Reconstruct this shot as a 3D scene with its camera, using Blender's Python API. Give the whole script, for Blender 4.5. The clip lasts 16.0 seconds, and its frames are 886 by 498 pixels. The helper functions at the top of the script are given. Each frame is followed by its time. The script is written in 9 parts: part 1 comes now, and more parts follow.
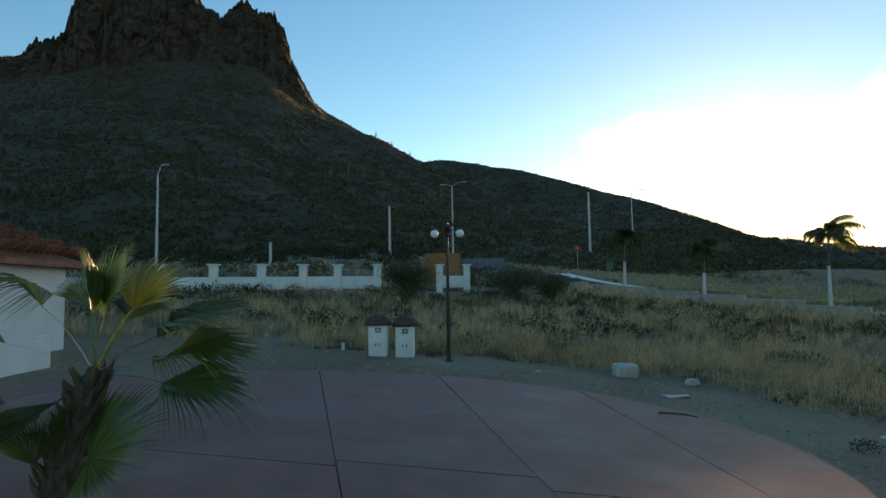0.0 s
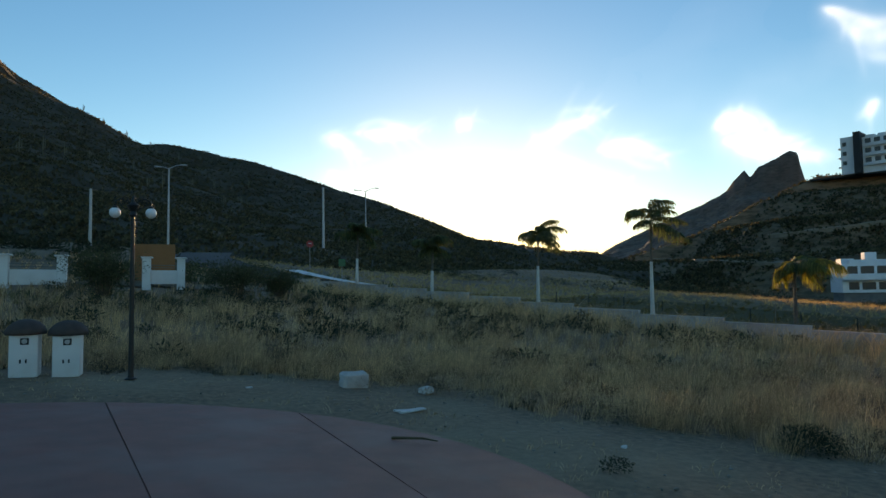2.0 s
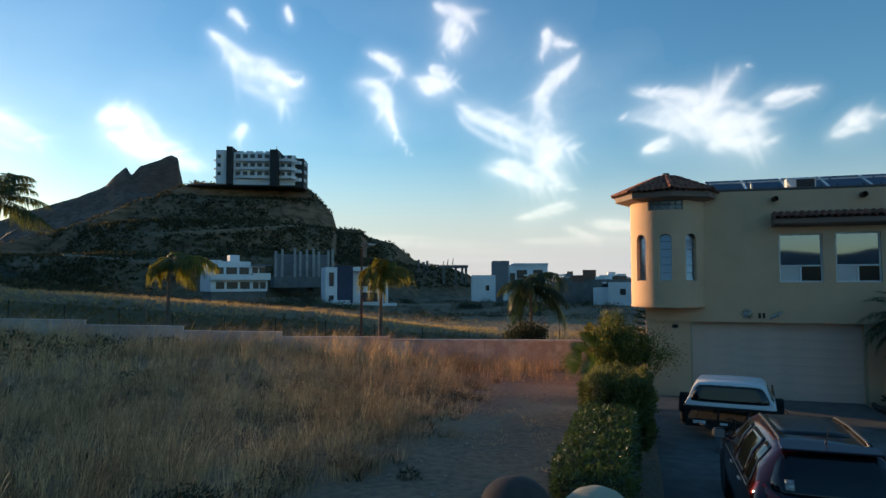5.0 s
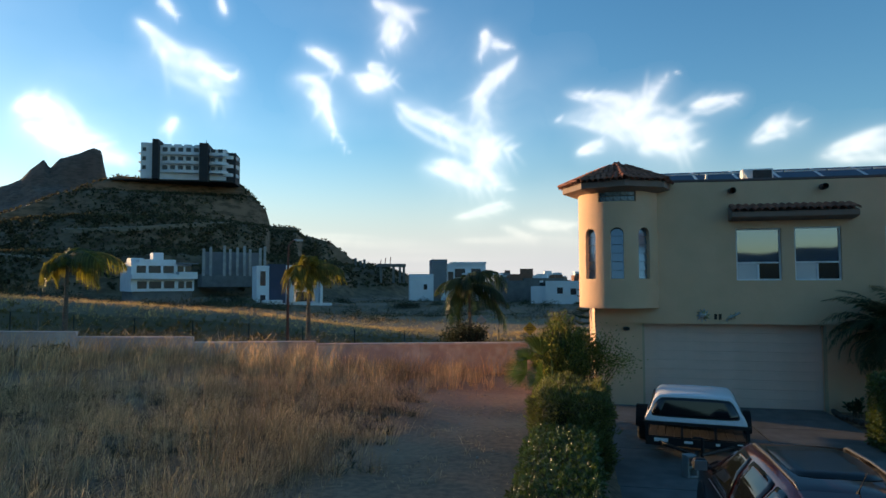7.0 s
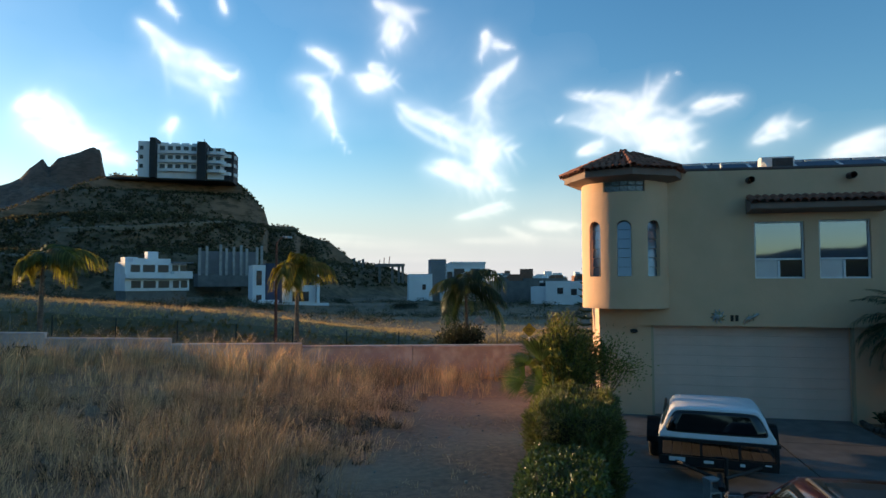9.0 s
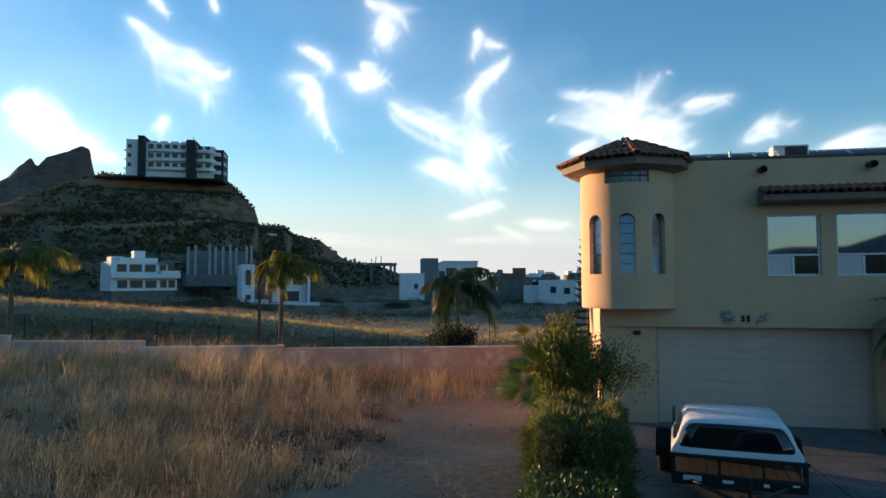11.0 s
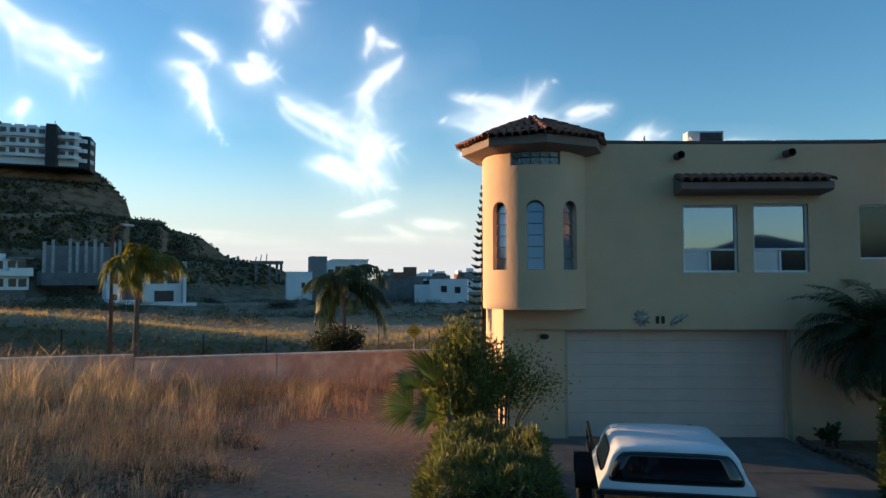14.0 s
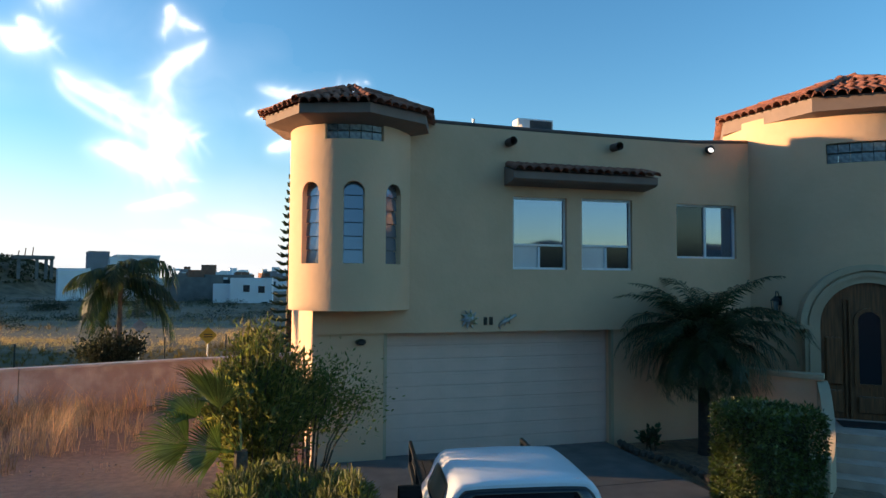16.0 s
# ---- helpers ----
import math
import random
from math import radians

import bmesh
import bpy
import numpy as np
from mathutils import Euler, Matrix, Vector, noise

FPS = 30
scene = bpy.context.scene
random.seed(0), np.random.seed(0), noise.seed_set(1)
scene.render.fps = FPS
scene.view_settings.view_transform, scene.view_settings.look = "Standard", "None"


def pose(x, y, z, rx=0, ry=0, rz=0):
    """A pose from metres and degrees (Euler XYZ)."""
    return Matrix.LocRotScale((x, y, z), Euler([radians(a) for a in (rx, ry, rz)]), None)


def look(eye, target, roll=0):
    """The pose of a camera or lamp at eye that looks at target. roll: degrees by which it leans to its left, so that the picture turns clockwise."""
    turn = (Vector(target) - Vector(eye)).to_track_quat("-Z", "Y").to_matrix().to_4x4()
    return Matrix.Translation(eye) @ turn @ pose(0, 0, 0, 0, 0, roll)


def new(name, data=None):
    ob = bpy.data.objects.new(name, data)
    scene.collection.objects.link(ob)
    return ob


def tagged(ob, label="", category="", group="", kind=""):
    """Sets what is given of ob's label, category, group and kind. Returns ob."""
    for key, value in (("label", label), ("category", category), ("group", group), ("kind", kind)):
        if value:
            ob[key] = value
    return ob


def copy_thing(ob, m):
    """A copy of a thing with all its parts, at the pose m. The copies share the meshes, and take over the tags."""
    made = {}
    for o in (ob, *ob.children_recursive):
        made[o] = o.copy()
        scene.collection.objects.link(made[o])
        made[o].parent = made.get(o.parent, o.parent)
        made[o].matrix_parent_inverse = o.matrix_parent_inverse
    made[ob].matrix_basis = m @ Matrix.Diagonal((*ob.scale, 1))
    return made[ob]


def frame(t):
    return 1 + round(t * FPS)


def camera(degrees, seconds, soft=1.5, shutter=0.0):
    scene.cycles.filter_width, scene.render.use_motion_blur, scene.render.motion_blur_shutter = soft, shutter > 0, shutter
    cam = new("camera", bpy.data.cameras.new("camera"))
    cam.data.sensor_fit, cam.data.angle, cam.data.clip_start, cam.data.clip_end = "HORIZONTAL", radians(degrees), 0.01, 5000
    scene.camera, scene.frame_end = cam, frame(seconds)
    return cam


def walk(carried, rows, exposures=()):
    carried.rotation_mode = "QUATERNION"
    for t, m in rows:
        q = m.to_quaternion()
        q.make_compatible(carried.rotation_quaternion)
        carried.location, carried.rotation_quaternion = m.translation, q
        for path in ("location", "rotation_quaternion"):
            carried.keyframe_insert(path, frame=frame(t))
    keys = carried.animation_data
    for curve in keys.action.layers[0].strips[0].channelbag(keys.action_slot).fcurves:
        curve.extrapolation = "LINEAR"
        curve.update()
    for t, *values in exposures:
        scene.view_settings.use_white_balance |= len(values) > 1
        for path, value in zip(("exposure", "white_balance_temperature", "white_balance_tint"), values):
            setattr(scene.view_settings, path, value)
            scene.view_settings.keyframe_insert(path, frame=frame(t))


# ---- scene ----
cam = camera(69.4, 16.0)
PATH = [
    (0, (0.958, 0.606, 3.778), (0.854, 2.598, 3.924), -0.9),
    (0.5, (1.1, 1.311, 3.809), (1.188, 3.305, 3.946), -0.7),
    (1, (1.156, 2.083, 3.784), (1.459, 4.055, 3.919), -0.7),
    (1.5, (1.361, 2.822, 3.754), (1.87, 4.752, 3.886), -0.9),
    (2, (1.638, 3.515, 3.777), (2.337, 5.385, 3.902), -0.9),
    (2.5, (1.957, 4.317, 3.769), (2.856, 6.1, 3.888), -0.5),
    (3, (2.397, 4.976, 3.719), (3.559, 6.6, 3.837), -0.5),
    (3.5, (2.86, 5.361, 3.713), (4.286, 6.76, 3.828), -0.4),
    (4, (3.605, 5.991, 3.632), (5.258, 7.112, 3.744), -0.4),
    (4.5, (4.403, 6.448, 3.666), (6.22, 7.277, 3.774), -0.2),
    (5, (5.104, 6.618, 3.655), (7.008, 7.218, 3.76), -0.1),
    (5.2, (5.352, 6.665, 3.654), (7.279, 7.188, 3.759), -0.1),
    (5.5, (5.745, 6.745, 3.653), (7.691, 7.194, 3.757), -0.1),
    (6, (6.315, 6.865, 3.652), (8.269, 7.280, 3.755), -0.1),
    (7.5, (7.882, 7.094, 3.648), (9.836, 7.509, 3.749), -0.2),
    (8, (8.293, 7.092, 3.624), (10.247, 7.507, 3.725), -0.2),
    (8.5, (8.664, 7.111, 3.59), (10.617, 7.527, 3.692), -0.1),
    (11, (10.308, 7.311, 3.555), (12.266, 7.703, 3.655), -0.2),
    (11.5, (10.628, 7.365, 3.53), (12.597, 7.7, 3.63), -0.1),
    (12, (11.05, 7.413, 3.538), (13.03, 7.671, 3.636), -0.1),
    (12.5, (11.466, 7.46, 3.532), (13.453, 7.667, 3.629), -0.1),
    (13, (11.903, 7.491, 3.504), (13.893, 7.664, 3.602), -0.1),
    (13.5, (12.334, 7.522, 3.507), (14.328, 7.651, 3.603), -0.1),
    (14, (12.794, 7.553, 3.495), (14.791, 7.608, 3.592), -0.1),
    (14.5, (13.364, 7.574, 3.48), (15.361, 7.548, 3.577), -0.1),
    (15, (13.892, 7.583, 3.456), (15.885, 7.443, 3.553), 0.0),
    (15.5, (14.395, 7.554, 3.434), (16.365, 7.221, 3.531), 0.1),
    (16, (14.912, 7.466, 3.42), (16.838, 6.933, 3.518), 0.3),
]
# seconds, stops, kelvin, tint
EXPOSURE = [(0, 1.62, 10500, 16), (2.0, 1.24, 9300, 16), (2.8, 1.1, 8900, 15), (3.6, 0.82, 8550, 14), (4.3, 0.84, 8300, 14), (5.0, 1.14, 8100, 14), (8.0, 1.30, 8050, 14), (11.5, 1.37, 8050, 14), (13.5, 1.37, 8050, 14), (15.0, 1.40, 8000, 14), (16.0, 1.70, 7950, 14)]
walk(cam, [(t, look(eye, target, roll)) for t, eye, target, roll in PATH], EXPOSURE)

# ---------------------------------------------------------------- light
SUN_AZ, SUN_EL = 22.7, 5.02
world = bpy.data.worlds.new("world")
scene.world = world
world.use_nodes = True
wn = world.node_tree
wn.nodes.clear()
sky = wn.nodes.new("ShaderNodeTexSky")
sky.sky_type = "NISHITA"
sky.sun_disc = False
sky.sun_elevation = radians(SUN_EL)
sky.sun_rotation = radians(SUN_AZ)
sky.air_density, sky.dust_density, sky.ozone_density = 1.0, 0.16, 3.4
background = wn.nodes.new("ShaderNodeBackground")
background.inputs["Strength"].default_value = 0.15
world_out = wn.nodes.new("ShaderNodeOutputWorld")
clear_air = wn.nodes.new("ShaderNodeHueSaturation")
clear_air.inputs["Saturation"].default_value = 1.13
wn.links.new(sky.outputs[0], clear_air.inputs["Color"])
wn.links.new(clear_air.outputs[0], background.inputs[0])
wn.links.new(background.outputs[0], world_out.inputs[0])

sun_data = bpy.data.lights.new("sun", "SUN")
sun_data.energy, sun_data.angle, sun_data.color = 3.1, radians(0.9), (1.0, 0.75, 0.48)
sun = new("sun", sun_data)
_a, _e = radians(SUN_AZ), radians(SUN_EL)
sun.matrix_world = look((0, 0, 60), (-60 * math.sin(_a) * math.cos(_e), -60 * math.cos(_a) * math.cos(_e), 60 - 60 * math.sin(_e)))

# ---------------------------------------------------------------- materials


def material(name, c1, c2=None, scale=8.0, rough=0.8, metal=0.0, stain=None, stain_scale=0.6, stain_amount=0.5, bump=0.25, bump_scale=40.0,
             jitter=0.0, island=0.0, detail=6.0, coords="Object", stretch=None, spec=None):
    """A procedural surface: two colours by a fine noise, broad stains, fine relief; jitter varies whole pieces, island loose parts."""
    m = bpy.data.materials.new(name)
    m.use_nodes = True
    nt = m.node_tree
    b = nt.nodes["Principled BSDF"]
    b.inputs["Roughness"].default_value = rough
    b.inputs["Metallic"].default_value = metal
    if spec is not None:
        b.inputs["Specular IOR Level"].default_value = spec
    tc = nt.nodes.new("ShaderNodeTexCoord")
    src = tc.outputs[coords]
    if stretch:
        mp = nt.nodes.new("ShaderNodeMapping")
        mp.inputs["Scale"].default_value = stretch
        nt.links.new(src, mp.inputs[0])
        src = mp.outputs[0]

    def noise_node(sc, det):
        n = nt.nodes.new("ShaderNodeTexNoise")
        n.inputs["Scale"].default_value, n.inputs["Detail"].default_value = sc, det
        nt.links.new(src, n.inputs["Vector"])
        return n

    def mix(a, bb, fac):
        x = nt.nodes.new("ShaderNodeMix")
        x.data_type = "RGBA"
        for sock, v in ((x.inputs[6], a), (x.inputs[7], bb)):
            if isinstance(v, tuple):
                sock.default_value = (*v, 1)
            else:
                nt.links.new(v, sock)
        nt.links.new(fac, x.inputs[0]) if not isinstance(fac, float) else setattr(x.inputs[0], "default_value", fac)
        return x.outputs[2]

    def ramp(fac, lo, hi):
        r = nt.nodes.new("ShaderNodeMapRange")
        r.inputs["From Min"].default_value, r.inputs["From Max"].default_value = lo, hi
        nt.links.new(fac, r.inputs["Value"])
        return r

    c2 = c2 or tuple(v * 0.75 for v in c1)
    n1 = noise_node(scale, detail)
    col = mix(c1, c2, ramp(n1.outputs["Fac"], 0.35, 0.65).outputs[0])
    if stain:
        n2 = noise_node(stain_scale, 4.0)
        r = ramp(n2.outputs["Fac"], 0.45, 0.7)
        r.inputs["To Max"].default_value = stain_amount
        col = mix(col, stain, r.outputs[0])
    for amount, kind in ((jitter, "object"), (island, "island")):
        if amount:
            node = nt.nodes.new("ShaderNodeObjectInfo" if kind == "object" else "ShaderNodeNewGeometry")
            out = node.outputs["Random" if kind == "object" else "Random Per Island"]
            r = ramp(out, 0, 1)
            r.inputs["To Min"].default_value, r.inputs["To Max"].default_value = 1 - amount, 1 + amount
            h = nt.nodes.new("ShaderNodeHueSaturation")
            nt.links.new(r.outputs[0], h.inputs["Value"])
            nt.links.new(col, h.inputs["Color"])
            col = h.outputs[0]
    nt.links.new(col, b.inputs["Base Color"])
    if bump:
        n3 = noise_node(bump_scale, 5.0)
        bn = nt.nodes.new("ShaderNodeBump")
        bn.inputs["Strength"].default_value, bn.inputs["Distance"].default_value = bump, 0.02
        nt.links.new(n3.outputs["Fac"], bn.inputs["Height"])
        nt.links.new(bn.outputs[0], b.inputs["Normal"])
    return m


def leafy(name, c1, c2, island=0.35, through_light=0.45, rough=0.5, spec=0.3):
    """Leaves and dry blades: light passes through them, and each one differs a little."""
    m = material(name, c1, c2, scale=3.0, rough=rough, bump=0.0, island=island, spec=spec)
    nt = m.node_tree
    b = nt.nodes["Principled BSDF"]
    t = nt.nodes.new("ShaderNodeBsdfTranslucent")
    h = nt.nodes.new("ShaderNodeHueSaturation")
    h.inputs["Saturation"].default_value, h.inputs["Value"].default_value = 1.1, 1.25
    nt.links.new(b.inputs["Base Color"].links[0].from_socket, h.inputs["Color"])
    nt.links.new(h.outputs[0], t.inputs[0])
    x = nt.nodes.new("ShaderNodeMixShader")
    x.inputs[0].default_value = through_light
    out = nt.nodes["Material Output"]
    nt.links.new(b.outputs[0], x.inputs[1])
    nt.links.new(t.outputs[0], x.inputs[2])
    nt.links.new(x.outputs[0], out.inputs[0])
    return m


def glassy(name, tint=(0.02, 0.03, 0.04), rough=0.02, mirror=0.0):
    """A window pane seen from outside: dark behind, mirror-like in front."""
    m = bpy.data.materials.new(name)
    m.use_nodes = True
    b = m.node_tree.nodes["Principled BSDF"]
    b.inputs["Base Color"].default_value = (*tint, 1)
    b.inputs["Roughness"].default_value = rough
    b.inputs["Metallic"].default_value = mirror
    b.inputs["IOR"].default_value = 1.52
    return m


def lamp_glow(name, color, strength):
    m = bpy.data.materials.new(name)
    m.use_nodes = True
    b = m.node_tree.nodes["Principled BSDF"]
    b.inputs["Base Color"].default_value = (*color, 1)
    b.inputs["Emission Color"].default_value = (*color, 1)
    b.inputs["Emission Strength"].default_value = strength
    return m


M = {}
M["soil"] = material("dry soil", (0.29, 0.172, 0.105), (0.165, 0.099, 0.062), scale=7, rough=0.95, stain=(0.33, 0.24, 0.155), stain_scale=0.25, stain_amount=0.55, bump=0.8, bump_scale=45, detail=14.0)
M["red_concrete"] = material("red stained concrete", (0.34, 0.098, 0.074), (0.265, 0.082, 0.064), scale=2.2, rough=0.68, stain=(0.33, 0.165, 0.14), stain_scale=0.7, stain_amount=0.6, bump=0.3, bump_scale=60, jitter=0.08)
M["concrete"] = material("grey concrete", (0.175, 0.168, 0.158), (0.12, 0.115, 0.108), scale=2.5, rough=0.8, stain=(0.085, 0.082, 0.078), stain_scale=0.5, stain_amount=0.6, bump=0.2, bump_scale=50)
M["joint"] = material("dark joint", (0.03, 0.027, 0.025), rough=0.95, bump=0.3)
M["asphalt"] = material("asphalt", (0.055, 0.055, 0.058), (0.04, 0.04, 0.042), scale=30, rough=0.9, stain=(0.08, 0.075, 0.07), bump=0.5, bump_scale=80)
M["stucco"] = material("tan stucco", (0.78, 0.472, 0.302), (0.72, 0.435, 0.278), scale=1.2, rough=0.9, stain=(0.60, 0.39, 0.24), stain_scale=0.8, stain_amount=0.4, bump=0.32, bump_scale=9)
M["cream_stucco"] = material("pale stucco trim", (0.52, 0.385, 0.26), (0.47, 0.345, 0.23), scale=1.5, rough=0.9, bump=0.3, bump_scale=80)
M["white_wall"] = material("white painted masonry", (0.72, 0.72, 0.70), (0.66, 0.66, 0.64), scale=1.5, rough=0.85, stain=(0.5, 0.48, 0.44), stain_scale=0.8, stain_amount=0.4, bump=0.3, bump_scale=50)
M["old_white"] = material("worn whitewashed block", (0.50, 0.49, 0.47), (0.36, 0.34, 0.32), scale=2.2, rough=0.95, stain=(0.42, 0.25, 0.20), stain_scale=0.35, stain_amount=0.7, bump=0.5, bump_scale=25, jitter=0.08)
M["pink_wall"] = material("faded pink masonry", (0.40, 0.31, 0.275), (0.36, 0.285, 0.26), scale=1.6, rough=0.95, stain=(0.58, 0.53, 0.48), stain_scale=1.5, stain_amount=0.9, bump=0.5, bump_scale=25, jitter=0.06)
M["brown_trim"] = material("brown painted trim", (0.13, 0.075, 0.06), (0.10, 0.06, 0.05), scale=4, rough=0.7, bump=0.2)
M["mauve_trim"] = material("mauve brown stucco fascia", (0.27, 0.185, 0.155), (0.235, 0.16, 0.135), scale=3, rough=0.85, bump=0.3)
M["clay"] = material("clay roof tile", (0.36, 0.12, 0.07), (0.22, 0.075, 0.05), scale=6, rough=0.85, stain=(0.14, 0.07, 0.055), stain_scale=2.0, stain_amount=0.6, bump=0.4, bump_scale=30, jitter=0.25)
M["rock"] = material("weathered rock", (0.105, 0.078, 0.062), (0.06, 0.046, 0.038), scale=0.05, rough=0.95, stain=(0.14, 0.10, 0.075), stain_scale=0.02, bump=1.0, bump_scale=0.4)

# ---------------------------------------------------------------- shared tools
from mathutils.bvhtree import BVHTree



def part(name, bm, mat, parent=None, label="", smooth=False):
    """Links a bmesh as one mesh object, under a thing or a part."""
    me = bpy.data.meshes.new(name)
    if smooth:
        for f in bm.faces:
            f.smooth = True
    bm.to_mesh(me)
    bm.free()
    if mat:
        me.materials.append(mat)
    ob = new(name, me)
    ob.parent = parent
    return tagged(ob, label)


def raw(name, verts, faces, mat, parent=None, label="", smooth=False):
    """The same from plain vertices and faces."""
    me = bpy.data.meshes.new(name)
    me.from_pydata([tuple(v) for v in verts], [], [tuple(f) for f in faces])
    if smooth:
        me.polygons.foreach_set("use_smooth", [True] * len(me.polygons))
    me.update()
    if mat:
        me.materials.append(mat)
    ob = new(name, me)
    ob.parent = parent
    return tagged(ob, label)


def thing(name, label, category, m=None, group="", kind=""):
    ob = tagged(new(name), label, category, group, kind)
    ob.empty_display_size = 0.1
    if m is not None:
        ob.matrix_basis = m
    return ob


def box(bm, cx, cy, cz, sx, sy, sz, bevel=0.0, turn=None):
    """A block about its centre; its edges are eased by bevel."""
    made = bmesh.ops.create_cube(bm, size=1)["verts"]
    for v in made:
        v.co = Vector((v.co.x * sx, v.co.y * sy, v.co.z * sz))
    if bevel:
        edges = list({e for v in made for e in v.link_edges})
        res = bmesh.ops.bevel(bm, geom=edges, offset=bevel, segments=1, affect="EDGES")
        made = list({v for f in res["faces"] for v in f.verts} | {v for v in made if v.is_valid})
    mt = Matrix.Translation((cx, cy, cz)) @ (turn or Matrix())
    for v in made:
        v.co = mt @ v.co
    return bm


def tube(bm, pts, radii, n=8, caps=True):
    """A round bar along points."""
    pts = [Vector(p) for p in pts]
    if not isinstance(radii, (list, tuple)):
        radii = [radii] * len(pts)
    rings = []
    for i, p in enumerate(pts):
        d = (pts[min(i + 1, len(pts) - 1)] - pts[max(i - 1, 0)]).normalized()
        side = d.cross(Vector((0, 0, 1)))
        if side.length < 1e-3:
            side = Vector((1, 0, 0))
        side.normalize()
        up = side.cross(d)
        rings.append([bm.verts.new(p + radii[i] * (math.cos(a) * side + math.sin(a) * up)) for a in (2 * math.pi * k / n for k in range(n))])
    for a, b in zip(rings, rings[1:]):
        for k in range(n):
            bm.faces.new((a[k], a[(k + 1) % n], b[(k + 1) % n], b[k]))
    if caps:
        bm.faces.new(rings[0][::-1])
        bm.faces.new(rings[-1])
    return bm


def lathe(bm, profile, n=20, centre=(0, 0, 0)):
    """Turns (radius, height) pairs about the upright axis."""
    rings = []
    for r, z in profile:
        rings.append([bm.verts.new((centre[0] + r * math.cos(2 * math.pi * k / n), centre[1] + r * math.sin(2 * math.pi * k / n), centre[2] + z)) for k in range(n)])
    for a, b in zip(rings, rings[1:]):
        for k in range(n):
            bm.faces.new((a[k], a[(k + 1) % n], b[(k + 1) % n], b[k]))
    bm.faces.new(rings[0][::-1])
    bm.faces.new(rings[-1])
    return bm


def slab(bm, poly, z0, z1):
    """An upright prism over a plan polygon; z0 and z1 are heights or functions of x, y."""
    f0 = z0 if callable(z0) else (lambda x, y: z0)
    f1 = z1 if callable(z1) else (lambda x, y: z1)
    lo = [bm.verts.new((x, y, f0(x, y))) for x, y in poly]
    hi = [bm.verts.new((x, y, f1(x, y))) for x, y in poly]
    n = len(poly)
    bm.faces.new(hi)
    bm.faces.new(lo[::-1])
    for i in range(n):
        bm.faces.new((lo[i], lo[(i + 1) % n], hi[(i + 1) % n], hi[i]))
    bmesh.ops.recalc_face_normals(bm, faces=bm.faces[:])
    return bm


def clip(poly, nx, ny, d):
    """The part of a plan polygon with nx*x + ny*y <= d."""
    out = []
    for i, p in enumerate(poly):
        q = poly[(i + 1) % len(poly)]
        a, b = nx * p[0] + ny * p[1] - d, nx * q[0] + ny * q[1] - d
        if a <= 0:
            out.append(p)
        if (a < 0 < b) or (b < 0 < a):
            s = a / (a - b)
            out.append((p[0] + s * (q[0] - p[0]), p[1] + s * (q[1] - p[1])))
    return out


def softplus(v, k):
    return np.log1p(np.exp(np.clip(v / k, -40, 40))) * k


def sigmoid(v):
    return 1 / (1 + np.exp(np.clip(-v, -40, 40)))


def smooth(v, lo, hi):
    s = np.clip((v - lo) / (hi - lo), 0, 1)
    return s * s * (3 - 2 * s)


WALL_A, WALL_B = (38.0, 9.5), (10.4, 65.9)  # the long low wall behind the field
_wl = math.hypot(WALL_B[0] - WALL_A[0], WALL_B[1] - WALL_A[1])
WALL_D = ((WALL_B[0] - WALL_A[0]) / _wl, (WALL_B[1] - WALL_A[1]) / _wl)
WALL_N = (WALL_D[1], -WALL_D[0])


def drive_z(x):
    return 1.45 * (1 - smooth(x, 5.0, 12.5)) + 0.0 * x


def open_ground(x, y):
    """The lie of the land without the driveway."""
    x, y = np.asarray(x, float), np.asarray(y, float)
    xx = softplus(x + 17, 3) - softplus(x - 39, 2) - 17
    z = 1.7 - 0.0635 * xx
    fade = 1 - sigmoid((x - 44 - 0.5 * (y - 20)) / 7)
    z = z + (0.066 + 0.02 * sigmoid(-x / 5)) * (softplus(y - 23, 4) - softplus(y - 125, 8)) * fade
    z = z + 0.03 * (softplus(y - 54, 5) - softplus(y - 125, 8)) * fade
    u = (x - WALL_A[0]) * WALL_N[0] + (y - WALL_A[1]) * WALL_N[1]
    v = (x - WALL_A[0]) * WALL_D[0] + (y - WALL_A[1]) * WALL_D[1]
    z = z + 0.5 * smooth(v, 3, 16) * smooth(u, -16, -2) * (1 - smooth(v, 36, 52))
    z = z + 0.85 * smooth(v, -6, 24) * smooth(u, 12, 21) * (1 - smooth(v, 34, 50))
    z = z + 0.65 * smooth(u, 11.5, 19) * (1 - smooth(u, 22, 31)) * smooth(v, -8, 16) * (1 - smooth(v, 38, 54))
    return z - 1.3 * smooth(u, 40, 80) * (1 - smooth(v, 30, 70))


def ground_z(x, y):
    x, y = np.asarray(x, float), np.asarray(y, float)
    z = open_ground(x, y)
    w = smooth(x, 4.0, 7.0) * (1 - smooth(x, 42, 46)) * smooth(y, -9.0, -6.5) * (1 - smooth(y, 6.55, 7.0))
    return z * (1 - w) + np.minimum(z, drive_z(x)) * w


def gz(x, y):
    return float(ground_z(x, y))


# ---------------------------------------------------------------- ground: one sheet to the horizon
def spread(lo, hi, mid, n, near):
    """Grid lines that lie close together about mid and far apart at the ends."""
    s = np.linspace(-1, 1, n)
    k = 8.0
    w = np.sinh(k * np.abs(s)) / math.sinh(k) * np.sign(s)
    w = 0.93 * w + near * s
    return np.where(s < 0, mid + w * (mid - lo), mid + w * (hi - mid))


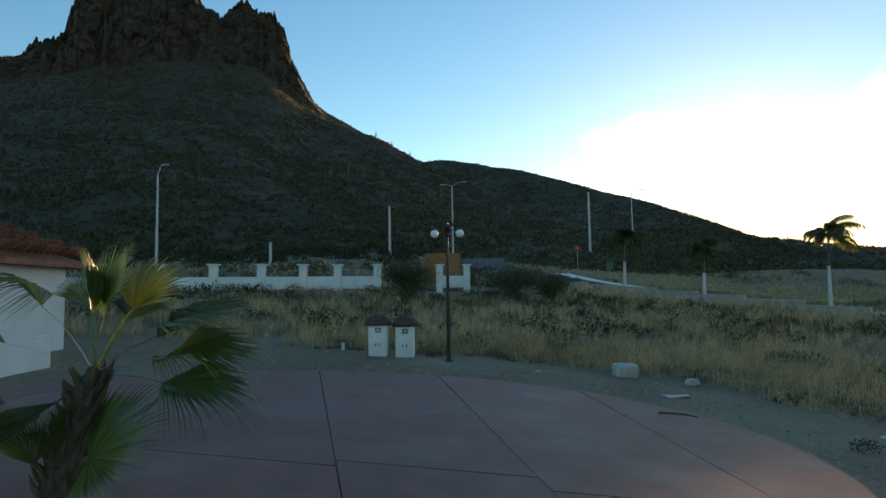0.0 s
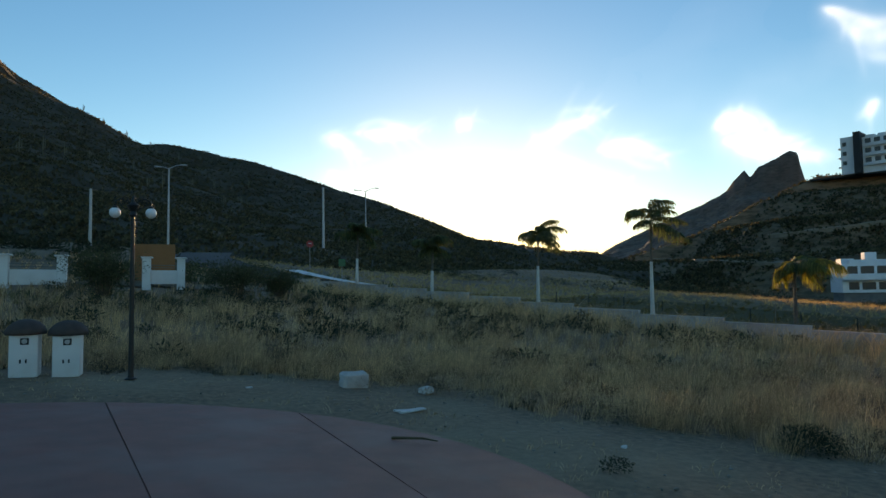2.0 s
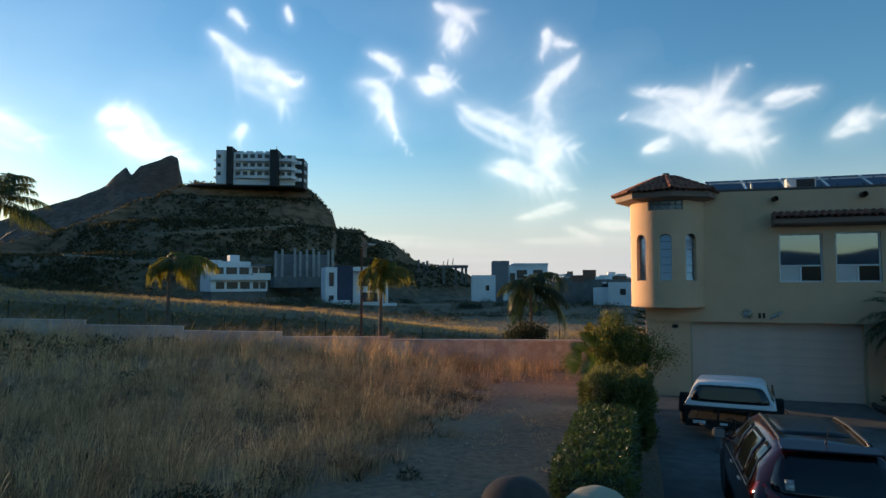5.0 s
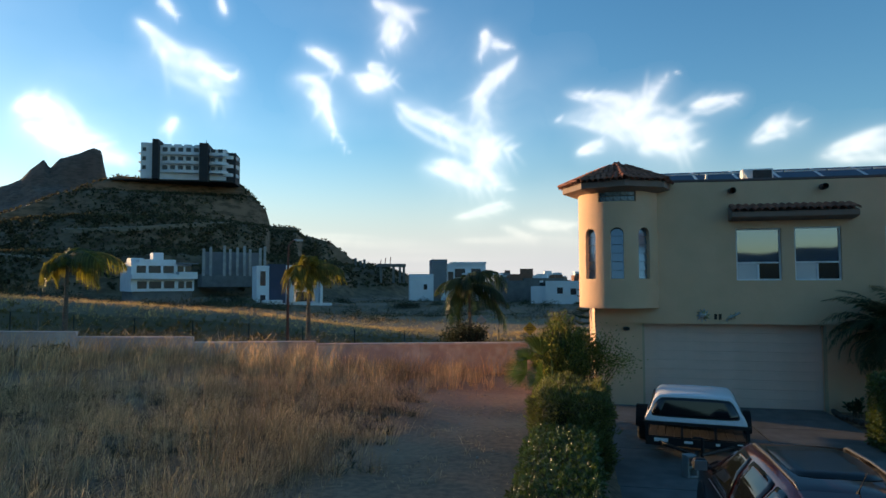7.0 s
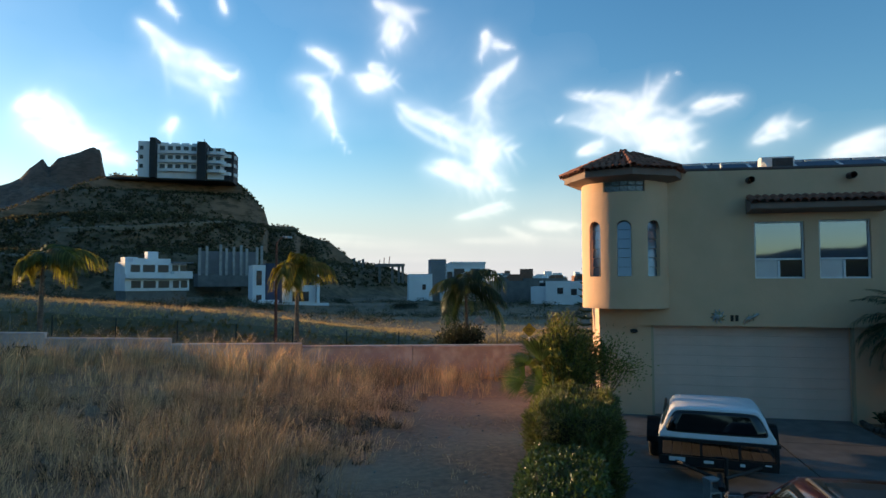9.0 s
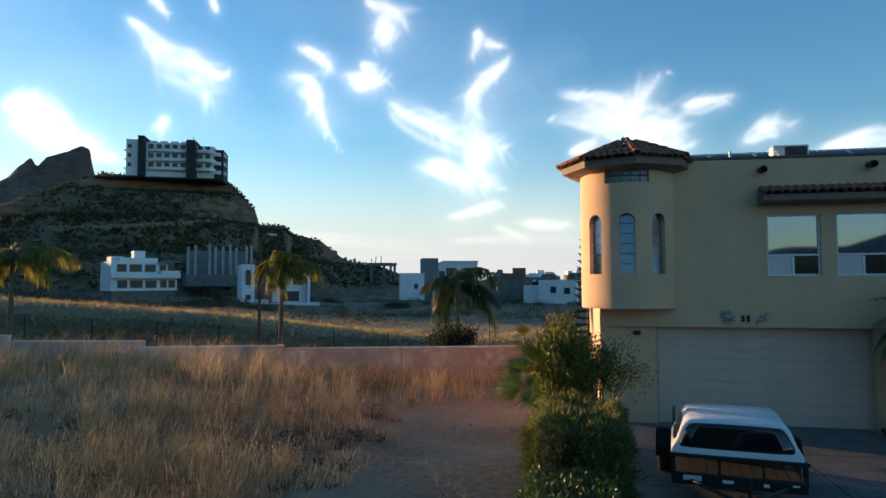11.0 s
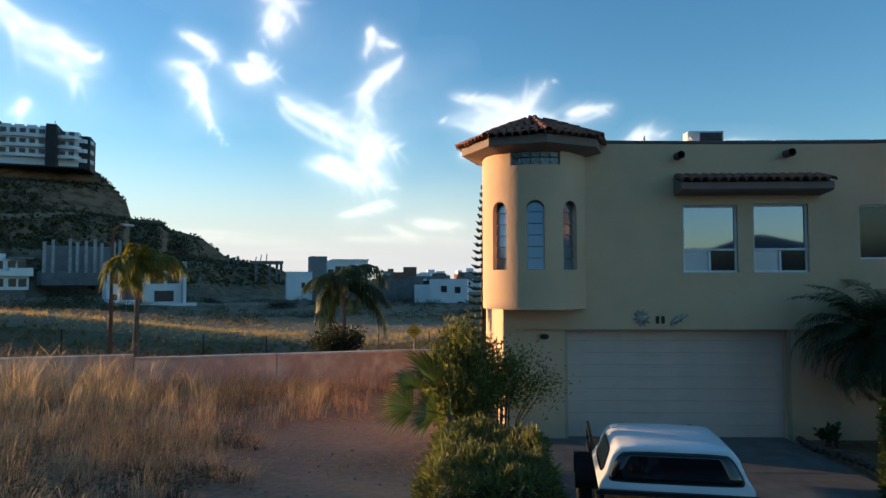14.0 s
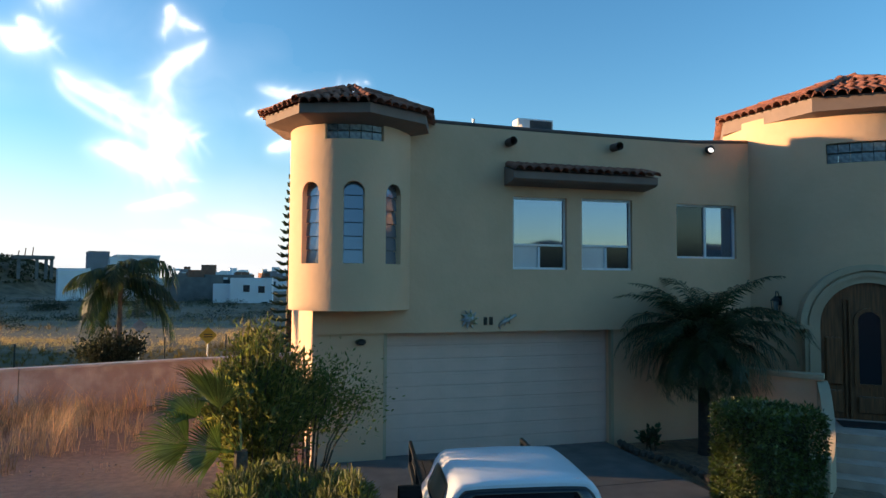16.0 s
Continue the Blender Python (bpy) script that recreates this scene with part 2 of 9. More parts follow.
gx, gy = spread(-3000, 3000, 11, 190, 0.022), spread(-3000, 3000, 11, 190, 0.022)
GX, GY = np.meshgrid(gx, gy)
GZ = ground_z(GX, GY)
_rough = np.array([noise.noise((x * 0.35, y * 0.35, 3.0)) for x, y in zip(GX.ravel(), GY.ravel())]).reshape(GX.shape)
_paved = (np.hypot(GX + 1.0, GY - 10.5) < 7.6) | ((GY < 7.2) & (GX > -6) & (GX < 45) & (GY > -9))
GZ = GZ + np.where(_paved, -0.06, 0.07 * _rough)
verts = np.stack([GX, GY, GZ], -1).reshape(-1, 3).tolist()
nx_ = len(gx)
faces = [(j * nx_ + i, j * nx_ + i + 1, (j + 1) * nx_ + i + 1, (j + 1) * nx_ + i) for j in range(len(gy) - 1) for i in range(nx_ - 1)]
tagged(raw("ground", verts, faces, M["soil"], smooth=True), "dry brown earth and gravel with sparse stubble", "ground", kind="structure")


# ---------------------------------------------------------------- hills
def hill(name, label, origin, eye, skyline, r0, reach, n_az, n_r, mat, bulge=1.35, relief=2.0, crag=None, seed=0.0, terrace=None, soft=0):
    """A hill as a height field round origin. skyline: pairs of bearing and elevation in degrees of its crest; reach: the crest's distance."""
    az = np.array([a for a, _ in skyline])
    el = np.array([e for _, e in skyline])
    verts, rows = [], np.linspace(0, 1.3, n_r)
    turns = np.linspace(az[0], az[-1], n_az)
    if crag:
        rows = np.concatenate([np.linspace(0, 0.895, 62), np.linspace(0.9, 0.985, 84), np.linspace(0.99, 1.3, 10)])
        turns = np.concatenate([np.linspace(az[0], -40, 160), np.linspace(-39.9, crag[0] + 1, 250), np.linspace(crag[0] + 1.1, az[-1], 210)])
        n_az, n_r = len(turns), len(rows)
    around = np.linspace(-7, 7, 29)
    for a in turns:
        sharp, broad = float(np.interp(a, az, el)), float(np.interp(a + around, az, el).mean())
        flank = 0.96 * float(np.interp(a + np.linspace(-soft, soft, 41), az, el).mean()) if soft else min(sharp, broad)
        jag = 1 + (crag[1] * (noise.noise((a * 1.7, seed, 5.0)) + 0.9 * round(1.6 * noise.noise((a * 3.1, seed, 7.0))) + 1.2 * noise.noise((a * 7.3, seed, 9.0))) if crag and -37 < a < crag[0] - 2 else 0)
        for s in rows:
            r = r0 + (reach(a) - r0) * s
            x, y = origin[0] + r * math.sin(radians(a)), origin[1] + r * math.cos(radians(a))
            foot = float(open_ground(x, y)) - 1.5
            mixed = float(smooth(s, 0.86, 0.99))
            crest = eye + reach(a) * math.tan(radians(sharp * mixed + flank * (1 - mixed)))
            if s <= 1:
                t = s ** bulge
                if crag and -60 < a < crag[0]:
                    k = min(1.0, (crag[0] - a) / crag[2]) * min(1.0, (a + 60) / 18)
                    edge = 0.925 + 0.010 * noise.noise((a * 0.5, seed + 2, 0.0)) + 0.007 * noise.noise((a * 1.9, seed + 4, 0.0)) + 0.002 * noise.noise((a * 5.3, seed + 6, 0.0))
                    low = float(np.interp(a + np.linspace(-3, 3, 9), crag[3], crag[4]).mean())
                    step = eye + reach(a) * math.tan(radians(low))
                    top = eye + reach(a) * math.tan(radians(sharp)) * jag
                    c = foot + (step - foot) * (s / 0.925) ** 1.35
                    c += (top - c) * min(1.0, max(0.0, s - edge) / 0.04) ** 0.8
                    z = (1 - k) * (foot + (crest - foot) * t) + k * c
                else:
                    z = foot + (crest * jag - foot) * t if crest > foot else foot - 2
            else:
                z = foot + (crest * jag - foot) * max(0.0, 1 - (s - 1) * 2.2)
            w = min(1.0, s * 6) * (1.0 if s < 0.93 else 0.35)
            z += w * relief * (noise.fractal((x * 0.02, y * 0.02, seed), 0.9, 2.1, 5))
            if crag and -60 < a < crag[0] and s > 0.89 and s < 0.98:
                k = min(1.0, (crag[0] - a) / crag[2]) * min(1.0, (a + 60) / 18) * min(1.0, (s - 0.905) * 40) if s > 0.905 else 0.0
                k *= 1.0 if s < 0.965 else (0.98 - s) / 0.015
                if k > 0:
                    near_far = noise.voronoi((x * 0.10 + 0.02 * z, y * 0.10, z * 0.085))[0]
                    small = noise.voronoi((x * 0.26, y * 0.26, z * 0.24 + 5))[0]
                    push = 3.6 * min(1.0, (near_far[1] - near_far[0]) * 2.6) + 1.9 * min(1.0, (small[1] - small[0]) * 2.4) + 3.2 * noise.fractal((x * 0.05, y * 0.05, z * 0.05), 0.8, 2.2, 5) - 4.0
                    x -= push * k * math.sin(radians(a))
                    y -= push * k * math.cos(radians(a))
                    z += 1.4 * k * noise.fractal((x * 0.2, y * 0.2, z * 0.1), 0.7, 2.2, 4)
            if terrace and s < 0.97:
                band = (z - foot) / terrace[0]
                k = math.floor(band)
                z += terrace[1] * terrace[0] * ((k + float(smooth(band - k, 0.55, 1.0))) - band)
            verts.append((x, y, z))
    faces = [(i * n_r + j, i * n_r + j + 1, (i + 1) * n_r + j + 1, (i + 1) * n_r + j) for i in range(n_az - 1) for j in range(n_r - 1)]
    return tagged(raw(name, verts, [f[::-1] for f in faces], mat, smooth=False), label, "hill", kind="structure")


def hillside(name, scrub, earth, stone, slope_lo, slope_hi, size=0.06):
    """Scrub and bare earth in patches, and bare rock where the hill is steep."""
    m = material(name, scrub, earth, scale=size, rough=0.95, stain=tuple(0.6 * v for v in scrub), stain_scale=size * 4, stain_amount=0.8, bump=1.0, bump_scale=size * 12, detail=9.0)
    nt = m.node_tree
    b = nt.nodes["Principled BSDF"]
    g = nt.nodes.new("ShaderNodeNewGeometry")
    sep = nt.nodes.new("ShaderNodeSeparateXYZ")
    nt.links.new(g.outputs["Normal"], sep.inputs[0])
    r = nt.nodes.new("ShaderNodeMapRange")
    r.inputs["From Min"].default_value, r.inputs["From Max"].default_value = slope_lo, slope_hi
    r.inputs["To Min"].default_value, r.inputs["To Max"].default_value = 1, 0
    nt.links.new(sep.outputs["Z"], r.inputs[0])
    x = nt.nodes.new("ShaderNodeMix")
    x.data_type = "RGBA"
    nt.links.new(r.outputs[0], x.inputs[0])
    nt.links.new(b.inputs["Base Color"].links[0].from_socket, x.inputs[6])
    n = nt.nodes.new("ShaderNodeTexNoise")
    n.inputs["Scale"].default_value, n.inputs["Detail"].default_value = 0.12, 8
    tc = nt.nodes.new("ShaderNodeTexCoord")
    mp = nt.nodes.new("ShaderNodeMapping")
    mp.inputs["Scale"].default_value = (1, 1, 0.75)
    nt.links.new(tc.outputs["Object"], mp.inputs[0])
    nt.links.new(mp.outputs[0], n.inputs["Vector"])
    y = nt.nodes.new("ShaderNodeMix")
    y.data_type = "RGBA"
    y.inputs[6].default_value = (*stone, 1)
    y.inputs[7].default_value = (*[v * 0.6 for v in stone], 1)
    nt.links.new(n.outputs[0], y.inputs[0])
    nt.links.new(y.outputs[2], x.inputs[7])
    # low growth in streaks that follow the slope's contour
    thin = nt.nodes.new("ShaderNodeTexNoise")
    thin.inputs["Scale"].default_value, thin.inputs["Detail"].default_value, thin.inputs["Roughness"].default_value = size * 5, 9, 0.68
    level = nt.nodes.new("ShaderNodeMapping")
    level.inputs["Scale"].default_value = (0.6, 0.6, 2.2)
    nt.links.new(tc.outputs["Object"], level.inputs[0])
    nt.links.new(level.outputs[0], thin.inputs["Vector"])
    cover = nt.nodes.new("ShaderNodeMapRange")
    cover.inputs["From Min"].default_value, cover.inputs["From Max"].default_value, cover.inputs["To Max"].default_value = 0.47, 0.60, 0.8
    nt.links.new(thin.outputs["Fac"], cover.inputs["Value"])
    growth = nt.nodes.new("ShaderNodeMix")
    growth.data_type = "RGBA"
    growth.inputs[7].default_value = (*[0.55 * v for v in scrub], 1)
    nt.links.new(cover.outputs[0], growth.inputs[0])
    nt.links.new(x.outputs[2], growth.inputs[6])
    nt.links.new(growth.outputs[2], b.inputs["Base Color"])
    return m


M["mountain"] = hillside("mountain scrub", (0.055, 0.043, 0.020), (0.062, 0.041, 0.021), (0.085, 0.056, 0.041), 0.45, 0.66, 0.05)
M["spire"] = hillside("bare brown rock", (0.13, 0.085, 0.065), (0.17, 0.115, 0.085), (0.15, 0.095, 0.075), 0.5, 0.7, 0.05)
M["hill"] = hillside("hill scrub", (0.165, 0.106, 0.060), (0.235, 0.145, 0.086), (0.32, 0.185, 0.118), 0.5, 0.68, 0.08)

MOUNTAIN = [(-175, 1), (-150, 3.5), (-135, 3), (-128, 3.6), (-122, 2.6), (-116, 3.9), (-112, 2.6), (-106, 2.2), (-95, 3.2), (-80, 6.5), (-70, 9), (-55, 13.5), (-45, 16.5), (-38.2, 17.4), (-36.7, 17.9), (-36.5, 18.7), (-34.2, 19.8), (-33.8, 21.5), (-33, 23.2), (-31, 25), (-28.3, 24.3),
            (-26.5, 25), (-25.4, 23.7), (-24.6, 24.6), (-23.7, 23.2), (-22.3, 22.7), (-21.5, 23.5), (-20.5, 23.9), (-18.6, 23.3), (-17.5, 22.9), (-17, 22), (-16.4, 20.1), (-15.5, 18.6),
            (-14.3, 16.8), (-13.2, 16.1), (-10.2, 14.6), (-7.1, 12.9), (-5.4, 12.05), (-3, 12.15), (0.5, 11.8), (4, 11.1), (8, 10), (11.9, 8.8), (15.1, 7.8), (17.4, 6.9), (19.5, 6),
            (21.6, 5.05), (23.3, 4.35), (26.4, 4), (28.7, 3.5), (31.8, 2.75), (35, 2.2), (40, 1.5), (46, 0.5)]
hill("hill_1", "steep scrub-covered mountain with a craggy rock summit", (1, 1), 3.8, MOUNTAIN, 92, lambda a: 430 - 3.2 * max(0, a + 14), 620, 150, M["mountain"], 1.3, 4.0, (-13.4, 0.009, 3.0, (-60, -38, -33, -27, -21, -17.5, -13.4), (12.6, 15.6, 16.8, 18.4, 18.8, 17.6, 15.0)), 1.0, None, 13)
SPIRE = [(33, 1.0), (34.7, 3.2), (36.2, 4), (40.8, 5.74), (42.6, 6.6), (44.6, 7.7), (45.2, 8.5), (46, 9.2), (46.4, 8.55), (47, 9.3), (48.2, 9.8), (49.3, 10.45), (49.85, 10.3), (50, 9.3), (50.3, 8), (53, 5), (57, 2), (60, 0.5)]
hill("hill_2", "distant rocky ridge with a jagged peak", (1.6, 3.5), 3.8, SPIRE, 330, lambda a: 620, 260, 60, M["spire"], 1.15, 9.0, None, 7.0)
MESA = [(30, 0.6), (33, 1.8), (36, 2.4), (39.5, 3.5), (41.5, 4.2), (44, 5.3), (46.5, 6.5), (48.5, 7.4), (50.1, 8), (51.2, 8.45), (60.5, 8.3), (61.2, 7.7), (62.7, 6.1), (63.05, 4.85), (65.2, 4.75),
        (65.7, 4.1), (68.2, 3.45), (70.2, 1.85), (73.3, 1.1), (75.8, 0.1), (80, -0.3), (86, -0.6)]
hill("hill_3", "terraced brown hill with a flat graded top", (5.1, 6.6), 3.65, MESA, 128, lambda a: 232, 330, 90, M["hill"], 0.95, 1.6, None, 12.0, (11.0, 0.75))

# graded tracks across the terraced hill
M["track"] = material("pale graded earth", (0.27, 0.195, 0.135), (0.19, 0.14, 0.098), scale=0.6, rough=0.95, bump=0.4, bump_scale=5)
mesa = bpy.data.objects["hill_3"]
mesa_rays = BVHTree.FromPolygons([v.co for v in mesa.data.vertices], [p.vertices[:] for p in mesa.data.polygons])
for run in ([(47.5, 3.95), (52.9, 4.35), (57.0, 4.75), (60.5, 4.95)], [(38.5, 2.3), (43.6, 1.95), (49.0, 1.6)]):
    rows_t = []
    for k in range(41):
        a, e = (float(np.interp(k / 40 * (len(run) - 1), range(len(run)), [p[c] for p in run])) for c in (0, 1))
        ray = Vector((math.sin(radians(a)) * math.cos(radians(e)), math.cos(radians(a)) * math.cos(radians(e)), math.sin(radians(e))))
        hit = mesa_rays.ray_cast(Vector((5.1, 6.6, 3.65)), ray)[0]
        if hit is not None:
            out_ = Vector((ray.x, ray.y, 0)).normalized()
            rows_t.append([hit + Vector((0, 0, 0.25)) - out_ * 0.8, hit + Vector((0, 0, 0.7)) + out_ * 0.9, hit + Vector((0, 0, -0.8)) - out_ * 1.0])
    if len(rows_t) > 5:
        vt = [p for row in rows_t for p in row]
        ft = [(3 * k + c, 3 * k + c + 1, 3 * k + c + 4, 3 * k + c + 3) for k in range(len(rows_t) - 1) for c in (0,)] + [(3 * k + 2, 3 * k, 3 * k + 3, 3 * k + 5) for k in range(len(rows_t) - 1)]
        tagged(raw("hill_track", vt, ft, M["track"]), "pale graded earth track across the terraced hill", "track", kind="structure")

# ---------------------------------------------------------------- paving
def paved(name, label, category, mat, polys, top, thick=0.12, piece="slab", base=True):
    """Slabs with open joints over a dark bed, each slab an object of its own under the paving."""
    root = thing(name, label, category, kind="structure")
    for poly in polys:
        if len(poly) < 3:
            continue
        cx, cy = sum(p[0] for p in poly) / len(poly), sum(p[1] for p in poly) / len(poly)
        small = []
        for x, y in poly:
            d = math.hypot(x - cx, y - cy)
            k = max(0.0, 1 - 0.022 / max(d, 0.05))
            small.append((cx + (x - cx) * k, cy + (y - cy) * k))
        bm = bmesh.new()
        slab(bm, small, lambda x, y: top(x, y) - thick, top)
        part(piece, bm, mat, root)
    return root


def pave_z(x, y):
    return 1.7 - 0.0635 * x + 0.03


ring = [(-1.0 + 6.85 * math.cos(2 * math.pi * k / 72), 10.5 + 6.85 * math.sin(2 * math.pi * k / 72)) for k in range(72)]
court = [p for p in ring if p[1] > 7.0]
court = sorted(court, key=lambda p: math.atan2(p[1] - 10.5, p[0] + 1.0) if math.atan2(p[1] - 10.5, p[0] + 1.0) > -1.7 else math.atan2(p[1] - 10.5, p[0] + 1.0) + 2 * math.pi)
court = court + [(-7.4, 6.0), (-6.4, -24), (5.2, -24), (5.2, 2.0), (5.6, 6.5)]
# joints: long lines that fan out towards the rim, and cross joints between them
LONG = [((-2.66, 15.29), (-0.57, 7.63)), ((0.16, 15.94), (1.77, 7.71)), ((3.58, 13.54), (4.19, 8.47)), ((-5.4, 13.6), (-2.6, 6.0))]
LONG = sorted(LONG, key=lambda s: s[1][0] + s[0][0])


def side_of(seg):
    (x0, y0), (x1, y1) = seg
    nx, ny = (y0 - y1), (x1 - x0)
    ln = math.hypot(nx, ny)
    nx, ny = nx / ln, ny / ln
    return nx, ny, nx * x0 + ny * y0


strips, rest = [], court
for seg in LONG:
    nx, ny, d = side_of(seg)
    left = clip(rest, nx, ny, d)
    strips.append(left)
    rest = clip(rest, -nx, -ny, -d)
strips.append(rest)
court_slabs = []
for i, strip in enumerate(strips):
    cuts = [8.0 + 0.25 * (i % 3) - 6.0 * k for k in range(0, 6)]
    remain = strip
    for c in cuts:
        up = clip(remain, -0.08, -1, -c)
        if len(up) > 2:
            court_slabs.append(up)
        remain = clip(remain, 0.08, 1, c)
        if len(remain) < 3:
            break
    else:
        court_slabs.append(remain)
paved("pavement", "dull red stained concrete turning circle with dark joints", "pavement", M["red_concrete"], court_slabs, pave_z)
bm = bmesh.new()
slab(bm, court, lambda x, y: pave_z(x, y) - 0.2, lambda x, y: pave_z(x, y) - 0.025)
tagged(part("paving_bed", bm, M["joint"]), "dark gritty bed in the paving joints", "pavement", kind="structure")

# driveway: slabs down to the garage
drive = []
xs_d = [5.9, 8.6, 11.2, 13.9, 16.6, 19.3, 22.0, 24.6, 27.25]
for i in range(len(xs_d) - 1):
    for y0, y1 in ((-0.6, 2.9), (2.9, 6.45)):
        if y0 < 0 and i >= 6:
            y0 = 0.45
        drive.append([(xs_d[i], y0), (xs_d[i + 1], y0), (xs_d[i + 1], y1), (xs_d[i], y1)])
paved("driveway", "grey broom-finished concrete driveway", "driveway", M["concrete"], drive, lambda x, y: float(drive_z(x)) + 0.03)

# road behind the low wall, climbing to the hill
bm = bmesh.new()
rows_r = []
for k in range(60):
    v = -40 + 2.2 * k
    for u, dz in ((0.9, 0.05), (1.05, 0.05), (1.06, -0.06), (6.2, -0.06), (6.21, 0.05), (6.4, 0.05)):
        x, y = WALL_A[0] + WALL_D[0] * v + WALL_N[0] * u, WALL_A[1] + WALL_D[1] * v + WALL_N[1] * u
        rows_r.append(bm.verts.new((x, y, float(open_ground(x, y)) + 0.14 + dz)))
for k in range(59):
    for j in range(5):
        a = k * 6 + j
        f = bm.faces.new((rows_r[a], rows_r[a + 1], rows_r[a + 7], rows_r[a + 6]))
        f.material_index = 0 if j == 2 else 1
road = part("road", bm, M["asphalt"])
road.data.materials.append(M["concrete"])
tagged(road, "dark asphalt road with pale concrete kerbs", "road", kind="structure")
# the road's end, turning uphill between the fence and the hill
bm = bmesh.new()
for pts, w, mi in (([(12.5, 66.5), (8.5, 72), (4, 79), (1, 90), (2, 104)], 3.6, 0), ([(17.8, 64.5), (14.9, 67.0), (12.6, 71.5), (10.9, 77)], 0.9, 1)):
    prev = None
    for i, (x, y) in enumerate(pts):
        q, p = pts[min(i + 1, len(pts) - 1)], pts[max(i - 1, 0)]
        dx, dy = q[0] - p[0], q[1] - p[1]
        ln = math.hypot(dx, dy)
        pair = [bm.verts.new((x + s * w * dy / ln, y - s * w * dx / ln, float(open_ground(x, y)) + 0.3 + 0.1 * i + 0.25 * mi)) for s in (-1, 1)]
        if prev:
            bm.faces.new((prev[0], prev[1], pair[1], pair[0])).material_index = mi
        prev = pair
spur = part("side_road", bm, M["asphalt"])
spur.data.materials.append(M["white_wall"])
tagged(spur, "short asphalt road climbing towards the hill with a white kerb", "road", kind="structure")

# long low wall, stepped, with the older pink stretch near the house
wall_low = thing("low_wall", "low stepped masonry wall, whitewashed and faded pink, behind the dry field", "wall", kind="structure")
v = -14.0
lengths = [7.0, 7.0, 5.2, 4.6, 5.0, 4.4, 4.2, 4.8, 4.5, 4.2, 4.6, 4.4, 4.6, 5.0, 4.4, 4.6]
for i, ln in enumerate(lengths):
    if v > 62:
        break
    y_mid = WALL_A[1] + WALL_D[1] * (v + ln * 0.5)
    top = float(np.interp(y_mid, [3, 12.7, 18.6, 24.9, 38.4, 47, 66], [0.55, 0.78, 0.90, 1.38, 2.48, 3.36, 4.95]))
    gap = 0.012
    p0 = [WALL_A[0] + WALL_D[0] * (v + gap), WALL_A[1] + WALL_D[1] * (v + gap)]
    p1 = [WALL_A[0] + WALL_D[0] * (v + ln - gap), WALL_A[1] + WALL_D[1] * (v + ln - gap)]
    t = 0.11
    plan = [(p0[0] - WALL_N[0] * t, p0[1] - WALL_N[1] * t), (p1[0] - WALL_N[0] * t, p1[1] - WALL_N[1] * t), (p1[0] + WALL_N[0] * t, p1[1] + WALL_N[1] * t), (p0[0] + WALL_N[0] * t, p0[1] + WALL_N[1] * t)]
    bm = bmesh.new()
    slope = 0.03 if i > 4 else 0.02
    slab(bm, plan, lambda x, y: float(open_ground(x, y)) - 0.4, lambda x, y, tp=top, ym=y_mid, s=slope: tp + s * (y - ym))
    seg = part("wall_section", bm, M["pink_wall"] if i < 4 else M["old_white"], wall_low)
    t2 = 0.16
    plan2 = [(p0[0] - WALL_N[0] * t2, p0[1] - WALL_N[1] * t2), (p1[0] - WALL_N[0] * t2, p1[1] - WALL_N[1] * t2), (p1[0] + WALL_N[0] * t2, p1[1] + WALL_N[1] * t2), (p0[0] + WALL_N[0] * t2, p0[1] + WALL_N[1] * t2)]
    bm = bmesh.new()
    slab(bm, plan2, lambda x, y, tp=top, ym=y_mid, s=slope: tp + s * (y - ym), lambda x, y, tp=top, ym=y_mid, s=slope: tp + s * (y - ym) + 0.07)
    part("coping", bm, M["old_white"], wall_low)
    v += ln

# white fence with posts on the rise at the far side of the field
fence = thing("white_fence", "white painted masonry fence with capped posts and low panels", "fence", kind="structure")
FENCE = [(-29.3, 37.9), (-25.9, 39.3), (-22.8, 40.6), (-19.84, 41.77), (-16.82, 43.0), (-13.93, 44.2), (-11.3, 45.3), (-9.04, 46.25), (-6.34, 47.4), (-1.87, 49.2), (0.18, 50.07)]


def fence_z(x):
    return 4.83 + 0.001 * (x + 20)


for i, (x, y) in enumerate(FENCE):
    z = fence_z(x)
    bm = bmesh.new()
    box(bm, x, y, z + 0.2, 0.5, 0.5, 2.1, 0.02)
    box(bm, x, y, z + 1.28, 0.74, 0.74, 0.09, 0.02)
    part("post", bm, M["white_wall"], fence)
    if i + 1 < len(FENCE) and i != 8:
        x1, y1 = FENCE[i + 1]
        ang = math.atan2(y1 - y, x1 - x)
        ln = math.hypot(x1 - x, y1 - y) - 0.52
        bm = bmesh.new()
        turn = Matrix.Rotation(ang, 4, "Z")
        box(bm, (x + x1) / 2, (y + y1) / 2, z + 0.0, ln, 0.22, 0.9, 0.01, turn)
        part("panel", bm, M["white_wall"], fence)
        bm = bmesh.new()
        for h in (0.62, 0.78):
            a, b = Vector((x, y, z + h)), Vector((x1, y1, z + h))
            tube(bm, [a + (b - a) * 0.07, a + (b - a) * 0.93], 0.025, 5)
        part("rail", bm, M["concrete"], fence)

